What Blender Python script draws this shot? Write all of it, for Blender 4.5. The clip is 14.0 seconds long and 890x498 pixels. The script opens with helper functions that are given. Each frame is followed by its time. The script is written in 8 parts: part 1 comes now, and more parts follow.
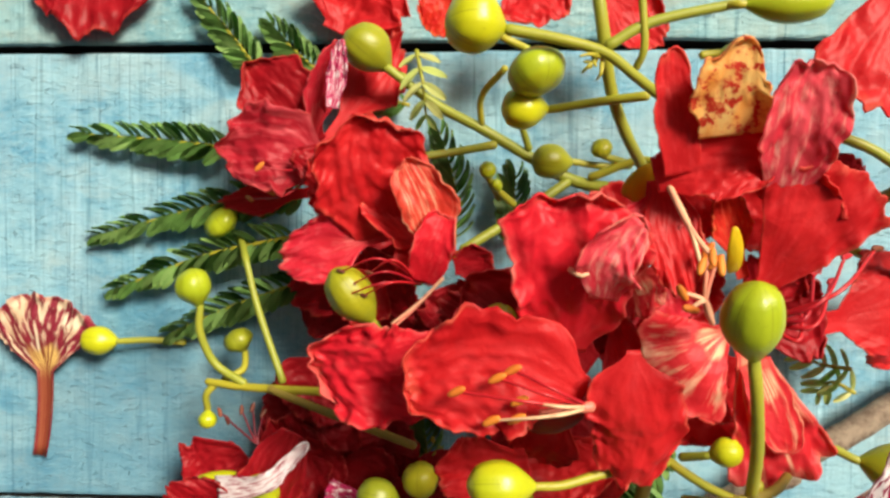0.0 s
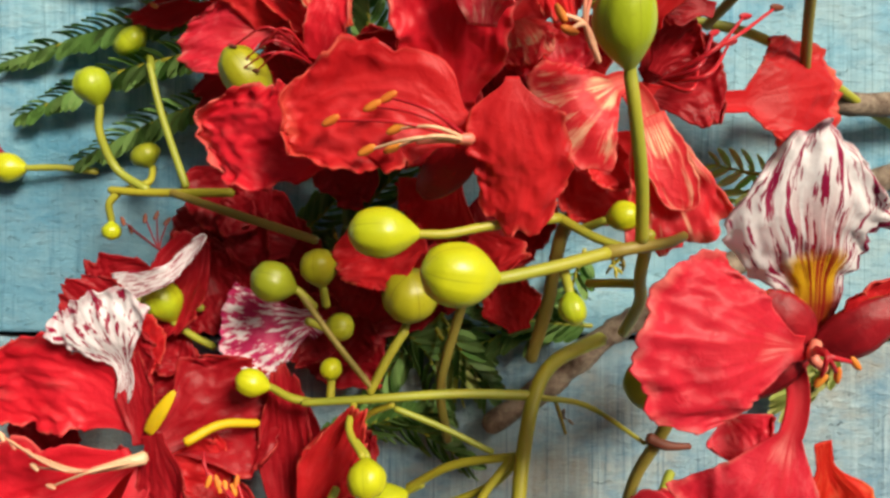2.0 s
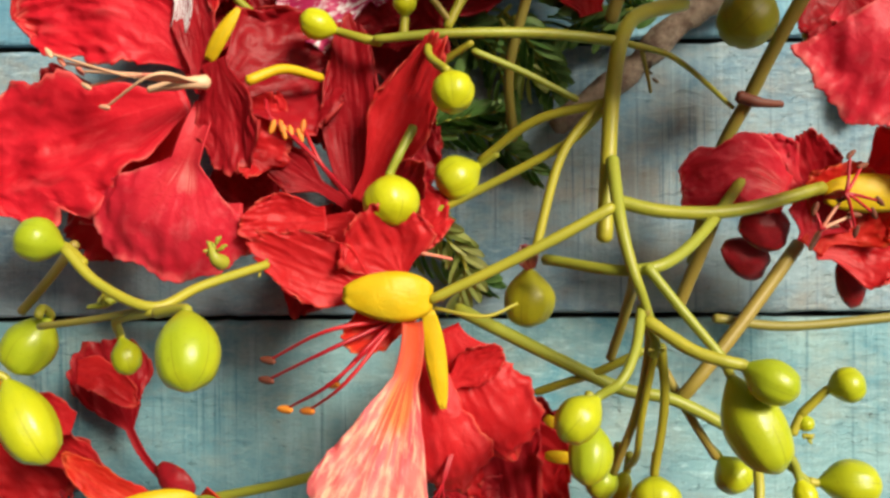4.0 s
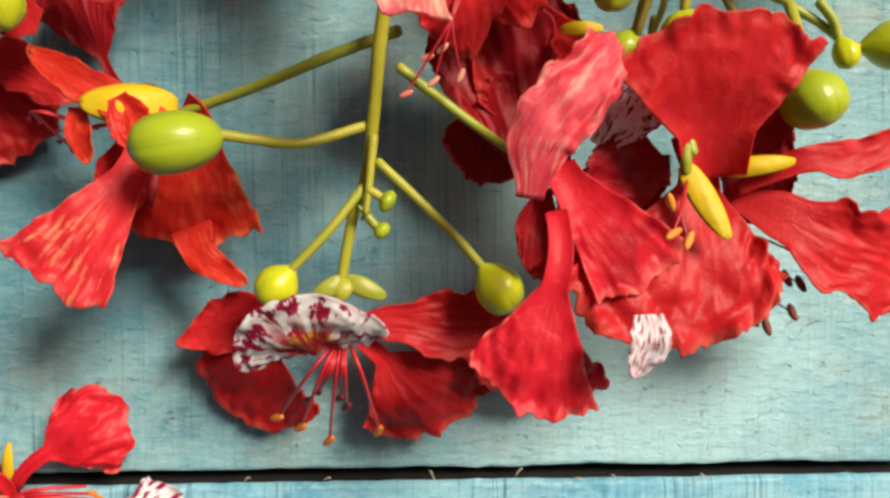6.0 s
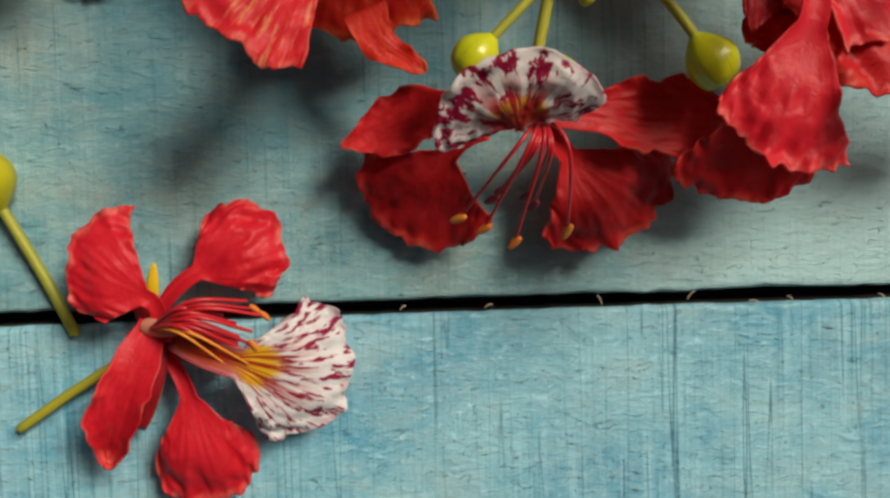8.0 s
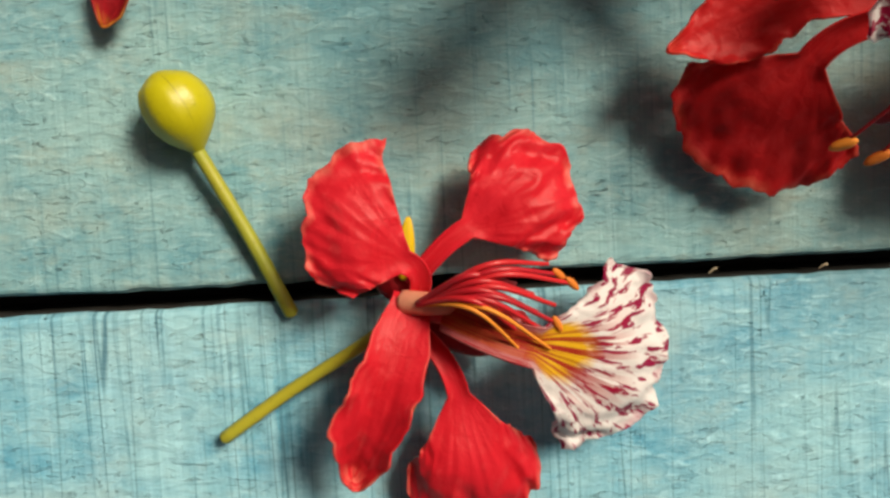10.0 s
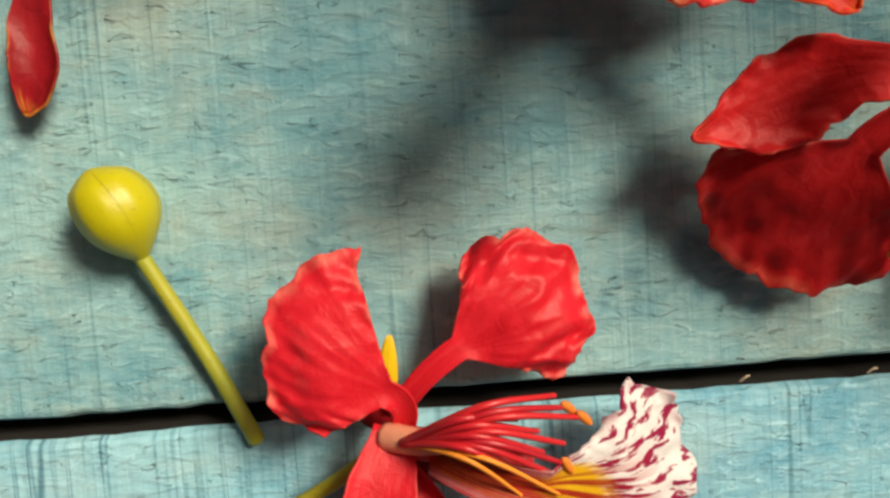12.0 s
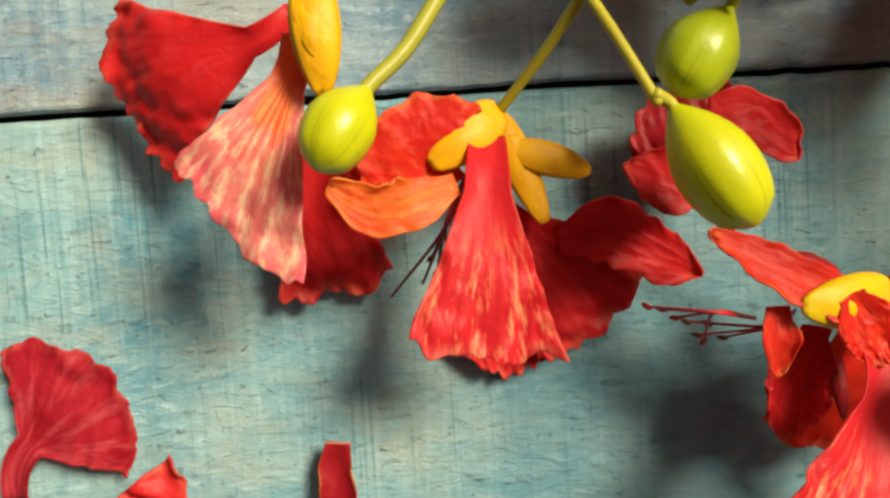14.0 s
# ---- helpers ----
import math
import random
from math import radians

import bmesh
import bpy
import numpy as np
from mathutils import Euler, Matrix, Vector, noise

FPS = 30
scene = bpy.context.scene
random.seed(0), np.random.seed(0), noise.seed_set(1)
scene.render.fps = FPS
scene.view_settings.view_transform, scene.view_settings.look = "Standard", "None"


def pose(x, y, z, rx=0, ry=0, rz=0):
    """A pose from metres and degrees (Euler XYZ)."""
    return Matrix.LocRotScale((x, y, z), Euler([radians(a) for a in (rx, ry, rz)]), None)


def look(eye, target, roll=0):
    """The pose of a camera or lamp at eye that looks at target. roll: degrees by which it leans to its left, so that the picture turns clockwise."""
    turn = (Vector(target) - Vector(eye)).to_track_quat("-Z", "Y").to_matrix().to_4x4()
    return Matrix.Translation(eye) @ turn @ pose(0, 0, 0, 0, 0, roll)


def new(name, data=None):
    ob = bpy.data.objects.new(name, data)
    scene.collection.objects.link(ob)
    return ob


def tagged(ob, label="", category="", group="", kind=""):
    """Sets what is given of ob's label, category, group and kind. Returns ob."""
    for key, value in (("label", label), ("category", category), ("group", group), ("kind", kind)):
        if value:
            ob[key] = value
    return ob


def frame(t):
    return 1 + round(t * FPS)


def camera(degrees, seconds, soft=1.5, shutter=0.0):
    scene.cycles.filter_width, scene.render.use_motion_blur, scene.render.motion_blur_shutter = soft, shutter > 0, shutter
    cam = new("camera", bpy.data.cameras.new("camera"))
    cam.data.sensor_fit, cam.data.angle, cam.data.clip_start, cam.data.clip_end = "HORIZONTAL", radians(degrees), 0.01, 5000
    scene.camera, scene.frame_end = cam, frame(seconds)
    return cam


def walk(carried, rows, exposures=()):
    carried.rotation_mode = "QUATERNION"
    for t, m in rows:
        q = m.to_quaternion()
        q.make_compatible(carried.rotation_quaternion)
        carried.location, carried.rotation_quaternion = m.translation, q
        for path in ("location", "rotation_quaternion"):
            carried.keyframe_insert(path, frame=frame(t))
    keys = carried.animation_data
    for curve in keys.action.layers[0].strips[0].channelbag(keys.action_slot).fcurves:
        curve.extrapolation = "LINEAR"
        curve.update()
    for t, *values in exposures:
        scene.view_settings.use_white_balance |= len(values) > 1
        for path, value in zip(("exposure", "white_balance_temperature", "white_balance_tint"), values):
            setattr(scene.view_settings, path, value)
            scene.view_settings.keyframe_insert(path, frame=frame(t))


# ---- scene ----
cam = camera(58.0, 14.0, soft=2.8)
# seconds, place in metres, turns in degrees; the camera looks down on the boards
PATH = [
    (0, 0.0815, -0.0420, 0.2463, -1.05, 2.94, 0.28),
    (0.5, 0.0966, -0.0426, 0.2458, -1.07, 2.75, 0.17),
    (1, 0.1104, -0.0407, 0.2428, -1.16, 2.82, 0.08),
    (1.5, 0.1108, -0.0691, 0.2417, -0.94, 2.85, 0.07),
    (2, 0.1051, -0.0967, 0.2412, -0.65, 2.64, 0.01),
    (2.5, 0.0977, -0.1199, 0.2380, -0.54, 2.50, -0.19),
    (2.7, 0.0939, -0.1282, 0.2370, -0.50, 2.33, -0.25),
    (4.8, 0.0786, -0.2138, 0.2241, -1.41, 0.46, -0.56),
    (5, 0.0785, -0.2225, 0.2231, -1.48, 0.40, -0.54),
    (5.5, 0.0749, -0.2485, 0.2193, -1.41, 0.09, -0.45),
    (6, 0.0734, -0.2759, 0.2137, -1.23, -0.30, -0.79),
    (6.5, 0.0725, -0.2978, 0.2092, -1.27, -0.36, -1.17),
    (7, 0.0633, -0.3083, 0.2059, -1.65, -1.11, -1.48),
    (7.5, 0.0462, -0.3170, 0.2029, -1.66, -1.90, -1.57),
    (8, 0.0240, -0.3192, 0.2000, -2.12, -2.30, -1.65),
    (8.5, -0.0017, -0.3221, 0.1927, -2.66, -2.47, -1.98),
    (9, -0.0241, -0.3209, 0.1868, -3.52, -1.78, -2.48),
    (9.2, -0.0340, -0.3208, 0.1803, -3.77, -1.79, -2.65),
    (11.3, -0.0337, -0.3311, 0.1247, -3.68, -2.12, -3.41),
    (11.5, -0.0315, -0.3257, 0.1258, -3.65, -2.19, -3.81),
    (12, -0.0306, -0.3071, 0.1290, -3.99, -2.01, -3.93),
    (12.5, -0.0411, -0.2899, 0.1357, -4.78, -2.15, -3.85),
    (13, -0.0561, -0.2771, 0.1441, -4.55, -2.23, -3.90),
    (13.5, -0.0675, -0.2529, 0.1573, -4.33, -2.72, -3.91),
    (14, -0.0667, -0.2243, 0.1649, -3.90, -2.32, -3.82),
]
walk(cam, [(t, pose(x, y, z, rx, ry, rz)) for t, x, y, z, rx, ry, rz in PATH],
     [(0, 0.3, 7000, 10), (0.8, 0.16, 7000, 10), (1.5, 0.1, 7000, 10), (2.5, 0.1, 7000, 10), (5.2, 0.2, 6900, 10), (6, 0.08, 6800, 10), (6.6, -0.57, 6700, 10), (7.5, -0.62, 6800, 10), (9, -0.32, 7300, 10), (12, -0.04, 7650, 10), (14, 0.18, 7900, 10)])
SUN, SUN_ELEVATION, SUN_ROTATION, SUN_ANGLE, SKY = 4.8, 49, 48, 18, 0.034

# ---- world and light ----
world = bpy.data.worlds.new("sky")
scene.world = world
world.use_nodes = True
wn, wl = world.node_tree.nodes, world.node_tree.links
sky = wn.new("ShaderNodeTexSky")
sky.sky_type = "NISHITA"
sky.sun_disc = False
sky.air_density, sky.dust_density, sky.ozone_density = 0.3, 10.0, 0.0
sky.sun_elevation = radians(SUN_ELEVATION)
sky.sun_rotation = radians(SUN_ROTATION)
wl.new(sky.outputs["Color"], wn["Background"].inputs["Color"])
wn["Background"].inputs["Strength"].default_value = SKY

sun_data = bpy.data.lights.new("sun", "SUN")
sun_data.energy, sun_data.angle, sun_data.color = SUN, radians(SUN_ANGLE), (1.0, 0.94, 0.82)
sun = new("sun", sun_data)
sun_way = Vector((math.sin(radians(SUN_ROTATION)) * math.cos(radians(SUN_ELEVATION)),
                  math.cos(radians(SUN_ROTATION)) * math.cos(radians(SUN_ELEVATION)), math.sin(radians(SUN_ELEVATION))))
sun.matrix_world = look(sun_way * 2, (0, 0, 0))


# ---- materials ----
def shader(name):
    m = bpy.data.materials.new(name)
    m.use_nodes = True
    return m, m.node_tree.nodes, m.node_tree.links, m.node_tree.nodes["Principled BSDF"]


def node(nodes, links, kind, inputs=None, **settings):
    """A node with its settings, and inputs given as values or as sockets to link."""
    n = nodes.new(kind)
    for key, value in settings.items():
        if key == "blend":
            n.blend_type = value
        elif key == "operation":
            n.operation = value
        elif key == "data":
            n.data_type = value
        elif key == "clamp":
            n.use_clamp = value
    for key, value in (inputs or {}).items():
        if isinstance(value, bpy.types.NodeSocket):
            links.new(value, n.inputs[key])
        else:
            n.inputs[key].default_value = value
    return n


def mix(nodes, links, fac, a, b, blend="MIX"):
    n = node(nodes, links, "ShaderNodeMix", {0: fac}, data="RGBA", blend=blend)
    for slot, value in ((6, a), (7, b)):
        if isinstance(value, bpy.types.NodeSocket):
            links.new(value, n.inputs[slot])
        else:
            n.inputs[slot].default_value = (*value, 1)
    return n.outputs[2]


def ramp(nodes, links, fac, low, high):
    n = node(nodes, links, "ShaderNodeMapRange", {"Value": fac, "From Min": low, "From Max": high})
    n.clamp = True
    return n.outputs["Result"]


def maths(nodes, links, operation, a, b=0.0):
    return node(nodes, links, "ShaderNodeMath", {0: a, 1: b}, operation=operation).outputs[0]


def stretched(nodes, links, source, scale, size=1.0, detail=4.0, rough=0.6, seed=None, warp=0.0):
    """Noise over coordinates stretched by scale."""
    mp = node(nodes, links, "ShaderNodeMapping", {"Vector": source, "Scale": scale})
    n = node(nodes, links, "ShaderNodeTexNoise", {"Vector": mp.outputs[0], "Scale": size, "Detail": detail, "Roughness": rough, "Distortion": warp})
    if seed is not None:
        n.noise_dimensions = "4D"
        links.new(seed, n.inputs["W"])
    return n.outputs["Fac"]


def wood_paint(name, blue, pale, bare, worn=0.6, coarse=1.0, deep_or_shade=None, lighter=None, score=0.2):
    """Weathered paint on a plank: brushed pale streaks across it, fine cracks along it, worn to bare wood in places."""
    m, n, l, b = shader(name)
    at = n.new("ShaderNodeTexCoord").outputs["Object"]
    cloud = stretched(n, l, at, (20, 34, 1), 1.0, 5, 0.62)
    blot = stretched(n, l, at, (120, 170, 1), 1.0, 6, 0.75, warp=0.5)
    streak = stretched(n, l, at, (240, 12, 1), 1.0, 4, 0.7)
    fine_streak = stretched(n, l, at, (900, 16, 1), 1.0, 3, 0.6)
    grain = stretched(n, l, at, (190, 560, 1), 1.0, 5, 0.72, warp=0.7)
    crack = stretched(n, l, at, (260, 760, 1), 1.0, 4, 0.65, warp=1.2)
    patch = stretched(n, l, at, (60, 110, 1), 1.0, 6, 0.72)
    wear = stretched(n, l, at, (26, 38, 1), 1.0, 5, 0.65)
    mask = stretched(n, l, at, (9, 15, 1), 1.0, 2, 0.5)
    brushed, rough = ramp(n, l, mask, 0.40, 0.60), ramp(n, l, mask, 0.58, 0.42)
    # round dark patch: deeper paint on blue, flower's soft shadow painted in on teal
    if deep_or_shade:
        mid = node(n, l, "ShaderNodeVectorMath", {0: at, 1: (*deep_or_shade[:2], 0.0)}, operation="DISTANCE").outputs["Value"]
        deep_or_shade_mask = ramp(n, l, maths(n, l, "ADD", maths(n, l, "MULTIPLY", mid, 16.0), maths(n, l, "SUBTRACT", cloud, 0.5)), 1.0, 0.45)
    # round patch mixed towards the bright tone, its edge broken up by blot
    if lighter:
        far = node(n, l, "ShaderNodeVectorMath", {0: at, 1: (*lighter[:2], 0.0)}, operation="DISTANCE").outputs["Value"]
        lighter_mask = ramp(n, l, maths(n, l, "ADD", maths(n, l, "MULTIPLY", far, 13.0), maths(n, l, "MULTIPLY", maths(n, l, "SUBTRACT", blot, 0.5), 1.6)), 1.0, 0.3)
    scored = maths(n, l, "ABSOLUTE", maths(n, l, "SUBTRACT", stretched(n, l, at, (150, 3.5, 1), 1.0, 2, 0.5), 0.5))
    bright = tuple(min(1, c * 1.2 + 0.12) for c in pale)
    colour = mix(n, l, ramp(n, l, cloud, 0.38, 0.62), blue, pale)
    colour = mix(n, l, maths(n, l, "MULTIPLY", ramp(n, l, blot, 0.42, 0.64), 0.6), colour, pale)
    colour = mix(n, l, maths(n, l, "MULTIPLY", ramp(n, l, blot, 0.48, 0.32), 0.35), colour, tuple(c * 0.7 for c in blue))
    colour = mix(n, l, maths(n, l, "MULTIPLY", ramp(n, l, wear, 0.48, 0.66), worn), colour, bare)
    colour = mix(n, l, maths(n, l, "MULTIPLY", ramp(n, l, streak, 0.48, 0.72), maths(n, l, "MULTIPLY", brushed, 0.55)), colour, bright)
    colour = mix(n, l, maths(n, l, "MULTIPLY", ramp(n, l, fine_streak, 0.585, 0.66), maths(n, l, "ADD", 0.12, maths(n, l, "MULTIPLY", brushed, 0.62))), colour, tuple(c * 0.62 for c in blue))
    colour = mix(n, l, maths(n, l, "MULTIPLY", ramp(n, l, patch, 0.52, 0.70), 0.5), colour, bare)
    colour = mix(n, l, maths(n, l, "MULTIPLY", ramp(n, l, grain, 0.53, 0.70), maths(n, l, "ADD", 0.25 * coarse, maths(n, l, "MULTIPLY", rough, 0.45 * coarse))), colour, bright)
    colour = mix(n, l, maths(n, l, "MULTIPLY", ramp(n, l, crack, 0.63, 0.70), maths(n, l, "MULTIPLY", ramp(n, l, patch, 0.46, 0.6), 0.6 * coarse)), colour, tuple(c * 0.14 for c in blue))
    colour = mix(n, l, maths(n, l, "MULTIPLY", ramp(n, l, scored, 0.010, 0.002), maths(n, l, "MULTIPLY", ramp(n, l, streak, 0.36, 0.58), score)), colour, tuple(c * 0.45 for c in blue))
    if lighter:
        colour = mix(n, l, maths(n, l, "MULTIPLY", lighter_mask, lighter[2]), colour, bright)
    if deep_or_shade:
        colour = mix(n, l, maths(n, l, "MULTIPLY", deep_or_shade_mask, deep_or_shade[2]), colour, tuple(c * 0.62 for c in blue))
    l.new(colour, b.inputs["Base Color"])
    b.inputs["Roughness"].default_value = 0.62
    b.inputs["Specular IOR Level"].default_value = 0.35
    height = maths(n, l, "SUBTRACT", maths(n, l, "ADD", grain, maths(n, l, "MULTIPLY", fine_streak, 0.3)), maths(n, l, "MULTIPLY", ramp(n, l, crack, 0.6, 0.75), 0.9))
    bump = node(n, l, "ShaderNodeBump", {"Height": height, "Strength": 0.75, "Distance": 0.0009})
    l.new(bump.outputs[0], b.inputs["Normal"])
    return m


def petal_skin(name, main, deep, rim, fleck, fleck_low, fleck_high, centre=None, lines=None, thin=0.44, grain=(9, 6, 1), heart=1.0, blot=0.0, outer=False):
    """Petal surface: veins that fan out from the claw, a paler rim, radial flecks, and a coloured centre."""
    m, n, l, b = shader(name)
    uv = n.new("ShaderNodeTexCoord").outputs["UV"]
    rnd = node(n, l, "ShaderNodeObjectInfo").outputs["Random"]
    seed = maths(n, l, "MULTIPLY", rnd, 40.0)
    parts = node(n, l, "ShaderNodeSeparateXYZ", {0: uv})
    across, along = parts.outputs[0], parts.outputs[1]
    side = maths(n, l, "ABSOLUTE", maths(n, l, "SUBTRACT", maths(n, l, "MULTIPLY", across, 2.0), 1.0))
    vein = stretched(n, l, uv, (26, 1.6, 1), 1.0, 3, 0.6, seed)
    blotch = stretched(n, l, uv, (3, 3, 1), 1.0, 3, 0.6, seed)
    spot = stretched(n, l, n["Texture Coordinate"].outputs["Object"], (blot,) * 3, 1.0, 4, 0.7) if blot else stretched(n, l, uv, grain, 1.0, 3, 0.65, seed)
    colour = mix(n, l, ramp(n, l, blotch, 0.35, 0.7), main, deep)
    colour = mix(n, l, maths(n, l, "MULTIPLY", ramp(n, l, vein, 0.45, 0.8), 0.12), colour, deep)
    flecked = ramp(n, l, spot, fleck_low, fleck_high)
    if outer:
        flecked = maths(n, l, "MULTIPLY", flecked, ramp(n, l, maths(n, l, "ADD", along, maths(n, l, "MULTIPLY", maths(n, l, "SUBTRACT", blotch, 0.5), 0.5)), 0.42, 0.74))
    colour = mix(n, l, flecked, colour, fleck)
    if centre:
        middle = maths(n, l, "MULTIPLY", maths(n, l, "MULTIPLY", ramp(n, l, along, 0.68, 0.42), ramp(n, l, side, 0.95, 0.35)), heart)
        colour = mix(n, l, ramp(n, l, maths(n, l, "ADD", middle, maths(n, l, "SUBTRACT", blotch, 0.5)), 0.35, 0.6), colour, centre)
        ray = stretched(n, l, uv, (24, 1.4, 1), 1.0, 2, 0.5, seed)
        reach = maths(n, l, "MULTIPLY", ramp(n, l, along, 0.82, 0.5), ramp(n, l, side, 0.8, 0.3))
        colour = mix(n, l, maths(n, l, "MULTIPLY", ramp(n, l, ray, 0.47, 0.54), maths(n, l, "MULTIPLY", reach, 0.95)), colour, lines)
        colour = mix(n, l, maths(n, l, "MULTIPLY", ramp(n, l, along, 0.42, 0.30), 0.85), colour, lines)
    edge = maths(n, l, "MAXIMUM", ramp(n, l, along, 0.94, 0.985), maths(n, l, "MULTIPLY", ramp(n, l, side, 0.92, 0.985), ramp(n, l, along, 0.3, 0.6)))
    colour = mix(n, l, maths(n, l, "MULTIPLY", edge, ramp(n, l, stretched(n, l, uv, (9, 7, 1), 1.0, 3, 0.6, seed), 0.42, 0.80)), colour, rim)
    l.new(colour, b.inputs["Base Color"])
    b.inputs["Roughness"].default_value = 0.44
    b.inputs["Specular IOR Level"].default_value = 0.28
    crinkle = maths(n, l, "ADD", maths(n, l, "MULTIPLY", stretched(n, l, uv, (40, 3.2, 1), 1.0, 3, 0.6, seed), 0.22), stretched(n, l, n["Texture Coordinate"].outputs["Object"], (330,) * 3, 1.0, 3, 0.6, warp=0.8))
    bump = node(n, l, "ShaderNodeBump", {"Height": crinkle, "Strength": 0.34, "Distance": 0.0008})
    l.new(bump.outputs[0], b.inputs["Normal"])
    glow = node(n, l, "ShaderNodeBsdfTranslucent", {"Color": colour, "Normal": bump.outputs[0]})
    both = node(n, l, "ShaderNodeMixShader", {0: thin, 1: b.outputs[0], 2: glow.outputs[0]})
    l.new(both.outputs[0], n["Material Output"].inputs["Surface"])
    return m


def green_skin(name, main, other, dark, rough=0.35, seams=False, size=260.0):
    """Smooth plant skin: two greens by thing and by patch, with small dark specks, and sutures on a bud."""
    m, n, l, b = shader(name)
    tc = n.new("ShaderNodeTexCoord")
    at = tc.outputs["Object"]
    rnd = node(n, l, "ShaderNodeObjectInfo").outputs["Random"]
    cloud = stretched(n, l, at, (size * 0.3,) * 3, 1.0, 3)
    speck = stretched(n, l, at, (size * 4,) * 3, 1.0, 3)
    colour = mix(n, l, ramp(n, l, maths(n, l, "ADD", cloud, maths(n, l, "MULTIPLY", maths(n, l, "SUBTRACT", rnd, 0.5), 0.7)), 0.25, 0.75), main, other)
    colour = mix(n, l, maths(n, l, "MULTIPLY", ramp(n, l, speck, 0.62, 0.8), 0.45), colour, dark)
    if seams:
        parts = node(n, l, "ShaderNodeSeparateXYZ", {0: tc.outputs["UV"]})
        wave = maths(n, l, "ABSOLUTE", maths(n, l, "SUBTRACT", maths(n, l, "FRACT", maths(n, l, "MULTIPLY", parts.outputs[0], 5.0)), 0.5))
        line = maths(n, l, "MULTIPLY", ramp(n, l, wave, 0.035, 0.0), ramp(n, l, parts.outputs[1], 0.25, 0.9))
        colour = mix(n, l, maths(n, l, "MULTIPLY", line, 0.55), colour, dark)
    l.new(colour, b.inputs["Base Color"])
    b.inputs["Roughness"].default_value = rough
    b.inputs["Specular IOR Level"].default_value = 0.45
    bump = node(n, l, "ShaderNodeBump", {"Height": speck, "Strength": 0.25, "Distance": 0.0003})
    l.new(bump.outputs[0], b.inputs["Normal"])
    return m


def bark_skin(name, main, dark):
    m, n, l, b = shader(name)
    at = n.new("ShaderNodeTexCoord").outputs["Object"]
    cloud = stretched(n, l, at, (220, 220, 220), 1.0, 6, 0.7)
    fine = stretched(n, l, at, (1200, 1200, 1200), 1.0, 4, 0.7)
    l.new(mix(n, l, ramp(n, l, cloud, 0.4, 0.62), main, dark), b.inputs["Base Color"])
    b.inputs["Roughness"].default_value = 0.85
    bump = node(n, l, "ShaderNodeBump", {"Height": maths(n, l, "ADD", cloud, maths(n, l, "MULTIPLY", fine, 0.4)), "Strength": 0.8, "Distance": 0.0012})
    l.new(bump.outputs[0], b.inputs["Normal"])
    return m


PAINT = {
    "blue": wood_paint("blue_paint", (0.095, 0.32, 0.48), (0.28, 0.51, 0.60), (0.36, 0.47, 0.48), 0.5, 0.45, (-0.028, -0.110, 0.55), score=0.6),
    # first patch paints the drooping flower's shadow into the colour, second is lighter
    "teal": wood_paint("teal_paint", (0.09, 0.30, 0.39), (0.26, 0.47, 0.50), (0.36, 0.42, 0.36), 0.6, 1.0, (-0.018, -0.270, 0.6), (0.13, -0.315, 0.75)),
    "deep": wood_paint("deep_blue_paint", (0.09, 0.36, 0.53), (0.28, 0.57, 0.67), (0.38, 0.55, 0.57), 0.4, 1.1, score=0.85),
    "grey": wood_paint("grey_blue_paint", (0.11, 0.25, 0.36), (0.29, 0.42, 0.47), (0.32, 0.31, 0.26), 0.8),
}
RED = petal_skin("red_petal", (0.77, 0.030, 0.036), (0.64, 0.015, 0.022), (0.93, 0.24, 0.15), (0.86, 0.075, 0.09), 0.50, 1.0, grain=(6, 7, 1))
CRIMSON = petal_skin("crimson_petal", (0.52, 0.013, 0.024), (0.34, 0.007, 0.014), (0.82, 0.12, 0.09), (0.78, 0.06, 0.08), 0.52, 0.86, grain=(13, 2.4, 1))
CRIMSON_PINK = petal_skin("rosy_crimson_petal", (0.62, 0.030, 0.055), (0.42, 0.010, 0.022), (0.85, 0.16, 0.14), (0.84, 0.16, 0.19), 0.48, 0.80, grain=(11, 2.6, 1))
PINK = petal_skin("pink_red_petal", (0.82, 0.042, 0.078), (0.72, 0.020, 0.045), (0.94, 0.36, 0.30), (0.91, 0.22, 0.25), 0.52, 1.0,
                  (0.90, 0.30, 0.28), (0.76, 0.04, 0.06), heart=0.5, grain=(7, 8, 1))
CORAL = petal_skin("coral_red_petal", (0.80, 0.024, 0.046), (0.70, 0.013, 0.028), (0.94, 0.34, 0.26), (0.90, 0.13, 0.14), 0.54, 1.05, grain=(7, 7, 1), thin=0.36)
ORANGE = petal_skin("orange_red_petal", (0.84, 0.050, 0.026), (0.72, 0.020, 0.018), (0.94, 0.40, 0.12), (0.92, 0.24, 0.12), 0.52, 0.90)
ORANGE_LIP = petal_skin("orange_petal_lip", (0.90, 0.24, 0.045), (0.84, 0.10, 0.03), (0.92, 0.42, 0.10), (0.94, 0.42, 0.12), 0.48, 0.80)
ORANGE_STREAK = petal_skin("streaked_orange_petal", (0.84, 0.10, 0.06), (0.78, 0.05, 0.04), (0.93, 0.40, 0.28), (0.95, 0.60, 0.38), 0.50, 0.64, grain=(14, 2.2, 1))
FADED_PINK = petal_skin("soft_pink_petal", (0.88, 0.13, 0.17), (0.82, 0.04, 0.075), (0.95, 0.56, 0.38), (0.95, 0.58, 0.48), 0.50, 0.76, grain=(8, 6, 1))
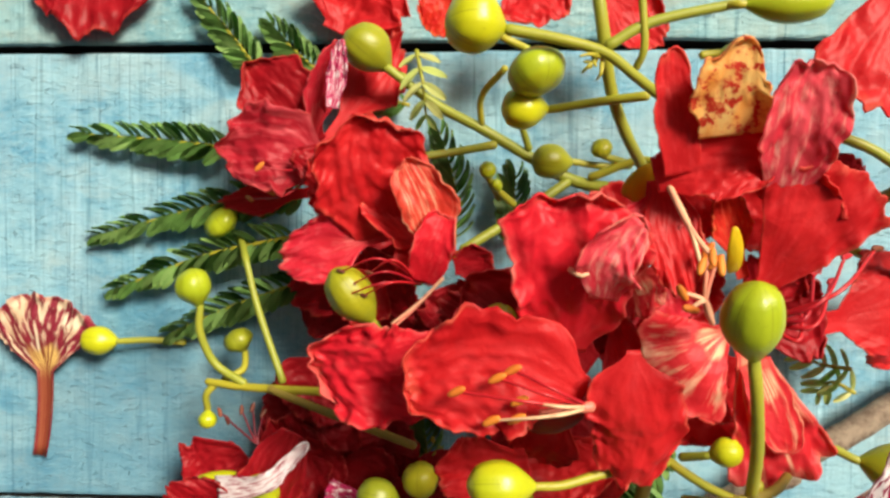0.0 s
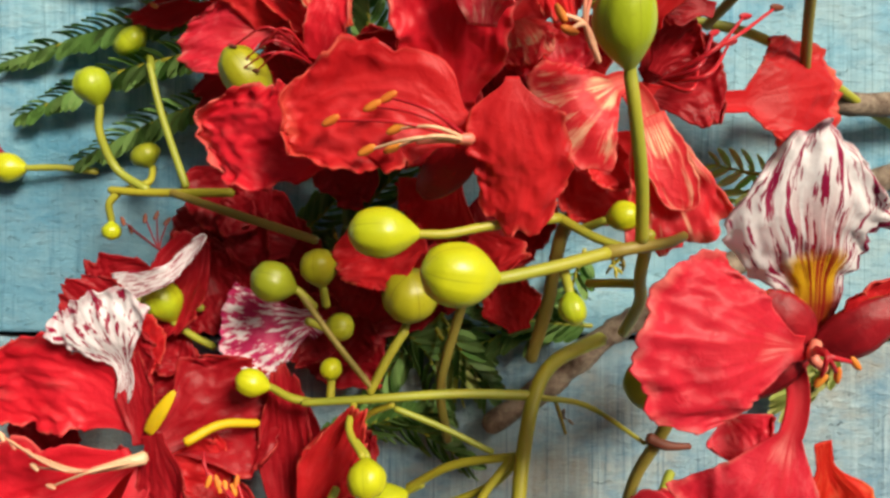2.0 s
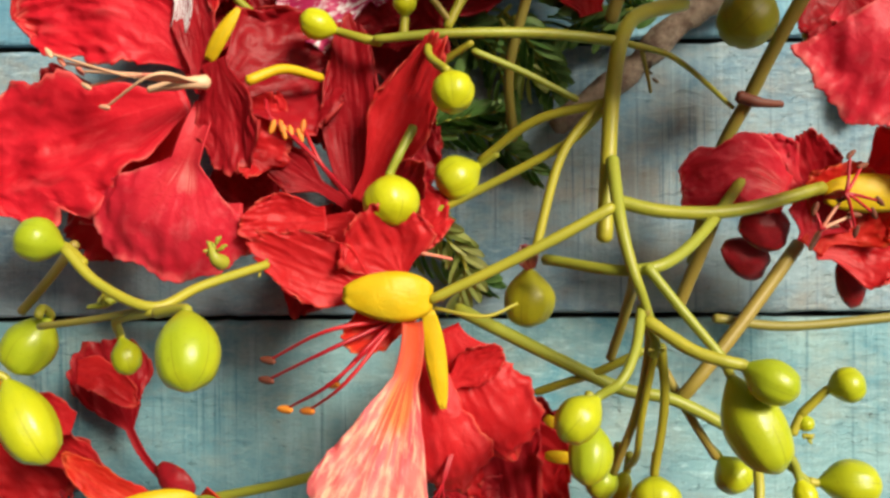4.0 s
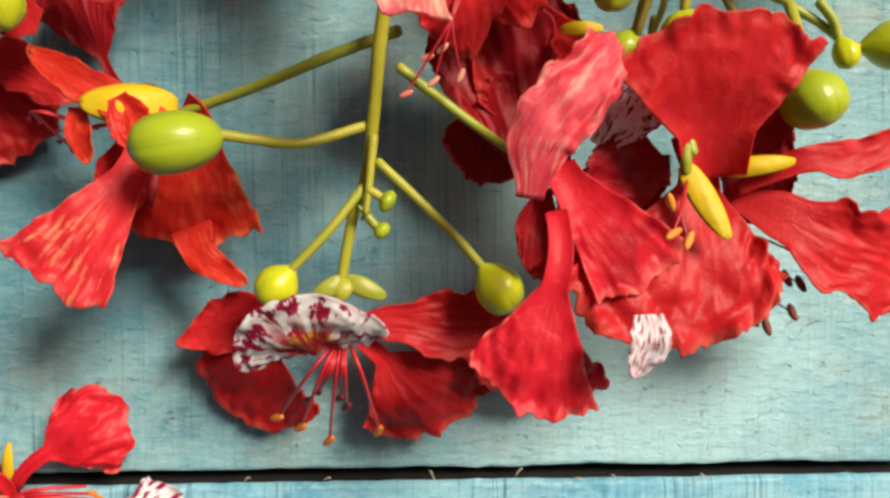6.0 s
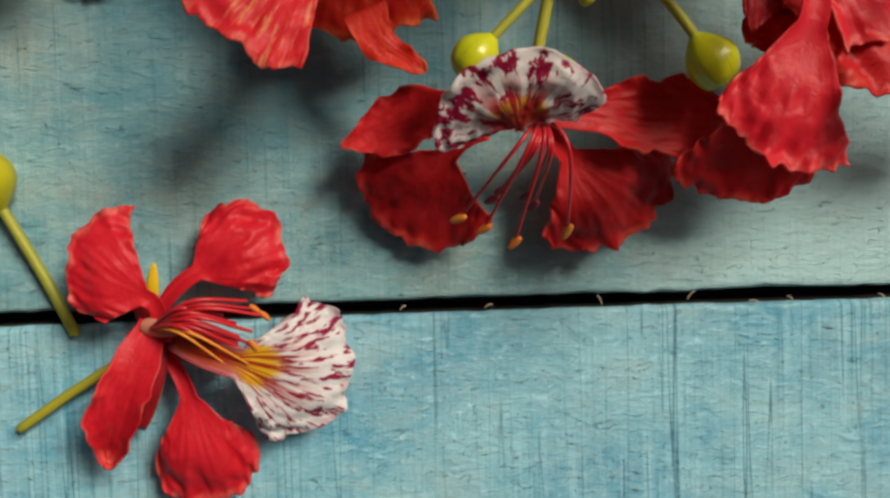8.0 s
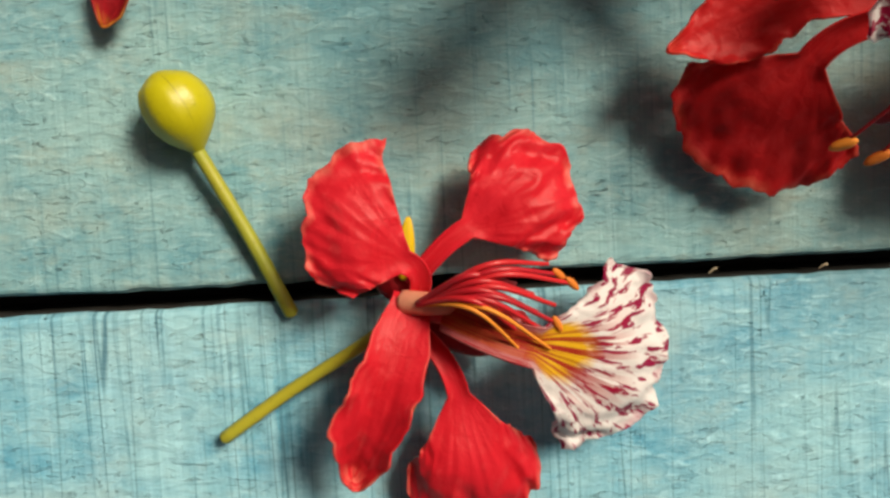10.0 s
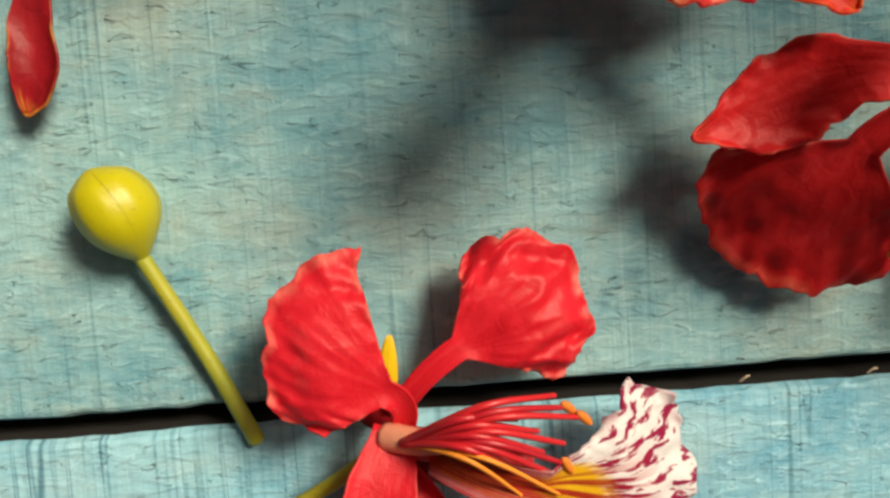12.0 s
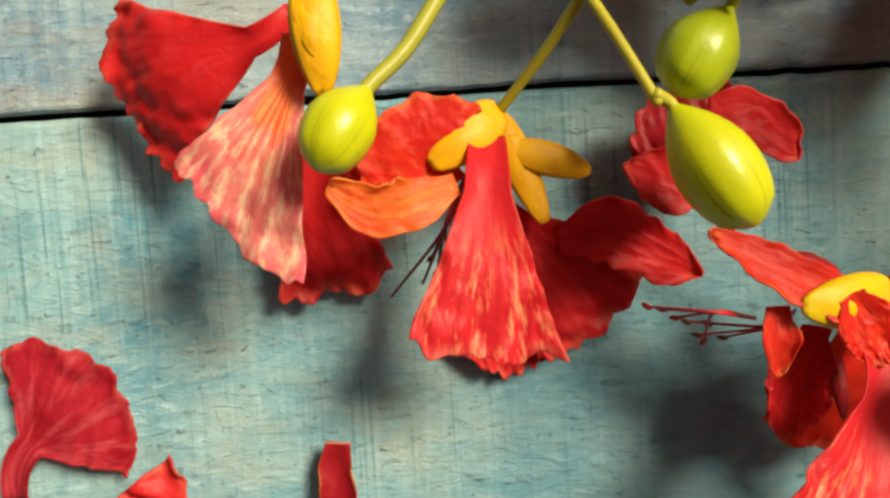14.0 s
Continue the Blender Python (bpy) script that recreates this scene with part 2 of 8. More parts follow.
STREAKED = petal_skin("cream_streaked_red_petal", (0.82, 0.055, 0.075), (0.74, 0.024, 0.036), (0.92, 0.30, 0.22), (0.95, 0.66, 0.44), 0.54, 0.68,
                      (0.95, 0.74, 0.46), (0.82, 0.08, 0.08), grain=(8, 1.6, 1), heart=1.0)
STRIPED = petal_skin("flecked_cream_petal", (0.96, 0.70, 0.28), (0.94, 0.42, 0.09), (0.90, 0.20, 0.08), (0.66, 0.05, 0.03), 0.51, 0.58, blot=420.0)
BLUSH = petal_skin("pale_flecked_red_petal", (0.81, 0.036, 0.052), (0.72, 0.020, 0.032), (0.93, 0.36, 0.26), (0.95, 0.44, 0.22), 0.52, 0.70, grain=(16, 6, 1), outer=True)
FADED_CREAM = petal_skin("faded_cream_petal", (0.92, 0.36, 0.30), (0.86, 0.10, 0.16), (0.82, 0.05, 0.14), (0.95, 0.68, 0.48), 0.47, 0.62,
                         (0.92, 0.36, 0.11), (0.86, 0.12, 0.05), grain=(15, 8, 1), heart=0.8)
WHITE = petal_skin("white_purple_petal", (0.93, 0.91, 0.92), (0.90, 0.86, 0.87), (0.42, 0.02, 0.12), (0.36, 0.012, 0.075), 0.528, 0.56,
                   (0.93, 0.58, 0.03), (0.46, 0.012, 0.02), thin=0.42, grain=(28, 6, 1), heart=0.95)
WHITE_ARCH = petal_skin("white_arched_petal", (0.93, 0.91, 0.92), (0.90, 0.86, 0.87), (0.45, 0.02, 0.10), (0.40, 0.014, 0.07), 0.522, 0.555,
                        (0.93, 0.52, 0.06), (0.55, 0.02, 0.03), thin=0.5, grain=(20, 4, 1), heart=0.62)
WHITE_EDGE = petal_skin("white_purple_petal_tip", (0.93, 0.90, 0.92), (0.90, 0.84, 0.86), (0.50, 0.02, 0.10), (0.40, 0.012, 0.06), 0.53, 0.57, thin=0.42, grain=(16, 7, 1))
PURPLE = petal_skin("purple_flecked_petal", (0.62, 0.04, 0.16), (0.50, 0.02, 0.10), (0.48, 0.02, 0.12), (0.88, 0.78, 0.80), 0.50, 0.58, thin=0.2, grain=(16, 7, 1))
DRY = petal_skin("dried_petal", (0.80, 0.68, 0.50), (0.64, 0.42, 0.26), (0.40, 0.04, 0.06), (0.24, 0.02, 0.04), 0.44, 0.50,
                 (0.76, 0.50, 0.16), (0.22, 0.02, 0.02), thin=0.1, grain=(20, 4, 1))
SEPAL = petal_skin("yellow_sepal", (0.74, 0.48, 0.012), (0.64, 0.46, 0.02), (0.82, 0.38, 0.03), (0.82, 0.40, 0.02), 0.62, 0.9, thin=0.1)
SEPAL_ORANGE = petal_skin("orange_yellow_sepal", (0.82, 0.44, 0.015), (0.74, 0.36, 0.02), (0.80, 0.22, 0.03), (0.80, 0.26, 0.02), 0.58, 0.9, thin=0.1)
SEPAL_RED = petal_skin("red_sepal_lining", (0.36, 0.010, 0.018), (0.20, 0.007, 0.012), (0.70, 0.40, 0.05), (0.6, 0.03, 0.03), 0.6, 0.9, thin=0.1)
BUD = green_skin("bud_skin", (0.33, 0.41, 0.018), (0.52, 0.53, 0.014), (0.13, 0.12, 0.01), 0.33, True)
BUD_DARK = green_skin("olive_bud_skin", (0.23, 0.26, 0.014), (0.36, 0.34, 0.014), (0.08, 0.07, 0.01), 0.4, True)
BUD_OLIVE = green_skin("olive_yellow_bud_skin", (0.36, 0.35, 0.012), (0.46, 0.42, 0.012), (0.12, 0.10, 0.01), 0.38, True)
STEM = green_skin("stem_skin", (0.29, 0.32, 0.035), (0.40, 0.36, 0.03), (0.12, 0.10, 0.015), 0.45)
STEM_DARK = green_skin("brown_green_stem_skin", (0.24, 0.21, 0.035), (0.30, 0.22, 0.04), (0.07, 0.05, 0.015), 0.5)
BARK = bark_skin("grey_brown_bark", (0.34, 0.27, 0.20), (0.13, 0.085, 0.06))
LEAF = green_skin("leaf_skin", (0.13, 0.28, 0.065), (0.22, 0.37, 0.11), (0.04, 0.09, 0.015), 0.4)
LEAF_PALE = green_skin("pale_leaf_skin", (0.46, 0.54, 0.15), (0.58, 0.60, 0.22), (0.1, 0.12, 0.02), 0.5)
FILAMENT = green_skin("red_filament_skin", (0.54, 0.016, 0.024), (0.40, 0.010, 0.022), (0.18, 0.006, 0.01), 0.4)
FILAMENT_PALE = green_skin("pale_filament_skin", (0.78, 0.50, 0.30), (0.70, 0.20, 0.14), (0.45, 0.05, 0.04), 0.45)
FILAMENT_DARK = green_skin("dark_filament_skin", (0.22, 0.012, 0.025), (0.16, 0.008, 0.02), (0.08, 0.005, 0.012), 0.5)
ANTHER = green_skin("orange_anther_skin", (0.75, 0.26, 0.03), (0.62, 0.16, 0.02), (0.35, 0.08, 0.02), 0.6)
ANTHER_DARK = green_skin("brown_anther_skin", (0.13, 0.035, 0.02), (0.20, 0.05, 0.02), (0.06, 0.015, 0.01), 0.6)
BARE_WOOD = green_skin("bare_wood_skin", (0.52, 0.44, 0.32), (0.42, 0.34, 0.24), (0.2, 0.15, 0.1), 0.8)
GAP, _, _, _b = shader("dark_backing_board")
_b.inputs["Base Color"].default_value = (0.012, 0.011, 0.01, 1)
_b.inputs["Roughness"].default_value = 0.9


# ---- builders ----
def link(name, bm, material, parent, origin, label="", smooth=True):
    """One mesh object from a bmesh in world places, under a thing."""
    me = bpy.data.meshes.new(name)
    for f in bm.faces:
        f.smooth = smooth
    bm.to_mesh(me)
    bm.free()
    me.materials.append(material)
    ob = new(name, me)
    ob.parent = parent
    if label:
        tagged(ob, label)
    return ob


def thing(name, at, label, category, group=""):
    ob = new(name)
    ob.location = at
    ob.empty_display_size = 0.01
    return tagged(ob, label, category, group)


def spline(points, steps=8):
    p = [Vector(q) for q in points]
    p = [2 * p[0] - p[1], *p, 2 * p[-1] - p[-2]]
    out = []
    for a, b, c, d in zip(p, p[1:], p[2:], p[3:]):
        for k in range(steps):
            t = k / steps
            out.append(0.5 * (2 * b + (c - a) * t + (2 * a - 5 * b + 4 * c - d) * t * t + (3 * b - a - 3 * c + d) * t ** 3))
    return [*out, p[-2]]


def tube(name, parent, points, r0, r1, material, sides=9, knots=0.0, label=""):
    """A tapering stem through a few places; knots: how uneven it is."""
    base = parent.matrix_world.translation if parent.parent else parent.location
    line = spline(points)
    bm = bmesh.new()
    rings, uvs = [], []
    right = None
    for i, p in enumerate(line):
        way = (line[min(i + 1, len(line) - 1)] - line[max(i - 1, 0)]).normalized()
        right = (way.orthogonal() if right is None else right - way * right.dot(way)).normalized()
        up = way.cross(right)
        t = i / (len(line) - 1)
        r = r0 + (r1 - r0) * t
        r *= 1 + knots * noise.noise(p * 220) + 0.05 * noise.noise(p * 500)
        rings.append([bm.verts.new(p - base + right * (r * math.cos(a)) + up * (r * math.sin(a))) for a in (2 * math.pi * k / sides for k in range(sides))])
    for a, b in zip(rings, rings[1:]):
        for k in range(sides):
            bm.faces.new((a[k], a[(k + 1) % sides], b[(k + 1) % sides], b[k]))
    for ring, sign in ((rings[0], -1), (rings[-1], 1)):
        mid = sum((v.co for v in ring), Vector()) / sides
        way = ((line[1] - line[0]) if sign < 0 else (line[-1] - line[-2])).normalized()
        tip = [bm.verts.new(mid + (v.co - mid) * 0.55 + way * (sign * (v.co - mid).length * 0.5)) for v in ring]
        for k in range(sides):
            bm.faces.new((ring[k], ring[(k + 1) % sides], tip[(k + 1) % sides], tip[k]))
        bm.faces.new(tip)
    bmesh.ops.recalc_face_normals(bm, faces=bm.faces)
    return link(name, bm, material, parent, base, label)


def axes(a, b, roll):
    y = (b - a).normalized()
    up = Vector((0, 0, 1)) if abs(y.z) < 0.93 else Vector((0, 1, 0))
    x = y.cross(up).normalized()
    n = x.cross(y)
    turn = Matrix.Rotation(radians(roll), 3, y)
    return turn @ x, y, turn @ n


def petal(name, parent, a, b, width, material, roll=0, curl=25, cup=0.12, claw=0.3, ruffle=0.11, fan=0.38, seed=0, label="", thick=0.0004, twist=0, crumple=1.0, flare=0.0, spread=0.0):
    """A clawed petal from a to b: narrow claw, broad blade with a frilled margin, bent along and cupped across."""
    base = parent.matrix_world.translation if parent.parent else parent.location
    a, b = Vector(a), Vector(b)
    x, y, n = axes(a, b, roll)
    length = (b - a).length
    bend = radians(curl) if abs(curl) > 1 else radians(1)
    radius = length / bend
    stretch = (bend / 2) / math.sin(bend / 2)
    nu, nv = 42, 46
    bm = bmesh.new()
    layer = bm.loops.layers.uv.new("UVMap")
    grid = []
    half_claw = min(0.035 * length + 0.0004, width * 0.2)
    for i in range(nu + 1):
        u = i / nu
        s = max(0.0, (u - claw) / (1 - claw))
        e = min(1.0, s / 0.55)
        e = e * e * (3 - 2 * e)
        e = e * (1 - flare) + s ** 1.25 * flare
        blunt = max(0.0, min(1.0, (0.22 - claw) / 0.14)) * (1 - flare)
        e = e * (1 - blunt) + blunt * (0.34 + 0.66 * math.sin(math.pi / 2 * min(1.0, s / 0.5)) ** 0.9)
        half = half_claw + (width / 2 - half_claw) * e * (1 - 0.06 * s)
        row = []
        for j in range(nv + 1):
            v = 2 * j / nv - 1
            edge = max(abs(v), s * 0.92)
            along = u * (1 - fan * abs(v) ** 2.4 * s ** 1.2)
            frill = noise.noise((v * 4.5, u * 3.0, seed * 7.31)) * 0.7 + noise.noise((v * 11.0, u * 7.0, seed * 3.7 + 9)) * 0.4
            along += s ** 3 * (0.07 * noise.noise((v * 2.6, 3.1, seed * 5.1)) + 0.045 * noise.noise((v * 9.0, 1.7, seed * 2.3)) + 0.030 * noise.noise((v * 21.0, 5.7, seed * 1.3)))
            wide = half * v * (1 + s * (0.26 * noise.noise((u * 4.0, v * 1.2, seed * 1.9)) + 0.08 * noise.noise((u * 14.0, v, seed)) + 0.045 * noise.noise((u * 30.0, v, seed + 5.0))))
            if spread:
                phi, reach = v * radians(spread) / 2, (1 - claw) * s * (1 + 0.10 * noise.noise((v * 2.6, 3.1, seed * 5.1)) * s + 0.04 * noise.noise((v * 12.0, 1.7, seed * 2.3)) * s)
                along = min(u, claw) + reach * (1 - 0.22 * v ** 6) * math.cos(phi)
                wide = length * reach * (1 - 0.22 * v ** 6) * math.sin(phi) + half_claw * v
            fold = 1 - 2 * abs(noise.noise((v * 1.9 + 4, u * 2.6, seed * 9.7))) - 0.6
            small = 1 - 2 * abs(noise.noise((v * 4.6, u * 6.0, seed * 8.2))) - 0.6
            lift = width * (cup * v * v * e + ruffle * frill * s * (0.16 + 1.2 * edge ** 4))
            lift += width * e * crumple * (0.075 * noise.noise((v * 1.5, u * 2.2, seed * 4.4)) + 0.024 * fold + 0.018 * small)
            lift += width * e * 0.0045 * noise.noise((v * 18.0, u * 4.0, seed * 6.1))
            d = along * length * stretch
            ang = bend * along
            turn = radians(twist) * s
            wx, wz = wide * math.cos(turn) - lift * math.sin(turn), wide * math.sin(turn) + lift * math.cos(turn)
            py, pz = (radius * stretch - wz) * math.sin(ang), radius * stretch - (radius * stretch - wz) * math.cos(ang)
            c, q = math.cos(bend / 2), math.sin(bend / 2)
            py, pz = py * c + pz * q, pz * c - py * q
            row.append((bm.verts.new(a - base + x * wx + y * py + n * pz), (j / nv, u)))
        grid.append(row)
    for i in range(nu):
        for j in range(nv):
            quad = (grid[i][j], grid[i][j + 1], grid[i + 1][j + 1], grid[i + 1][j])
            f = bm.faces.new([q[0] for q in quad])
            for loop, q in zip(f.loops, quad):
                loop[layer].uv = q[1]
    ob = link(name, bm, material, parent, base, label)
    ob.modifiers.new("thickness", "SOLIDIFY").thickness = thick
    return ob


def blade(name, parent, spine, widths, material, tilt=0, cup=0.08, frill=0.1, crease=1.0, tip=0.2, claw=0.2, bow=0.42, seed=0, label="", thick=0.0004):
    """A petal along a bent spine, with its width at each place of the spine, a rounded frilled end and crumpled skin.
    claw: the share of its length that is narrow; tip: the share over which the end rounds off; bow: how far the shoulders lag behind the middle."""
    base = parent.matrix_world.translation if parent.parent else parent.location
    line = spline(spine, 14)
    reach = [0.0]
    for p, q in zip(line, line[1:]):
        reach.append(reach[-1] + (q - p).length)
    length, broad = reach[-1], max(widths)
    crease *= min(1.0, broad / 0.024)
    marks = [reach[14 * k] / length for k in range(len(spine))]
    _, _, up = axes(Vector(spine[0]), Vector(spine[-1]), tilt)
    nu, nv = 46, 44
    bm = bmesh.new()
    layer = bm.loops.layers.uv.new("UVMap")
    grid = []
    for i in range(nu + 1):
        k = i / nu
        u = 1 - (1 - k) ** 1.5 * (1 - 0.15 * k)
        d, j = u * length, 0
        while j < len(line) - 2 and reach[j + 1] < d:
            j += 1
        f = (d - reach[j]) / max(reach[j + 1] - reach[j], 1e-9)
        at, way = line[j].lerp(line[j + 1], f), (line[min(j + 2, len(line) - 1)] - line[max(j - 1, 0)]).normalized()
        side = way.cross(up).normalized()
        out = side.cross(way)
        j = 0
        while j < len(marks) - 2 and marks[j + 1] < u:
            j += 1
        f = max(0.0, min(1.0, (u - marks[j]) / (marks[j + 1] - marks[j])))
        half = 0.5 * (widths[j] + (widths[j + 1] - widths[j]) * f * f * (3 - 2 * f))
        close = max(0.0, (u - 1 + tip) / tip)
        half *= max(0.0, 1 - close ** 2.8) ** 0.5
        free = max(0.0, min(1.0, (u - claw) / max(0.25, 0.5 - claw)))
        row = []
        for j in range(nv + 1):
            v = 2 * j / nv - 1
            s = 1 if v > 0 else -1
            rag = noise.noise((d / 0.0052, s * 3.0, seed * 1.7)) * 0.24 + noise.noise((d / 0.0024, s * 5.0, seed * 2.9)) * 0.12 + noise.noise((d / 0.0010, s * 2.0, seed * 3.1)) * 0.05
            wide = half * v * (1 + rag * free * abs(v))
            rim = max(abs(v) ** 3, close ** 2)
            push = free * max(close, (u - 0.5) * 1.6, 0.0) * (0.0034 * noise.noise((wide / 0.0055, 1.3, seed * 4.1)) + 0.0017 * noise.noise((wide / 0.0022, 2.3, seed * 5.3)) + 0.0006 * noise.noise((wide / 0.0010, 4.3, seed * 2.3)))
            push -= bow * half * free * v * v
            a, b = wide / 0.004, d / 0.004
            lift = cup * broad * v * v * free
            lift += free * frill * broad * rim * (0.75 * noise.noise((a * 0.8, b * 0.8, seed * 6.7)) + 0.45 * noise.noise((a * 1.9, b * 1.9, seed * 7.3)))
            fold = 0.4 - abs(noise.noise((v * 3.2, u * 1.6, seed * 9.7)))
            small = 0.35 - abs(noise.noise((a * 1.1 + 4, b * 0.8, seed * 8.2)))
            lift += crease * free * (0.0013 * noise.noise((a * 0.45, b * 0.45, seed * 4.4)) + broad * 0.038 * fold + 0.0010 * small + 0.00035 * noise.noise((a * 3.4, b * 2.2, seed * 6.1)))
            along = 0.34 * u / claw if claw > 0 and u < claw else 0.34 + 0.66 * (u - claw) / (1 - claw)
            row.append((bm.verts.new(at - base + side * wide + way * push + out * lift), (j / nv, along)))
        grid.append(row)
    for i in range(nu):
        for j in range(nv):
            quad = (grid[i][j], grid[i][j + 1], grid[i + 1][j + 1], grid[i + 1][j])
            f = bm.faces.new([q[0] for q in quad])
            for loop, q in zip(f.loops, quad):
                loop[layer].uv = q[1]
    ob = link(name, bm, material, parent, base, label)
    ob.modifiers.new("thickness", "SOLIDIFY").thickness = thick
    return ob


def fan_petal(name, parent, foot, pivot, tip, spread, material, claw_width=0.003, tilt=0, cup=0.06, frill=0.1, crease=1.0, arch=0.12, skew=0.0, blunt=0.2, seed=0, label="", thick=0.0004):
    """A petal with a narrow claw from foot to pivot and a fan of so many degrees from there to tip, its margin frilled and notched.
    arch: how far it bulges between pivot and tip; skew: longer towards one side; blunt: how much shorter the sides are."""
    base = parent.matrix_world.translation if parent.parent else parent.location
    foot, pivot, tip = Vector(foot), Vector(pivot), Vector(tip)
    x, y, up = axes(pivot, tip, tilt)
    size = (tip - pivot).length
    crease *= min(1.0, size / 0.026)
    claw = (pivot - foot).length
    nc, nu, nv = 8, 34, 56
    bm = bmesh.new()
    layer = bm.loops.layers.uv.new("UVMap")
    grid = []
    for i in range(nc + nu + 1):
        row = []
        q = max(0.0, (i - nc) / nu)
        q = 1 - (1 - q) ** 1.25
        for j in range(nv + 1):
            v = 2 * j / nv - 1
            phi = v * radians(spread) / 2
            if i < nc:
                k = i / nc
                bend = pivot - y * (0.5 * claw)
                way = ((bend - foot) * (1 - k) + (pivot - bend) * k).normalized()
                side = way.cross(up).normalized()
                p = foot * (1 - k) ** 2 + bend * (2 * k * (1 - k)) + pivot * k ** 2 + side * (v * claw_width * (0.5 + 0.12 * k)) + up * (claw_width * 0.22 * v * v)
                row.append((bm.verts.new(p - base), (j / nv, 0.34 * k)))
                continue
            rim = max(q ** 3, abs(v) ** 3 * min(1.0, q * 2))
            turn = v * radians(spread) * size / 2
            edge = (1 + skew * v) * (1 - blunt * abs(v) ** 2.6)
            edge *= 1 + 0.085 * noise.noise((turn / 0.0065, 1.3, seed * 4.1)) + 0.065 * noise.noise((turn / 0.0026, 2.3, seed * 5.3)) + 0.03 * noise.noise((turn / 0.0011, 4.3, seed * 2.3))
            r = size * q * (1 + (edge - 1) * min(1.0, q * 1.6))
            phi *= 1 + 0.10 * q * noise.noise((q * 3.5, 2.0 if v > 0 else 7.0, seed * 1.7)) * abs(v)
            a, b = turn * q / 0.004, r / 0.004
            ease = min(1.0, q * 2.2)
            lift = size * arch * (0.5 - 0.5 * math.cos(2 * math.pi * q)) * (1 - 0.5 * v * v) + cup * r * v * v
            lift += frill * size * rim * (0.7 * noise.noise((a * 0.75, b * 0.7, seed * 6.7)) + 0.42 * noise.noise((a * 1.8, b * 1.2, seed * 7.3)))
            fold = 0.4 - abs(noise.noise((v * spread / 26.0, q * 1.2, seed * 9.7)))
            pleat = noise.noise((v * spread / 7.0, q * 1.1, seed * 3.9))
            lift += crease * ease * (0.0008 * noise.noise((a * 0.35, b * 0.35, seed * 4.4)) + r * 0.036 * fold + r * 0.013 * pleat + 0.0004 * (0.35 - abs(noise.noise((a * 1.1 + 4, b * 0.9, seed * 8.2)))))
            p = pivot + y * (r * math.cos(phi)) + x * (r * math.sin(phi) + v * claw_width * 0.62 * (1 - 0.5 * q)) + up * (lift + claw_width * 0.22 * v * v * (1 - q))
            row.append((bm.verts.new(p - base), (j / nv, 0.34 + 0.66 * q)))
        grid.append(row)
    for p, r in zip(grid, grid[1:]):
        for j in range(nv):
            quad = (p[j], p[j + 1], r[j + 1], r[j])
            f = bm.faces.new([q[0] for q in quad])
            for loop, q in zip(f.loops, quad):
                loop[layer].uv = q[1]
    ob = link(name, bm, material, parent, base, label)
    ob.modifiers.new("thickness", "SOLIDIFY").thickness = thick
    return ob


def sepal(parent, a, b, width, material, roll=0, curl=30, seed=0, label="", root=0.22, sway=0.0):
    """A thick, boat-shaped pointed sepal."""
    base = parent.matrix_world.translation if parent.parent else parent.location
    a, b = Vector(a), Vector(b)
    x, y, n = axes(a, b, roll)
    length, bend = (b - a).length, radians(curl if abs(curl) > 1 else 1)
    radius, stretch = length / bend, (bend / 2) / math.sin(bend / 2)
    bm = bmesh.new()
    layer = bm.loops.layers.uv.new("UVMap")
    grid = []
    nu, nv = 16, 8
    for i in range(nu + 1):
        u = i / nu
        half = width / 2 * (root * (1 - u) + math.sin(math.pi * min(1, u * 0.95 + 0.02) ** 0.9) ** 0.52)
        row = []
        for j in range(nv + 1):
            v = 2 * j / nv - 1
            lift = width * (-0.2 * (1 - v * v) * math.sin(math.pi * u) + 0.04 * noise.noise((u * 5, v * 2, seed * 3.3)))
            ang = bend * u
            py = (radius * stretch - lift) * math.sin(ang)
            pz = radius * stretch - (radius * stretch - lift) * math.cos(ang)
            c, q = math.cos(bend / 2), math.sin(bend / 2)
            row.append((bm.verts.new(a - base + x * (half * v + sway * width * math.sin(2 * math.pi * u)) + y * (py * c + pz * q) + n * (-(pz * c - py * q))), (j / nv, u)))
        grid.append(row)
    for i in range(nu):
        for j in range(nv):
            quad = (grid[i][j], grid[i][j + 1], grid[i + 1][j + 1], grid[i + 1][j])
            f = bm.faces.new([q[0] for q in quad])
            for loop, q in zip(f.loops, quad):
                loop[layer].uv = q[1]
    ob = link("sepal", bm, material, parent, base, label)
    ob.modifiers.new("thickness", "SOLIDIFY").thickness = 0.0009
    return ob


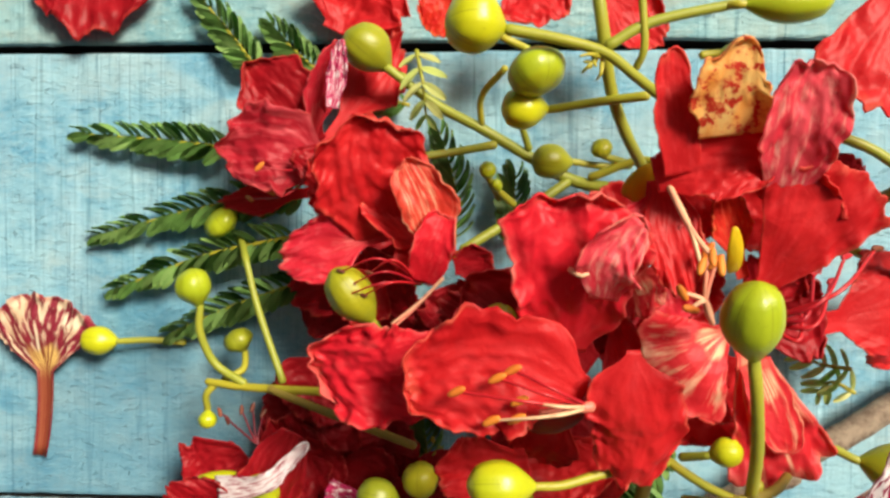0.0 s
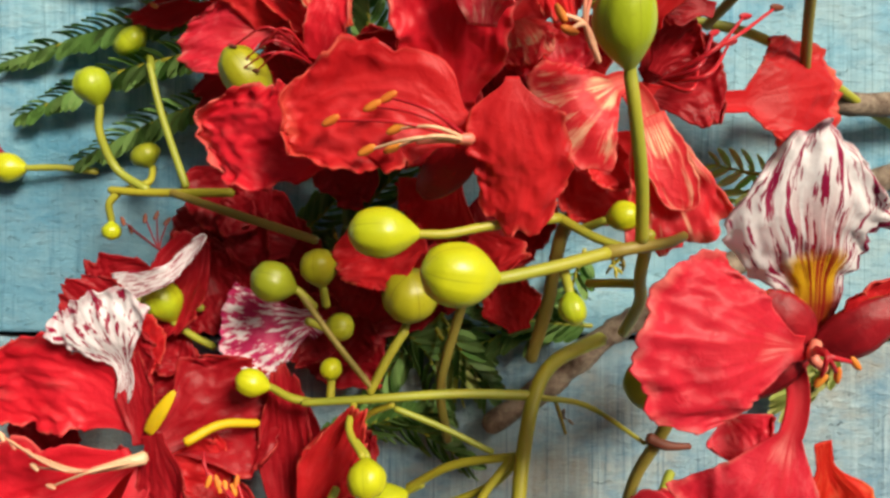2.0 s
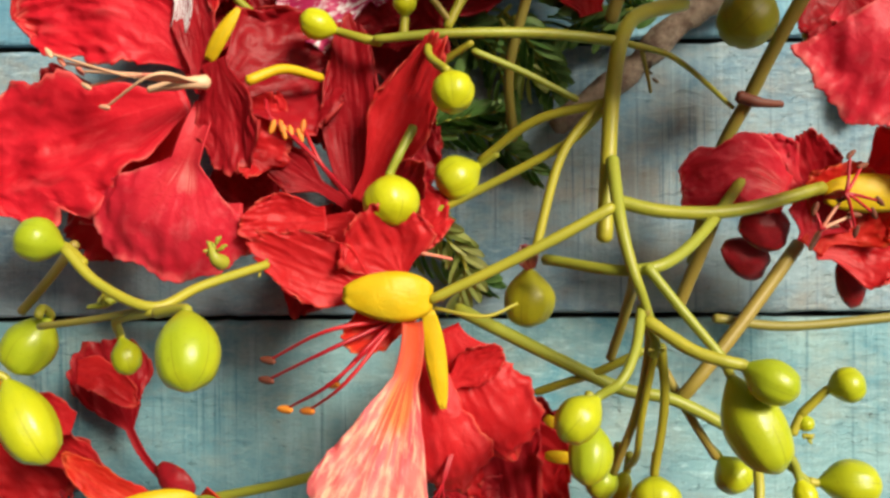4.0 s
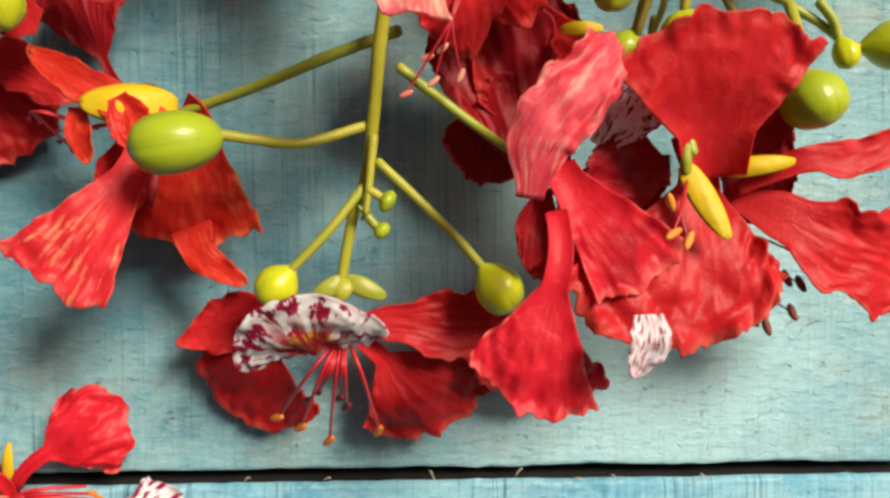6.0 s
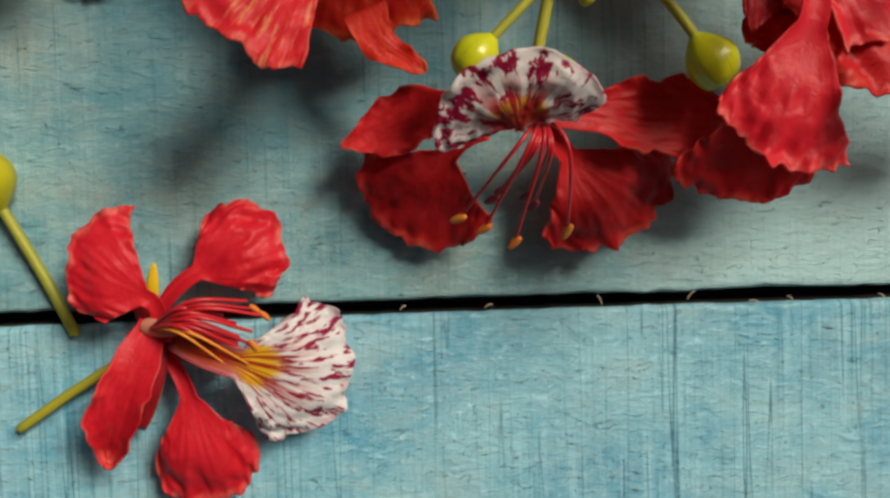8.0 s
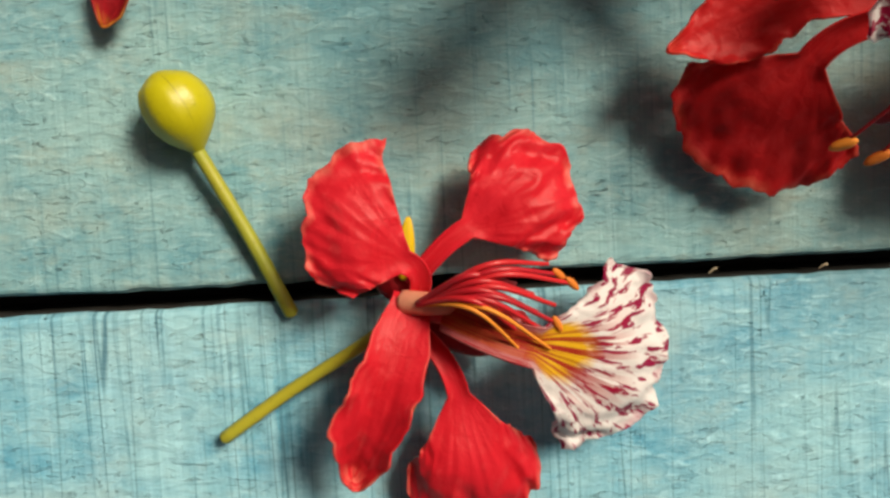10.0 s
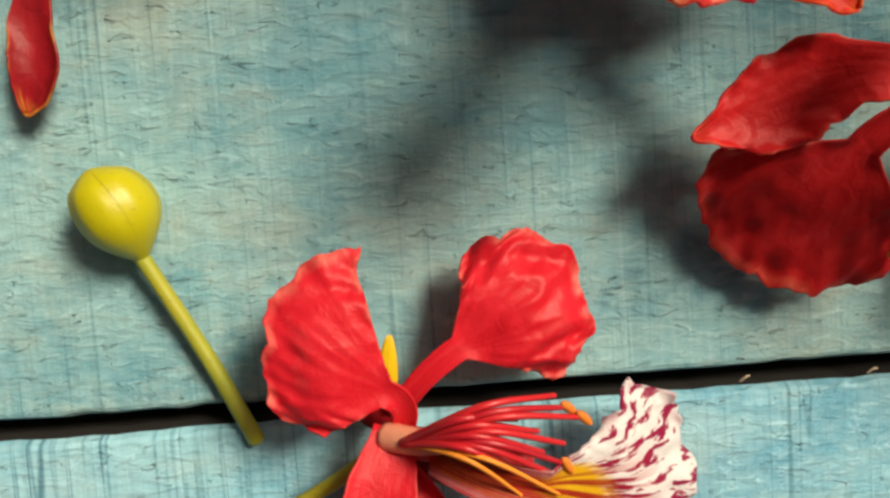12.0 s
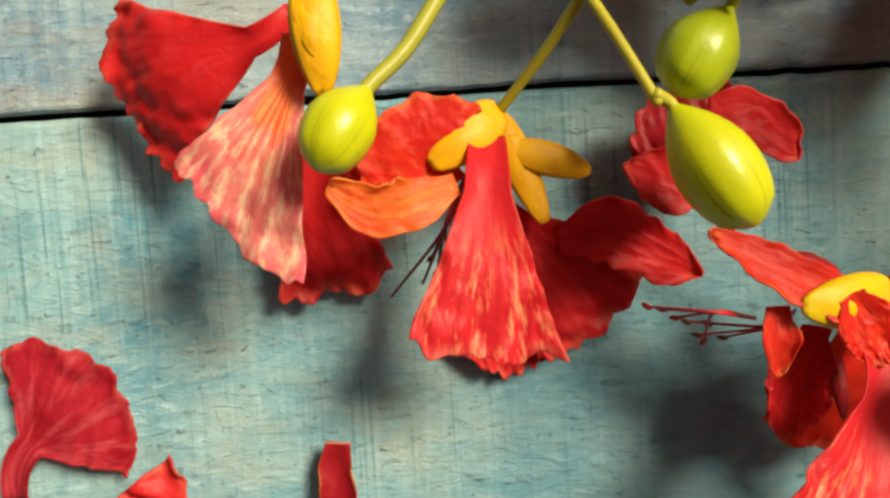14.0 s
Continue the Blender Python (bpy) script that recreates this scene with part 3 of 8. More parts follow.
def bud_body(name, parent, a, b, width, material, seed=0, neck=0.25):
    """An egg-shaped bud from its stalk at a to its point at b, with five sutures."""
    base = parent.matrix_world.translation if parent.parent else parent.location
    a, b = Vector(a), Vector(b)
    x, y, n = axes(a, b, seed * 37.0)
    length = (b - a).length
    rings, sides = 18, 30
    bm = bmesh.new()
    layer = bm.loops.layers.uv.new("UVMap")
    grid = []
    sway = 0.05 * length * math.sin(seed * 2.1)
    for i in range(rings + 1):
        t = i / rings
        w = 0.5 * (1 - math.cos(math.pi * t ** 0.8))
        u = 0.5 * (1 - math.cos(math.pi * t))
        body = max(0.0, 1 - abs(2 * u - 1.08) ** 2.3) ** 0.62 if u > 0.54 else (math.sin(math.pi / 2 * min(1.0, (u / 0.54))) ** (0.62 + neck * 1.6))
        r = width / 2 * body
        if u > 0.93:
            r = width / 2 * max(0.0, 1 - ((u - 0.54) / 0.46) ** 2.4) ** 0.62
        if i == 0:
            r = width * 0.09
        row = []
        for k in range(sides + 1):
            ph = k / sides
            g = abs((ph * 5) % 1 - 0.5)
            groove = 1 - 0.075 * max(0.0, 1 - g / 0.12) * min(1.0, u * 1.4) + 0.015 * noise.noise((ph * 3, u * 3, seed * 5.0))
            rr = max(r * groove, 0.00002)
            ang = 2 * math.pi * ph
            row.append((a - base + y * (length * u) + x * (rr * math.cos(ang) + sway * math.sin(math.pi * u)) + n * (rr * math.sin(ang)), (ph, u)))
        grid.append(row)
    verts = [[bm.verts.new(p) for p, _ in row[:-1]] for row in grid]
    for i in range(rings):
        for k in range(sides):
            kk = (k + 1) % sides
            f = bm.faces.new((verts[i][k], verts[i][kk], verts[i + 1][kk], verts[i + 1][k]))
            for loop, uv in zip(f.loops, (grid[i][k][1], grid[i][k + 1][1], grid[i + 1][k + 1][1], grid[i + 1][k][1])):
                loop[layer].uv = uv
    bm.faces.new(verts[0][::-1])
    return link(name, bm, material, parent, base)


def bud(a, b, width, stalk, label, material=BUD, stalk_material=STEM, r=(0.0011, 0.0009), seed=0, neck=0.25):
    """A flower bud on its stalk; stalk: places from the far end to the bud."""
    ob = thing("flower_bud", a, label, "flower bud", "poinciana buds")
    bud_body("calyx", ob, a, b, width, material, seed, neck)
    if stalk:
        tube("pedicel", ob, [*stalk, a, Vector(a) + (Vector(b) - Vector(a)) * 0.12], r[0], r[1], stalk_material)
    return ob


def oval(name, parent, at, way, length, width, material, label=""):
    """A small bean-shaped body."""
    base = parent.parent.location if parent.parent else parent.location
    bm = bmesh.new()
    bmesh.ops.create_uvsphere(bm, u_segments=10, v_segments=7, radius=0.5)
    x, y, n = axes(Vector(at), Vector(at) + Vector(way), 0)
    for v in bm.verts:
        c = v.co.copy()
        v.co = Vector(at) - base + x * (c.x * width) + y * (c.z * length) + n * (c.y * width + 0.25 * width * (2 * c.z) ** 2)
    return link(name, bm, material, parent, base, label)


def stamen(parent, points, material=FILAMENT, anther=ANTHER, r=0.00045, size=0.0034, lie=None):
    """A curved filament with its anther as a sub-part."""
    base = parent.location
    ob = tube("stamen", parent, points, r * 0.8, r * 0.45, material, 6)
    if anther:
        end = Vector(points[-1])
        run = end - Vector(points[-2])
        way = Vector(lie) if lie else run * 0.8 + run.cross(Vector((0, 0, 1))) * 0.55
        bm_ob = oval("anther", ob, end, way, size, size * 0.42, anther)
    return ob


def leaflet_mesh(name, length, width, material):
    bm = bmesh.new()
    top = []
    for i in range(7):
        u = i / 6
        h = width / 2 * math.sin(math.pi * (0.06 + 0.9 * u)) ** 0.55
        top.append([bm.verts.new((sx * h, u * length, 0.0006 * abs(sx) + 0.0005 * math.sin(math.pi * u))) for sx in (-1, 0, 1)])
    for p, q in zip(top, top[1:]):
        for k in range(2):
            bm.faces.new((p[k], p[k + 1], q[k + 1], q[k]))
    bmesh.ops.solidify(bm, geom=bm.faces[:], thickness=0.00025)
    bmesh.ops.recalc_face_normals(bm, faces=bm.faces)
    me = bpy.data.meshes.new(name)
    bm.to_mesh(me)
    bm.free()
    me.materials.append(material)
    return me


LEAFLET = leaflet_mesh("leaflet", 0.0072, 0.0030, LEAF)
LEAFLET_PALE = leaflet_mesh("leaflet", 0.0085, 0.0030, LEAF_PALE)


def leaf(points, label, pairs=18, size=1.0, mesh=LEAFLET, material=STEM, lean=46, edge=74, broad=16, seed=0, first=0.08):
    """A feathery leaf: a thin rachis with pairs of narrow leaflets, closing up towards the tip."""
    dice = random.Random(seed)
    ob = thing("feathery_leaf", points[0], label, "leaf", "poinciana leaves")
    tube("rachis", ob, points, 0.0007, 0.0003, material, 6)
    line = spline(points, 14)
    for k in range(pairs):
        t = first + (1 - first) * k / (pairs - 1) * 0.99
        i = min(int(t * (len(line) - 1)), len(line) - 2)
        at, way = line[i], (line[i + 1] - line[i]).normalized()
        x, y, n = axes(Vector((0, 0, 0)), way, 0)
        for side in (-1, 1):
            grow = size * (0.72 + 0.5 * math.sin(math.pi * min(1, 0.15 + 0.8 * t))) * dice.uniform(0.92, 1.06)
            swing = radians((lean - 26 * t) + dice.uniform(-5, 5))
            d = (y * math.cos(swing) + x * (side * math.sin(swing))).normalized()
            tilt = Matrix.Rotation(radians(side * ((edge if side > 0 else broad) + dice.uniform(-10, 10))), 3, d)
            nn = tilt @ n
            xx = d.cross(nn).normalized()
            m = Matrix((xx, d, nn)).transposed().to_4x4()
            piece = new("leaflet", mesh)
            piece.parent = ob
            piece.matrix_local = Matrix.Translation(at - ob.location) @ m @ Matrix.Diagonal((grow, grow, grow, 1))
    return ob


# ---- the painted boards ----
JOINTS = [(-0.58, 0.002), (-0.47, 0.002), (-0.341, 0.0035), (-0.204, 0.0013), (-0.126, 0.0014), (0.0155, 0.0026), (0.135, 0.002), (0.25, 0.002)]
table = tagged(new("tabletop"), "weathered blue-painted wooden boards laid side by side", "tabletop", kind="structure")


def plank(low, high, gap_low, gap_high, paint, seed):
    """One long board with worn, slightly wavy edges."""
    bm = bmesh.new()
    steps = 240
    x0, x1 = -0.42, 0.50
    rows = []
    for i in range(steps + 1):
        x = x0 + (x1 - x0) * i / steps
        wob = lambda k: 0.0005 * noise.noise((x * 40, k, seed)) + 0.0004 * noise.noise((x * 190, k, seed + 3.0))
        lo, hi = low + gap_low / 2 + wob(1), high - gap_high / 2 + wob(2)
        rows.append([bm.verts.new(p) for p in ((x, lo, -0.022), (x, lo, -0.0016), (x, lo + 0.0005 + abs(wob(5)), -0.0003), (x, lo + 0.0013, 0.0),
                                               (x, hi - 0.0013, 0.0), (x, hi - 0.0005 - abs(wob(6)), -0.0003), (x, hi, -0.0016), (x, hi, -0.022))])
    for p, q in zip(rows, rows[1:]):
        for k in range(8):
            bm.faces.new((p[k], q[k], q[(k + 1) % 8], p[(k + 1) % 8]))
    bm.faces.new(rows[0])
    bm.faces.new(rows[-1][::-1])
    bmesh.ops.recalc_face_normals(bm, faces=bm.faces)
    for f in bm.faces:
        f.material_index = 1 if max(v.co.z for v in f.verts) < -0.0012 else 0
    ob = link("plank", bm, PAINT[paint], table, Vector((0, 0, 0)), smooth=False)
    ob.data.materials.append(GAP)
    return ob


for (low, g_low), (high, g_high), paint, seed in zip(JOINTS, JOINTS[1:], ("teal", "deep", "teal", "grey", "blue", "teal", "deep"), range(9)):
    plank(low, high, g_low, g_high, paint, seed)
bm = bmesh.new()
bmesh.ops.create_cube(bm, size=1.0, matrix=Matrix.Translation((0.04, -0.165, -0.0275)) @ Matrix.Diagonal((0.90, 0.83, 0.010, 1)))
link("backing_board", bm, GAP, table, Vector((0, 0, 0)), "dark board under the joints", smooth=False)


# ---- things ----

# loose petals and buds on the boards by the leaves
ob = thing('fallen_petal', (-0.0404, 0.0300, 0.0020), 'crimson fallen petal lying flat on the boards', 'petal', '')
petal('petal', ob, (-0.0398, 0.0558, 0.0030), (-0.0379, 0.0182, 0.0070), 0.0409, CRIMSON, curl=14, cup=0.04, seed=1)
ob = thing('dried_petal', (-0.0579, -0.1121, 0.0010), 'dried cream and maroon fan petal on blue boards', 'petal', '')
fan_petal('petal', ob, (-0.0580, -0.1120, 0.0020), (-0.0550, -0.0850, 0.0040), (-0.0540, -0.0610, 0.0080), 100, DRY, claw_width=0.0040, blunt=0.2, arch=0.06, cup=0.04, crease=1.6, frill=0.14, seed=2)
bud((-0.0299, -0.0752, 0.0070), (-0.0423, -0.0750, 0.0070), 0.0090, [(-0.0118, -0.0760, 0.0020), (-0.0214, -0.0750, 0.0050)], 'small green bud lying on the blue boards', seed=3)

# leaves
leaf([(0.0070, -0.0167, 0.0080), (-0.0142, -0.0142, 0.0070), (-0.0439, -0.0116, 0.0050)], 'dark green feathery leaf lying on the boards', pairs=19, seed=4)
leaf([(0.0320, -0.0301, 0.0120), (-0.0031, -0.0343, 0.0090), (-0.0396, -0.0436, 0.0040)], 'dark green feathery leaf lying on the boards', pairs=24, seed=5)
leaf([(0.0295, -0.0422, 0.0160), (-0.0020, -0.0487, 0.0120), (-0.0330, -0.0599, 0.0060)], 'dark green feathery leaf with pale edges', pairs=22, seed=6)
leaf([(0.0291, -0.0559, 0.0140), (0.0076, -0.0631, 0.0100), (-0.0155, -0.0730, 0.0050)], 'dark green feathery leaf under the bud stalks', pairs=17, seed=7)
leaf([(0.0128, 0.0068, 0.0070), (0.0046, 0.0173, 0.0060), (-0.0071, 0.0313, 0.0050)], 'dark green feathery leaf across a board joint', pairs=12, seed=8)
leaf([(0.0319, 0.0056, 0.0080), (0.0240, 0.0126, 0.0070), (0.0162, 0.0208, 0.0050)], 'short dark green feathery leaf', pairs=9, seed=9)
leaf([(0.0721, -0.0450, 0.0100), (0.0720, -0.0283, 0.0100), (0.0671, -0.0113, 0.0080)], 'dark green feathery leaf behind the flowers', pairs=15, seed=10)
leaf([(0.0905, -0.0465, 0.0090), (0.0896, -0.0348, 0.0090), (0.0896, -0.0248, 0.0080)], 'dark green feathery leaf behind the flowers', pairs=10, seed=11)
leaf([(0.0581, -0.0034, 0.0060), (0.0479, -0.0009, 0.0060), (0.0374, 0.0002, 0.0050)], 'dark green feathery leaf behind the flowers', pairs=9, seed=12)
leaf([(0.0655, -0.0643, 0.0100), (0.0537, -0.0686, 0.0100), (0.0398, -0.0732, 0.0080)], 'dark green feathery leaf behind the flowers', pairs=10, seed=13)
leaf([(0.0649, -0.1174, 0.0100), (0.0640, -0.1056, 0.0100), (0.0630, -0.0965, 0.0090)], 'dark green feathery leaf behind the flowers', pairs=10, seed=14)
leaf([(0.0620, 0.0087, 0.0240), (0.0639, -0.0007, 0.0260), (0.0647, -0.0099, 0.0240)], 'short pale green young leaf', pairs=5, mesh=LEAFLET_PALE, size=0.75, edge=28, lean=62, seed=15)
leaf([(0.1362, -0.1211, 0.0120), (0.1189, -0.1197, 0.0120), (0.1031, -0.1155, 0.0140)], 'green feathery leaf under the stalks', pairs=14, edge=60, seed=16)
leaf([(0.0920, -0.1224, 0.0100), (0.0968, -0.1304, 0.0100), (0.1000, -0.1384, 0.0100)], 'small pale green leaf under the stalks', pairs=6, mesh=LEAFLET_PALE, edge=60, seed=17)
leaf([(0.0668, -0.0952, 0.0150), (0.0748, -0.0843, 0.0150), (0.0874, -0.0716, 0.0140)], 'dark green feathery leaf behind the flowers', pairs=14, seed=18)
leaf([(0.2046, -0.1293, 0.0140), (0.1980, -0.1339, 0.0120), (0.1920, -0.1435, 0.0080)], 'small pale green leaf on the boards', pairs=8, mesh=LEAFLET_PALE, edge=30, seed=19)
leaf([(0.0955, -0.1221, 0.0120), (0.1004, -0.1303, 0.0120), (0.1069, -0.1373, 0.0100)], 'small dark green leaf behind the buds', pairs=7, edge=60, seed=20)
leaf([(0.1197, -0.0756, 0.0200), (0.1321, -0.0822, 0.0180), (0.1418, -0.0793, 0.0150)], 'green feathery leaf behind the flowers', pairs=9, edge=60, seed=21)
leaf([(0.0783, -0.1792, 0.0120), (0.0819, -0.1899, 0.0140), (0.0796, -0.1991, 0.0120)], 'pale green crumpled leaf under the stalks', pairs=8, mesh=LEAFLET_PALE, edge=60, size=0.8, seed=22)
leaf([(0.0680, -0.1731, 0.0120), (0.0754, -0.1795, 0.0140), (0.0842, -0.1925, 0.0120)], 'pale green crumpled leaf under the stalks', pairs=9, mesh=LEAFLET_PALE, edge=60, size=0.8, seed=23)

# stalks and twigs
ob = thing('flower_stalk', (0.0768, -0.0079, 0.0010), 'green branching flower stalk lying on the boards', 'stalk', '')
tube('stem', ob, [(0.0535, 0.0042, 0.0240), (0.0675, -0.0057, 0.0200), (0.0803, -0.0119, 0.0150), (0.0934, -0.0195, 0.0140), (0.1064, -0.0265, 0.0140), (0.1190, -0.0293, 0.0160)], 0.00130, 0.00194, STEM)
tube('branch', ob, [(0.1056, -0.0262, 0.0140), (0.0916, -0.0360, 0.0200), (0.0751, -0.0463, 0.0260)], 0.00144, 0.00144, STEM)
tube('branch', ob, [(0.0634, -0.0199, 0.0180), (0.0722, -0.0184, 0.0150), (0.0839, -0.0163, 0.0150)], 0.00114, 0.00130, STEM)
tube('branch', ob, [(0.0800, -0.0105, 0.0160), (0.0800, -0.0037, 0.0220), (0.0863, 0.0021, 0.0320)], 0.00095, 0.00095, STEM)
tube('branch', ob, [(0.0915, -0.0119, 0.0180), (0.0936, -0.0175, 0.0150)], 0.00097, 0.00114, STEM)
tube('branch', ob, [(0.1110, -0.0256, 0.0160), (0.1273, -0.0218, 0.0220), (0.1406, -0.0368, 0.0300), (0.1591, -0.0401, 0.0340)], 0.00125, 0.00125, STEM)
ob = thing('flower_stalk', (0.1172, 0.0097, 0.0100), 'yellow-green upright flower stalk with side branches', 'stalk', '')
tube('stem', ob, [(0.1065, 0.0175, 0.0580), (0.1085, 0.0062, 0.0560), (0.1112, -0.0059, 0.0500), (0.1161, -0.0158, 0.0420), (0.1234, -0.0248, 0.0300)], 0.00155, 0.00155, STEM)
tube('branch', ob, [(0.0863, 0.0057, 0.0580), (0.0975, 0.0035, 0.0580), (0.1086, 0.0002, 0.0580), (0.1155, -0.0058, 0.0600), (0.1223, -0.0126, 0.0640)], 0.00145, 0.00119, STEM)
tube('branch', ob, [(0.1095, 0.0018, 0.0580), (0.1196, 0.0072, 0.0580), (0.1389, 0.0113, 0.0580)], 0.00133, 0.00120, STEM)
tube('branch', ob, [(0.1164, -0.0028, 0.0550), (0.1177, 0.0018, 0.0580), (0.1166, 0.0142, 0.0600)], 0.00093, 0.00093, STEM)
tube('bract', ob, [(0.1068, -0.0012, 0.0570), (0.1048, -0.0031, 0.0580), (0.1036, -0.0042, 0.0570)], 0.00067, 0.00027, STEM)
tube('bract', ob, [(0.1082, -0.0019, 0.0570), (0.1078, -0.0045, 0.0580), (0.1071, -0.0058, 0.0570)], 0.00067, 0.00027, STEM)
tube('bract', ob, [(0.1081, -0.0006, 0.0570), (0.1051, -0.0006, 0.0600), (0.1027, -0.0012, 0.0610)], 0.00066, 0.00026, STEM)
ob = thing('flower_stalk', (0.1988, -0.0268, 0.0100), 'green flower stalk forking above a brown shoot', 'stalk', '')
tube('stem', ob, [(0.1550, -0.0200, 0.0700), (0.1646, -0.0240, 0.0700), (0.1741, -0.0309, 0.0700), (0.1791, -0.0332, 0.0720), (0.1874, -0.0347, 0.0740), (0.2034, -0.0375, 0.0740), (0.2229, -0.0402, 0.0720)], 0.00122, 0.00098, STEM)
tube('branch', ob, [(0.1765, -0.0284, 0.0720), (0.1772, -0.0316, 0.0660), (0.1812, -0.0428, 0.0500), (0.1893, -0.0581, 0.0260)], 0.00135, 0.00135, STEM_DARK)
tube('branch', ob, [(0.1658, -0.0039, 0.0800), (0.1714, -0.0113, 0.0760), (0.1746, -0.0186, 0.0740), (0.1725, -0.0289, 0.0710)], 0.00096, 0.00096, STEM)
tube('branch', ob, [(0.1738, -0.0003, 0.0780), (0.1742, -0.0090, 0.0760), (0.1746, -0.0168, 0.0740)], 0.00119, 0.00107, STEM)
tube('branch', ob, [(0.1767, -0.0282, 0.0720), (0.1805, -0.0262, 0.0740), (0.1873, -0.0251, 0.0740), (0.2032, -0.0242, 0.0740), (0.2227, -0.0240, 0.0720)], 0.00109, 0.00085, STEM)
tube('branch', ob, [(0.1737, -0.0303, 0.0680), (0.1705, -0.0328, 0.0640), (0.1672, -0.0364, 0.0520), (0.1613, -0.0430, 0.0360)], 0.00161, 0.00121, STEM_DARK)
tube('branch', ob, [(0.1318, -0.0348, 0.0300), (0.1531, -0.0401, 0.0340), (0.1719, -0.0441, 0.0340), (0.1865, -0.0501, 0.0300), (0.2075, -0.0588, 0.0160), (0.2240, -0.0648, 0.0050)], 0.00140, 0.00124, STEM)
ob = thing('woody_twig', (0.2185, -0.0798, 0.0000), 'grey-brown woody twig with rough bark', 'twig', '')
tube('stem', ob, [(0.2345, -0.0579, 0.0120), (0.2217, -0.0590, 0.0130), (0.2044, -0.0590, 0.0140), (0.1873, -0.0555, 0.0140)], 0.00388, 0.00291, BARK, knots=0.25)
tube('branch', ob, [(0.2377, -0.0728, 0.0120), (0.2239, -0.0776, 0.0120), (0.2105, -0.0825, 0.0110), (0.1821, -0.1002, 0.0120), (0.1629, -0.1090, 0.0130)], 0.00422, 0.00357, BARK, knots=0.25)
ob = thing('woody_twig', (0.1367, -0.1290, 0.0000), 'grey-brown woody twig under the stalks', 'twig', '')
tube('stem', ob, [(0.1690, -0.1091, 0.0160), (0.1512, -0.1173, 0.0140), (0.1377, -0.1258, 0.0120), (0.1270, -0.1361, 0.0100), (0.1072, -0.1506, 0.0080)], 0.00350, 0.00350, BARK, knots=0.3)
ob = thing('flower_stalk', (0.1483, -0.1072, 0.0100), 'upright green stalk with side branches', 'stalk', '')
tube('stem', ob, [(0.1399, -0.0954, 0.0720), (0.1400, -0.1047, 0.0620), (0.1422, -0.1115, 0.0500), (0.1419, -0.1208, 0.0300)], 0.00143, 0.00143, STEM)
tube('branch', ob, [(0.1303, -0.0995, 0.0740), (0.1360, -0.0984, 0.0740), (0.1439, -0.0974, 0.0700), (0.1491, -0.0958, 0.0640)], 0.00154, 0.00107, STEM_DARK)
tube('branch', ob, [(0.1212, -0.0916, 0.0660), (0.1288, -0.0961, 0.0700), (0.1351, -0.0985, 0.0730)], 0.00107, 0.00095, STEM)
tube('branch', ob, [(0.1410, -0.1066, 0.0580), (0.1364, -0.1069, 0.0500), (0.1306, -0.1072, 0.0460)], 0.00119, 0.00106, STEM)
tube('bract', ob, [(0.1330, -0.1011, 0.0720), (0.1323, -0.1024, 0.0700), (0.1317, -0.1039, 0.0680)], 0.00048, 0.00024, STEM_DARK)
tube('bract', ob, [(0.1342, -0.1003, 0.0720), (0.1347, -0.1020, 0.0720), (0.1346, -0.1036, 0.0700)], 0.00047, 0.00024, STEM_DARK)
ob = thing('flower_stalk', (0.1196, -0.1487, 0.0050), 'thick green main stalk with many bud stalks', 'stalk', '')
tube('stem', ob, [(0.1369, -0.1230, 0.0260), (0.1241, -0.1278, 0.0340), (0.1184, -0.1353, 0.0400), (0.1151, -0.1490, 0.0460), (0.1134, -0.1643, 0.0500), (0.1117, -0.1816, 0.0540)], 0.00194, 0.00180, STEM)
tube('branch', ob, [(0.1135, -0.1646, 0.0540), (0.1133, -0.1777, 0.0630), (0.1150, -0.1873, 0.0660), (0.1170, -0.1929, 0.0660), (0.1207, -0.2023, 0.0620)], 0.00148, 0.00091, STEM)
tube('branch', ob, [(0.1177, -0.1357, 0.0400), (0.0996, -0.1346, 0.0440), (0.0780, -0.1353, 0.0480), (0.0617, -0.1364, 0.0480)], 0.00136, 0.00096, STEM)
tube('branch', ob, [(0.1137, -0.1730, 0.0500), (0.1255, -0.1759, 0.0520), (0.1411, -0.1757, 0.0520), (0.1623, -0.1706, 0.0460)], 0.00159, 0.00146, STEM)
tube('branch', ob, [(0.1118, -0.1752, 0.0620), (0.0999, -0.1816, 0.0620), (0.0886, -0.1873, 0.0610), (0.0743, -0.1941, 0.0600)], 0.00126, 0.00114, STEM)
tube('branch', ob, [(0.0615, -0.1097, 0.0500), (0.0701, -0.1218, 0.0490), (0.0787, -0.1329, 0.0480)], 0.00080, 0.00080, STEM_DARK)
tube('branch', ob, [(0.0863, -0.1189, 0.0460), (0.0820, -0.1259, 0.0470), (0.0780, -0.1337, 0.0480)], 0.00122, 0.00108, STEM)
tube('branch', ob, [(0.0742, -0.1360, 0.0480), (0.0739, -0.1414, 0.0540), (0.0779, -0.1460, 0.0600)], 0.00091, 0.00091, STEM)
tube('branch', ob, [(0.0833, -0.1369, 0.0460), (0.0757, -0.1416, 0.0400), (0.0716, -0.1516, 0.0300)], 0.00085, 0.00085, STEM)
tube('branch', ob, [(0.0838, -0.1384, 0.0440), (0.0955, -0.1433, 0.0430), (0.1076, -0.1494, 0.0420)], 0.00083, 0.00083, STEM)
tube('branch', ob, [(0.0857, -0.1622, 0.0300), (0.0982, -0.1538, 0.0380), (0.1141, -0.1503, 0.0420)], 0.00114, 0.00114, STEM)
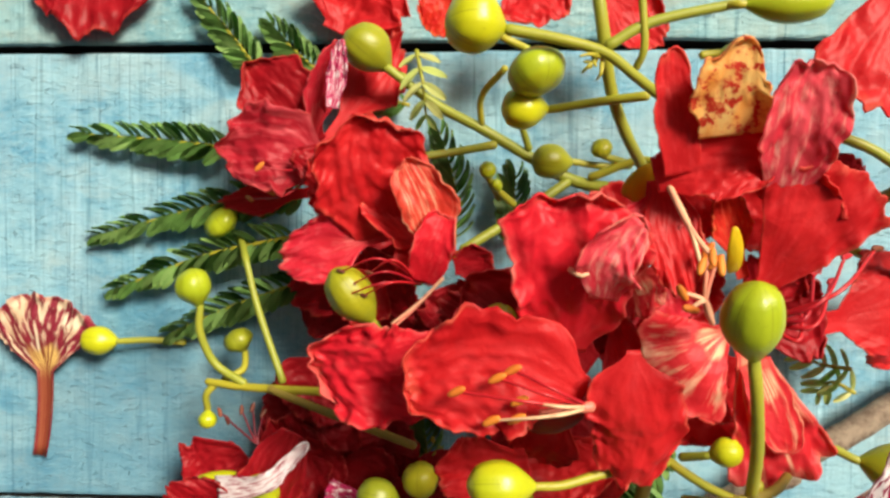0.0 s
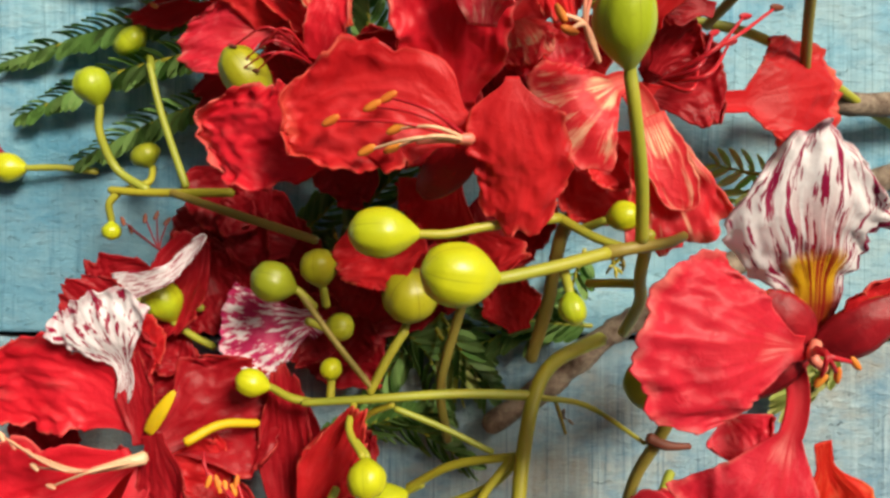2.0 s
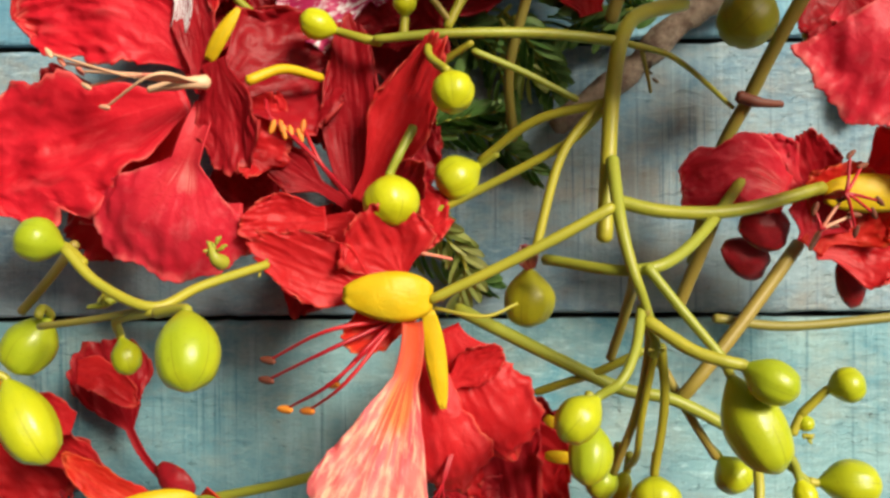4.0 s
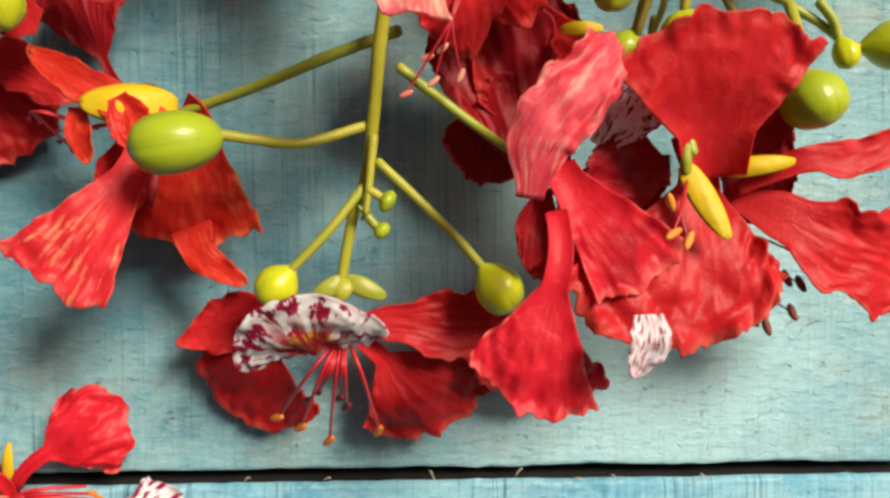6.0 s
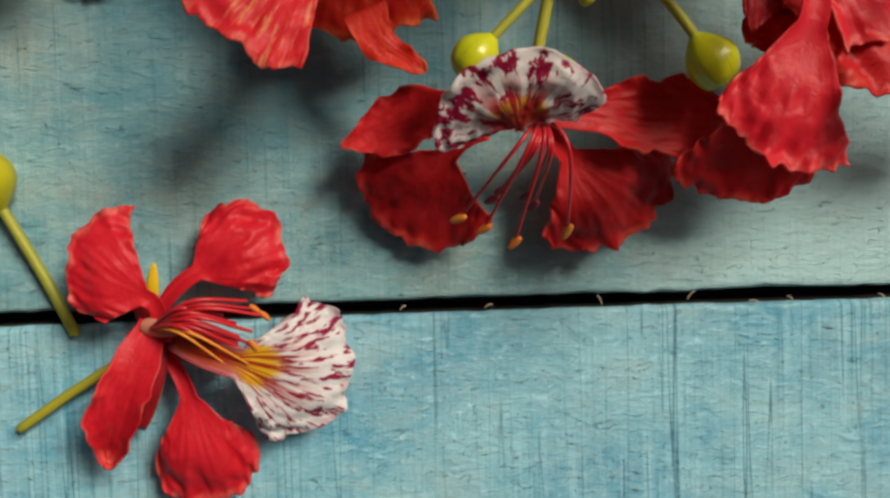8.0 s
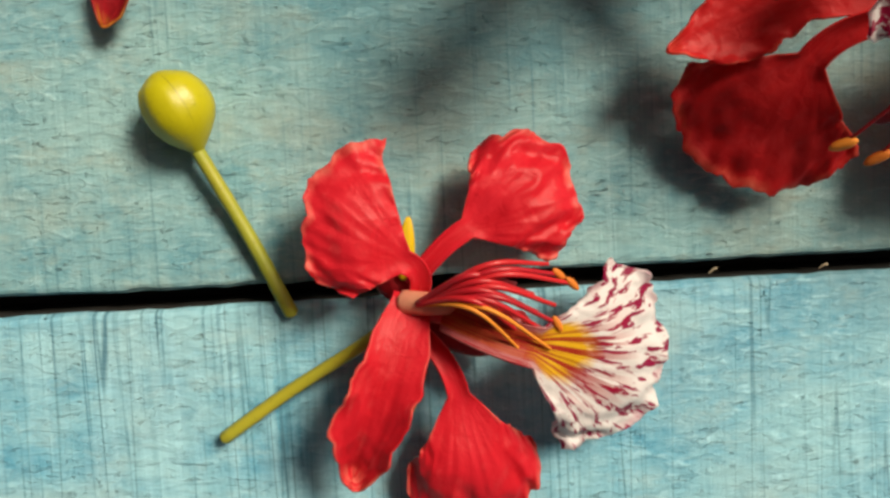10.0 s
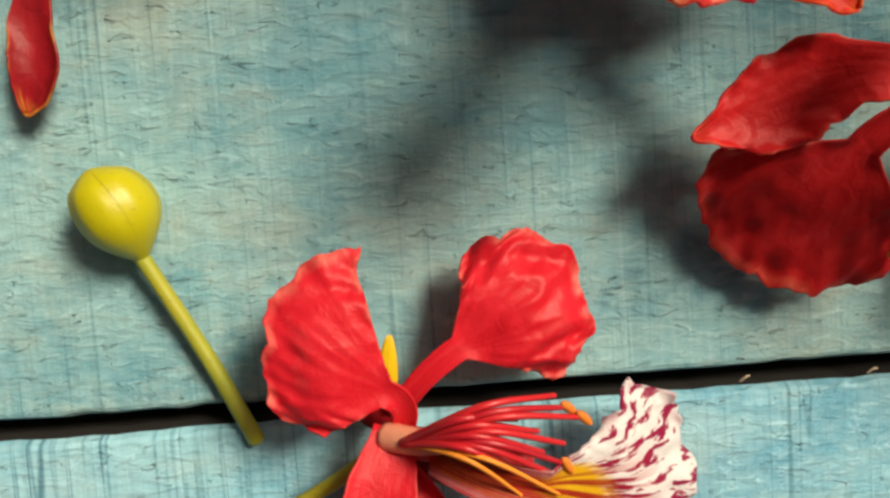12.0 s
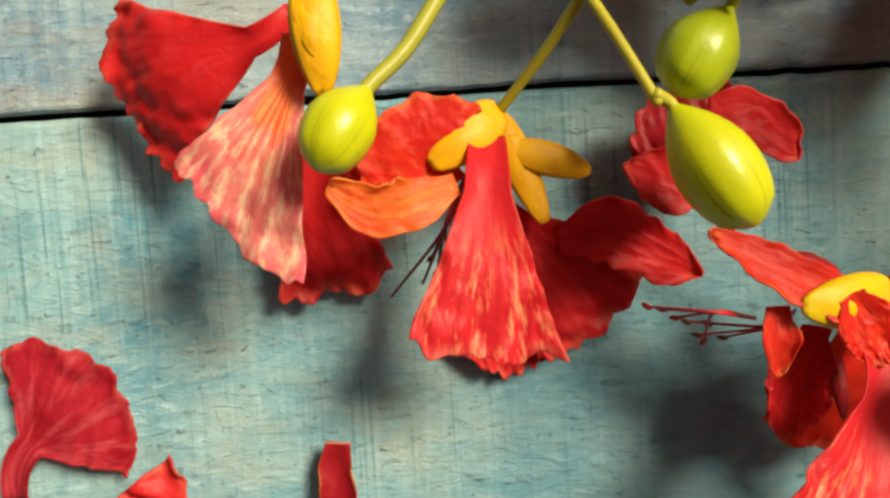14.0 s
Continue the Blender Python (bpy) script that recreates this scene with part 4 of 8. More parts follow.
tube('branch', ob, [(0.1127, -0.1507, 0.0420), (0.1036, -0.1631, 0.0440), (0.0974, -0.1845, 0.0460)], 0.00110, 0.00110, STEM)
tube('branch', ob, [(0.0715, -0.1761, 0.0300), (0.0880, -0.1683, 0.0340), (0.1059, -0.1591, 0.0400), (0.1134, -0.1524, 0.0420)], 0.00114, 0.00100, STEM)
tube('branch', ob, [(0.1289, -0.0881, 0.0440), (0.1251, -0.0946, 0.0420), (0.1233, -0.1026, 0.0400), (0.1219, -0.1135, 0.0340), (0.1180, -0.1280, 0.0300)], 0.00184, 0.00170, STEM_DARK)
tube('branch', ob, [(0.1028, -0.1060, 0.0300), (0.0983, -0.1191, 0.0240), (0.0936, -0.1378, 0.0180), (0.0951, -0.1546, 0.0100)], 0.00138, 0.00138, STEM_DARK)
tube('branch', ob, [(0.1191, -0.1360, 0.0400), (0.1322, -0.1391, 0.0360), (0.1477, -0.1499, 0.0300)], 0.00086, 0.00057, STEM)
tube('bract', ob, [(0.1235, -0.1368, 0.0380), (0.1252, -0.1420, 0.0360), (0.1266, -0.1465, 0.0340)], 0.00057, 0.00043, STEM_DARK)
oval('bud_scale', ob, (0.1333, -0.1010, 0.0730), (0.62, 0.79, 0.28), 0.0022, 0.0007, STEM)
oval('bud_scale', ob, (0.1336, -0.1031, 0.0730), (0.65, -0.76, 0.21), 0.0020, 0.0007, STEM)
oval('bud_scale', ob, (0.1322, -0.1011, 0.0735), (-0.29, 0.96, 0.41), 0.0015, 0.0007, STEM)
oval('bud_scale', ob, (0.1326, -0.1037, 0.0743), (0.19, -0.98, 0.46), 0.0020, 0.0007, STEM)
oval('bud_scale', ob, (0.1344, -0.1020, 0.0712), (0.98, -0.20, 0.47), 0.0014, 0.0007, STEM)
oval('bud_scale', ob, (0.1326, -0.1030, 0.0744), (0.34, -0.94, 0.13), 0.0021, 0.0007, STEM)
oval('bud_scale', ob, (0.1319, -0.1021, 0.0730), (-0.92, -0.38, 0.45), 0.0014, 0.0007, STEM)
oval('bud_scale', ob, (0.1259, -0.1417, 0.0338), (-0.46, 0.89, 0.17), 0.0024, 0.0009, BARK)
oval('bud_scale', ob, (0.1256, -0.1418, 0.0355), (-0.83, 0.55, 0.20), 0.0027, 0.0009, BARK)
oval('bud_scale', ob, (0.1280, -0.1437, 0.0332), (0.79, -0.62, 0.18), 0.0020, 0.0009, BARK)
oval('bud_scale', ob, (0.1259, -0.1405, 0.0361), (0.02, 1.00, 0.60), 0.0027, 0.0009, BARK)
oval('bud_scale', ob, (0.1254, -0.1414, 0.0358), (-0.64, 0.77, 0.21), 0.0024, 0.0009, BARK)
oval('bud_scale', ob, (0.0679, -0.0959, 0.0385), (-0.65, 0.76, 0.26), 0.0018, 0.0006, STEM)
oval('bud_scale', ob, (0.0698, -0.0974, 0.0389), (0.85, -0.53, 0.20), 0.0013, 0.0006, STEM)
oval('bud_scale', ob, (0.0685, -0.0982, 0.0423), (-0.53, -0.85, 0.25), 0.0014, 0.0006, STEM)
oval('bud_scale', ob, (0.0680, -0.0953, 0.0386), (-0.40, 0.92, 0.11), 0.0014, 0.0006, STEM)
ob = thing('flower_stalk', (0.1607, -0.1521, 0.0030), 'brown-green stalk with a dark node', 'stalk', '')
tube('stem', ob, [(0.1636, -0.1168, 0.0500), (0.1559, -0.1339, 0.0400), (0.1507, -0.1481, 0.0320), (0.1454, -0.1628, 0.0240), (0.1422, -0.1884, 0.0140)], 0.00175, 0.00160, STEM_DARK)
tube('node', ob, [(0.1481, -0.1477, 0.0330), (0.1523, -0.1493, 0.0340), (0.1583, -0.1497, 0.0330)], 0.00145, 0.00101, ANTHER_DARK, knots=0.4)
tube('branch', ob, [(0.0232, -0.0842, 0.0320), (0.0375, -0.0889, 0.0350), (0.0632, -0.0968, 0.0400)], 0.00114, 0.00114, STEM_DARK)
ob = thing('flower_stalk', (-0.0011, -0.0860, 0.0020), 'curved pale green stalk carrying small buds', 'stalk', '')
tube('stem', ob, [(0.0045, -0.0832, 0.0280), (0.0139, -0.0840, 0.0300), (0.0270, -0.0843, 0.0320), (0.0398, -0.0844, 0.0340)], 0.00107, 0.00122, STEM)
tube('branch', ob, [(0.0146, -0.0490, 0.0260), (0.0188, -0.0631, 0.0280), (0.0264, -0.0824, 0.0310)], 0.00092, 0.00108, STEM)
oval('bud_scale', ob, (0.1057, -0.0027, 0.0565), (-0.43, -0.90, 0.37), 0.0017, 0.0008, STEM)
oval('bud_scale', ob, (0.1059, -0.0006, 0.0575), (-0.22, 0.98, 0.00), 0.0016, 0.0008, STEM)
oval('bud_scale', ob, (0.1051, -0.0017, 0.0574), (-1.00, 0.01, 0.36), 0.0021, 0.0008, STEM)
oval('bud_scale', ob, (0.1061, -0.0030, 0.0604), (0.45, -0.89, 0.41), 0.0019, 0.0008, STEM)
oval('bud_scale', ob, (0.1046, -0.0019, 0.0580), (-1.00, -0.05, 0.21), 0.0020, 0.0008, STEM)
oval('bud_scale', ob, (0.1063, -0.0002, 0.0570), (0.11, 0.99, 0.04), 0.0024, 0.0008, STEM)
oval('bud_scale', ob, (0.1065, -0.0006, 0.0591), (0.37, 0.93, 0.32), 0.0018, 0.0008, STEM)
oval('bud_scale', ob, (0.1769, -0.0166, 0.0745), (-0.39, -0.92, 0.04), 0.0018, 0.0007, STEM)
oval('bud_scale', ob, (0.1766, -0.0169, 0.0766), (0.29, -0.96, 0.02), 0.0022, 0.0007, STEM)
oval('bud_scale', ob, (0.1762, -0.0161, 0.0758), (-0.97, -0.25, 0.58), 0.0014, 0.0007, STEM)
oval('bud_scale', ob, (0.1764, -0.0173, 0.0746), (-0.49, -0.87, 0.50), 0.0022, 0.0007, STEM)
oval('bud_scale', ob, (0.1776, -0.0163, 0.0757), (0.91, -0.42, 0.40), 0.0019, 0.0007, STEM)
oval('bud_scale', ob, (0.1752, -0.0156, 0.0759), (-0.97, 0.23, 0.05), 0.0017, 0.0007, STEM)
oval('bud_scale', ob, (0.1774, -0.0161, 0.0774), (1.00, 0.04, 0.27), 0.0019, 0.0007, STEM)
ob = thing('flower_stalk', (0.1103, -0.2087, 0.0050), 'thick green stalk crossing a board joint', 'stalk', '')
tube('stem', ob, [(0.0796, -0.1985, 0.0340), (0.0925, -0.2048, 0.0380), (0.1049, -0.2107, 0.0420), (0.1172, -0.2163, 0.0440), (0.1298, -0.2192, 0.0440), (0.1462, -0.2279, 0.0440)], 0.00167, 0.00142, STEM)
tube('branch', ob, [(0.0985, -0.2185, 0.0360), (0.1052, -0.2154, 0.0400), (0.1122, -0.2122, 0.0440), (0.1208, -0.2068, 0.0500)], 0.00102, 0.00102, STEM)
tube('branch', ob, [(0.1468, -0.2289, 0.0440), (0.1538, -0.2331, 0.0440), (0.1601, -0.2382, 0.0440)], 0.00101, 0.00089, STEM)
tube('branch', ob, [(0.1475, -0.2292, 0.0440), (0.1464, -0.2363, 0.0500), (0.1448, -0.2444, 0.0540)], 0.00123, 0.00111, STEM)
tube('branch', ob, [(0.1304, -0.2199, 0.0420), (0.1349, -0.2139, 0.0440), (0.1477, -0.1997, 0.0400), (0.1627, -0.1835, 0.0320)], 0.00156, 0.00169, STEM_DARK)
tube('branch', ob, [(0.1271, -0.2111, 0.0400), (0.1335, -0.2227, 0.0400), (0.1407, -0.2339, 0.0380)], 0.00117, 0.00104, STEM_DARK)
ob = thing('flower_stalk', (0.1297, -0.1774, 0.0080), 'bundle of yellow-green bud stalks', 'stalk', '')
tube('stem', ob, [(0.1181, -0.1874, 0.0660), (0.1241, -0.1955, 0.0680), (0.1321, -0.2056, 0.0700)], 0.00110, 0.00099, STEM)
tube('branch', ob, [(0.1542, -0.1575, 0.0300), (0.1454, -0.1687, 0.0420), (0.1276, -0.1841, 0.0600), (0.1152, -0.1882, 0.0640), (0.0991, -0.1862, 0.0500)], 0.00135, 0.00123, STEM)
tube('branch', ob, [(0.1159, -0.1897, 0.0640), (0.1164, -0.1936, 0.0580), (0.1156, -0.2009, 0.0520), (0.1143, -0.2089, 0.0460)], 0.00119, 0.00107, STEM_DARK)
tube('branch', ob, [(0.1181, -0.1960, 0.0650), (0.1198, -0.2043, 0.0600), (0.1186, -0.2190, 0.0540), (0.1149, -0.2351, 0.0460)], 0.00106, 0.00094, STEM_DARK)
tube('branch', ob, [(0.1207, -0.2045, 0.0620), (0.1191, -0.2203, 0.0560), (0.1193, -0.2300, 0.0500), (0.1187, -0.2345, 0.0440)], 0.00084, 0.00072, STEM)
tube('branch', ob, [(0.1219, -0.2040, 0.0620), (0.1235, -0.2169, 0.0580), (0.1222, -0.2334, 0.0540)], 0.00105, 0.00093, STEM)
tube('node', ob, [(0.1194, -0.2001, 0.0630), (0.1202, -0.2031, 0.0640), (0.1199, -0.2058, 0.0630)], 0.00090, 0.00113, STEM)
tube('branch', ob, [(0.1453, -0.1653, 0.0360), (0.1434, -0.1725, 0.0340), (0.1393, -0.1862, 0.0300), (0.1350, -0.1992, 0.0260)], 0.00176, 0.00163, STEM_DARK)
tube('branch', ob, [(0.1413, -0.2011, 0.0360), (0.1592, -0.2033, 0.0340), (0.1880, -0.2016, 0.0300)], 0.00121, 0.00121, STEM_DARK)
oval('bud_scale', ob, (0.1211, -0.2047, 0.0620), (0.08, -1.00, 0.17), 0.0016, 0.0007, STEM)
oval('bud_scale', ob, (0.1210, -0.2050, 0.0634), (0.32, -0.95, 0.47), 0.0016, 0.0007, STEM)
oval('bud_scale', ob, (0.1191, -0.2044, 0.0647), (-1.00, -0.09, 0.18), 0.0015, 0.0007, STEM)
oval('bud_scale', ob, (0.1216, -0.2039, 0.0628), (0.98, 0.22, 0.20), 0.0019, 0.0007, STEM)
oval('bud_scale', ob, (0.1206, -0.2047, 0.0614), (-0.63, -0.78, 0.11), 0.0022, 0.0007, STEM)
oval('bud_scale', ob, (0.1203, -0.2052, 0.0611), (-0.58, -0.81, 0.05), 0.0015, 0.0007, STEM)
oval('bud_scale', ob, (0.1212, -0.2044, 0.0655), (1.00, 0.00, 0.43), 0.0013, 0.0007, STEM)
oval('bud_scale', ob, (0.1592, -0.2276, 0.0456), (0.80, -0.59, 0.59), 0.0022, 0.0007, STEM)
oval('bud_scale', ob, (0.1591, -0.2281, 0.0465), (0.70, -0.71, 0.23), 0.0015, 0.0007, STEM)
oval('bud_scale', ob, (0.1605, -0.2276, 0.0431), (0.89, -0.46, 0.51), 0.0023, 0.0007, STEM)
oval('bud_scale', ob, (0.1571, -0.2264, 0.0479), (-0.24, 0.97, 0.28), 0.0016, 0.0007, STEM)
oval('bud_scale', ob, (0.1594, -0.2271, 0.0466), (1.00, -0.06, 0.17), 0.0014, 0.0007, STEM)
oval('bud_scale', ob, (0.1587, -0.2269, 0.0463), (1.00, 0.09, 0.14), 0.0021, 0.0007, STEM)
oval('bud_scale', ob, (0.1596, -0.2268, 0.0459), (0.99, 0.11, 0.05), 0.0020, 0.0007, STEM)
ob = thing('flower_stalk', (-0.0202, -0.1750, 0.0080), 'green stalk with young bud clusters', 'stalk', '')
tube('stem', ob, [(0.0024, -0.1827, 0.0720), (0.0101, -0.1896, 0.0740), (0.0213, -0.1939, 0.0760), (0.0288, -0.1903, 0.0700), (0.0394, -0.1865, 0.0600)], 0.00108, 0.00097, STEM)
tube('branch', ob, [(-0.0014, -0.1819, 0.0600), (-0.0121, -0.1896, 0.0500), (-0.0229, -0.1976, 0.0420)], 0.00110, 0.00110, STEM_DARK)
tube('branch', ob, [(0.0195, -0.1944, 0.0740), (0.0051, -0.1972, 0.0660), (-0.0104, -0.1995, 0.0580)], 0.00078, 0.00078, STEM_DARK)
tube('bract', ob, [(0.0308, -0.1861, 0.0620), (0.0297, -0.1848, 0.0640), (0.0286, -0.1820, 0.0640)], 0.00158, 0.00056, STEM, knots=0.5)
tube('bract', ob, [(0.0091, -0.1928, 0.0660), (0.0073, -0.1941, 0.0670), (0.0045, -0.1946, 0.0670)], 0.00133, 0.00044, STEM, knots=0.5)
oval('bud_scale', ob, (0.0292, -0.1815, 0.0608), (0.44, 0.90, 0.46), 0.0025, 0.0008, STEM)
oval('bud_scale', ob, (0.0296, -0.1810, 0.0606), (0.52, 0.85, 0.04), 0.0017, 0.0008, STEM)
oval('bud_scale', ob, (0.0297, -0.1813, 0.0626), (0.25, 0.97, 0.15), 0.0018, 0.0008, STEM)
oval('bud_scale', ob, (0.0314, -0.1825, 0.0634), (0.96, 0.27, 0.05), 0.0017, 0.0008, STEM)
oval('bud_scale', ob, (0.0279, -0.1834, 0.0639), (-0.99, -0.15, 0.36), 0.0015, 0.0008, STEM)
oval('bud_scale', ob, (0.0295, -0.1824, 0.0642), (-0.34, 0.94, 0.14), 0.0016, 0.0008, STEM)
oval('bud_scale', ob, (0.0277, -0.1819, 0.0603), (-0.92, 0.39, 0.52), 0.0022, 0.0008, STEM)
oval('bud_scale', ob, (0.0278, -0.1839, 0.0615), (-0.64, -0.77, 0.17), 0.0019, 0.0008, STEM)
oval('bud_scale', ob, (0.0311, -0.1831, 0.0649), (0.97, 0.26, 0.45), 0.0023, 0.0008, STEM)
oval('bud_scale', ob, (0.0091, -0.1935, 0.0684), (0.92, -0.39, 0.51), 0.0020, 0.0007, STEM)
oval('bud_scale', ob, (0.0075, -0.1921, 0.0667), (0.44, 0.90, 0.48), 0.0019, 0.0007, STEM)
oval('bud_scale', ob, (0.0074, -0.1929, 0.0656), (0.84, -0.54, 0.58), 0.0015, 0.0007, STEM)
oval('bud_scale', ob, (0.0079, -0.1938, 0.0676), (0.33, -0.94, 0.59), 0.0021, 0.0007, STEM)
oval('bud_scale', ob, (0.0089, -0.1924, 0.0674), (0.95, 0.32, 0.19), 0.0018, 0.0007, STEM)
oval('bud_scale', ob, (0.0062, -0.1931, 0.0653), (-0.46, -0.89, 0.40), 0.0018, 0.0007, STEM)
oval('bud_scale', ob, (0.0083, -0.1928, 0.0686), (0.67, 0.75, 0.30), 0.0018, 0.0007, STEM)
oval('bud_scale', ob, (0.0378, -0.1850, 0.0570), (0.24, 0.97, 0.00), 0.0018, 0.0006, STEM)
oval('bud_scale', ob, (0.0377, -0.1857, 0.0566), (0.61, 0.79, 0.15), 0.0012, 0.0006, STEM)
oval('bud_scale', ob, (0.0367, -0.1875, 0.0593), (-0.84, -0.54, 0.13), 0.0018, 0.0006, STEM)
oval('bud_scale', ob, (0.0377, -0.1872, 0.0591), (-0.43, -0.90, 0.07), 0.0012, 0.0006, STEM)
oval('bud_scale', ob, (0.0380, -0.1884, 0.0603), (-0.15, -0.99, 0.30), 0.0016, 0.0006, STEM)
oval('bud_scale', ob, (0.0387, -0.1858, 0.0580), (0.82, 0.58, 0.29), 0.0019, 0.0006, STEM)
ob = thing('flower_stalk', (0.0552, -0.2494, 0.0050), 'green stalk with drooping bud stalks over the boards', 'stalk', '')
tube('stem', ob, [(0.0636, -0.2254, 0.0500), (0.0612, -0.2370, 0.0460), (0.0593, -0.2502, 0.0400), (0.0571, -0.2634, 0.0360), (0.0536, -0.2733, 0.0340), (0.0506, -0.2874, 0.0320)], 0.00160, 0.00123, STEM)
tube('branch', ob, [(0.0650, -0.2325, 0.0400), (0.0502, -0.2369, 0.0370), (0.0330, -0.2424, 0.0320), (0.0126, -0.2478, 0.0260)], 0.00134, 0.00120, STEM)
tube('branch', ob, [(0.0592, -0.2551, 0.0400), (0.0580, -0.2661, 0.0400), (0.0573, -0.2716, 0.0400)], 0.00111, 0.00061, STEM)
tube('branch', ob, [(0.0654, -0.2420, 0.0480), (0.0740, -0.2486, 0.0460), (0.0815, -0.2540, 0.0440), (0.0881, -0.2582, 0.0400)], 0.00114, 0.00101, STEM)
tube('branch', ob, [(0.0566, -0.2709, 0.0380), (0.0584, -0.2740, 0.0380), (0.0600, -0.2747, 0.0380)], 0.00075, 0.00075, STEM)
oval('bud_scale', ob, (0.0562, -0.2707, 0.0402), (-0.56, 0.83, 0.15), 0.0012, 0.0006, STEM)
oval('bud_scale', ob, (0.0569, -0.2716, 0.0373), (0.98, -0.20, 0.33), 0.0012, 0.0006, STEM)
oval('bud_scale', ob, (0.0581, -0.2711, 0.0391), (0.94, 0.33, 0.17), 0.0012, 0.0006, STEM)
oval('bud_scale', ob, (0.0561, -0.2725, 0.0363), (-0.28, -0.96, 0.05), 0.0013, 0.0006, STEM)
oval('bud_scale', ob, (0.0570, -0.2710, 0.0396), (0.45, 0.89, 0.24), 0.0012, 0.0006, STEM)
oval('bud_scale', ob, (0.0561, -0.2705, 0.0400), (-0.50, 0.87, 0.34), 0.0016, 0.0006, STEM)
oval('bud_scale', ob, (0.0566, -0.2725, 0.0379), (0.10, -0.99, 0.40), 0.0016, 0.0006, STEM)

# buds
bud((0.0056, -0.0419, 0.0090), (0.0009, -0.0361, 0.0130), 0.0116, [(0.0134, -0.0492, 0.0220), (0.0097, -0.0444, 0.0140)], 'smooth yellow-green poinciana bud on a green stalk', seed=24)
bud((0.0046, -0.0622, 0.0340), (0.0027, -0.0515, 0.0360), 0.0096, [(0.0155, -0.0833, 0.0300), (0.0073, -0.0778, 0.0300), (0.0042, -0.0689, 0.0330)], 'smooth yellow-green poinciana bud on a green stalk', r=(0.0012, 0.001), seed=25)
bud((0.0121, -0.0767, 0.0180), (0.0088, -0.0701, 0.0200), 0.0087, [(0.0086, -0.0829, 0.0260), (0.0127, -0.0806, 0.0220)], 'olive-green poinciana bud on a thin stalk', material=BUD_DARK, neck=0.4, seed=26)
bud((0.0038, -0.0909, 0.0260), (0.0039, -0.0968, 0.0260), 0.0053, [(0.0069, -0.0837, 0.0280), (0.0042, -0.0869, 0.0280)], 'tiny pale green bud on a curved stalk', neck=0.5, seed=27)
bud((0.0864, 0.0062, 0.0560), (0.0720, 0.0070, 0.0620), 0.0148, [(0.0949, 0.0043, 0.0580), (0.0910, 0.0051, 0.0570)], 'large striped yellow-green bud on a stalk', r=(0.0012, 0.0011), seed=28)
bud((0.0908, 0.0036, 0.0480), (0.0947, -0.0075, 0.0520), 0.0146, [(0.0831, 0.0073, 0.0500), (0.0866, 0.0057, 0.0480)], 'striped yellow-green bud hanging among stalks', seed=29)
bud((0.0976, -0.0103, 0.0420), (0.0850, -0.0103, 0.0440), 0.0108, [(0.1193, -0.0091, 0.0540), (0.1081, -0.0096, 0.0480)], 'smooth yellow-green poinciana bud on a green stalk', r=(0.0012, 0.001), seed=30)
bud((0.1063, -0.0215, 0.0180), (0.0942, -0.0218, 0.0220), 0.0099, [(0.1225, -0.0222, 0.0140), (0.1142, -0.0224, 0.0160)], 'olive-green poinciana bud on a thin stalk', material=BUD_DARK, seed=31)
bud((0.0820, -0.0260, 0.0200), (0.0816, -0.0225, 0.0240), 0.0048, [(0.0853, -0.0317, 0.0140), (0.0836, -0.0287, 0.0180)], 'tiny green bud on a twiglet', seed=32)
bud((0.0852, -0.0300, 0.0180), (0.0839, -0.0270, 0.0220), 0.0032, [(0.0894, -0.0334, 0.0140)], 'tiny green bud on a twiglet', seed=33)
bud((0.1146, -0.0199, 0.0180), (0.1129, -0.0163, 0.0220), 0.0061, [(0.1205, -0.0213, 0.0160)], 'olive-green poinciana bud on a thin stalk', material=BUD_DARK, seed=34)
bud((0.0549, 0.0035, 0.0220), (0.0428, 0.0131, 0.0280), 0.0131, [(0.0595, 0.0015, 0.0200)], 'olive-green poinciana bud on a thin stalk', material=BUD_DARK, seed=35)
bud((0.0537, -0.0649, 0.0460), (0.0440, -0.0508, 0.0520), 0.0112, [(0.0568, -0.0717, 0.0360)], 'olive bud lying against red petals', material=BUD_DARK, seed=36)
bud((0.0853, -0.0649, 0.0580), (0.0843, -0.0599, 0.0720), 0.0082, [(0.0864, -0.0682, 0.0480)], 'small green bud seen end on above red petals', seed=37)
bud((0.1323, -0.0664, 0.0920), (0.1303, -0.0505, 0.1000), 0.0115, [(0.1380, -0.0967, 0.0740), (0.1364, -0.0853, 0.0820), (0.1335, -0.0727, 0.0900)], 'large upright yellow-green bud on a long stalk', r=(0.0014, 0.0012), seed=38)
bud((0.1383, 0.0104, 0.0600), (0.1596, 0.0112, 0.0600), 0.0092, [(0.1363, 0.0107, 0.0580)], 'yellow closed bud pointing sideways', material=BUD, seed=39)
bud((0.1658, -0.0043, 0.0800), (0.1631, 0.0044, 0.0840), 0.0092, [(0.1698, -0.0092, 0.0770)], 'smooth yellow-green poinciana bud on a green stalk', seed=40)
bud((0.1741, -0.0005, 0.0780), (0.1736, 0.0076, 0.0820), 0.0102, [(0.1741, -0.0046, 0.0770)], 'smooth yellow-green poinciana bud on a green stalk', seed=41)
bud((0.1757, -0.0240, 0.0730), (0.1757, -0.0199, 0.0780), 0.0069, [(0.1750, -0.0272, 0.0720)], 'smooth yellow-green poinciana bud on a green stalk', seed=42)
bud((0.1362, 0.0016, 0.0500), (0.1461, -0.0003, 0.0520), 0.0077, [(0.1328, 0.0012, 0.0500)], 'smooth yellow-green poinciana bud on a green stalk', seed=43)
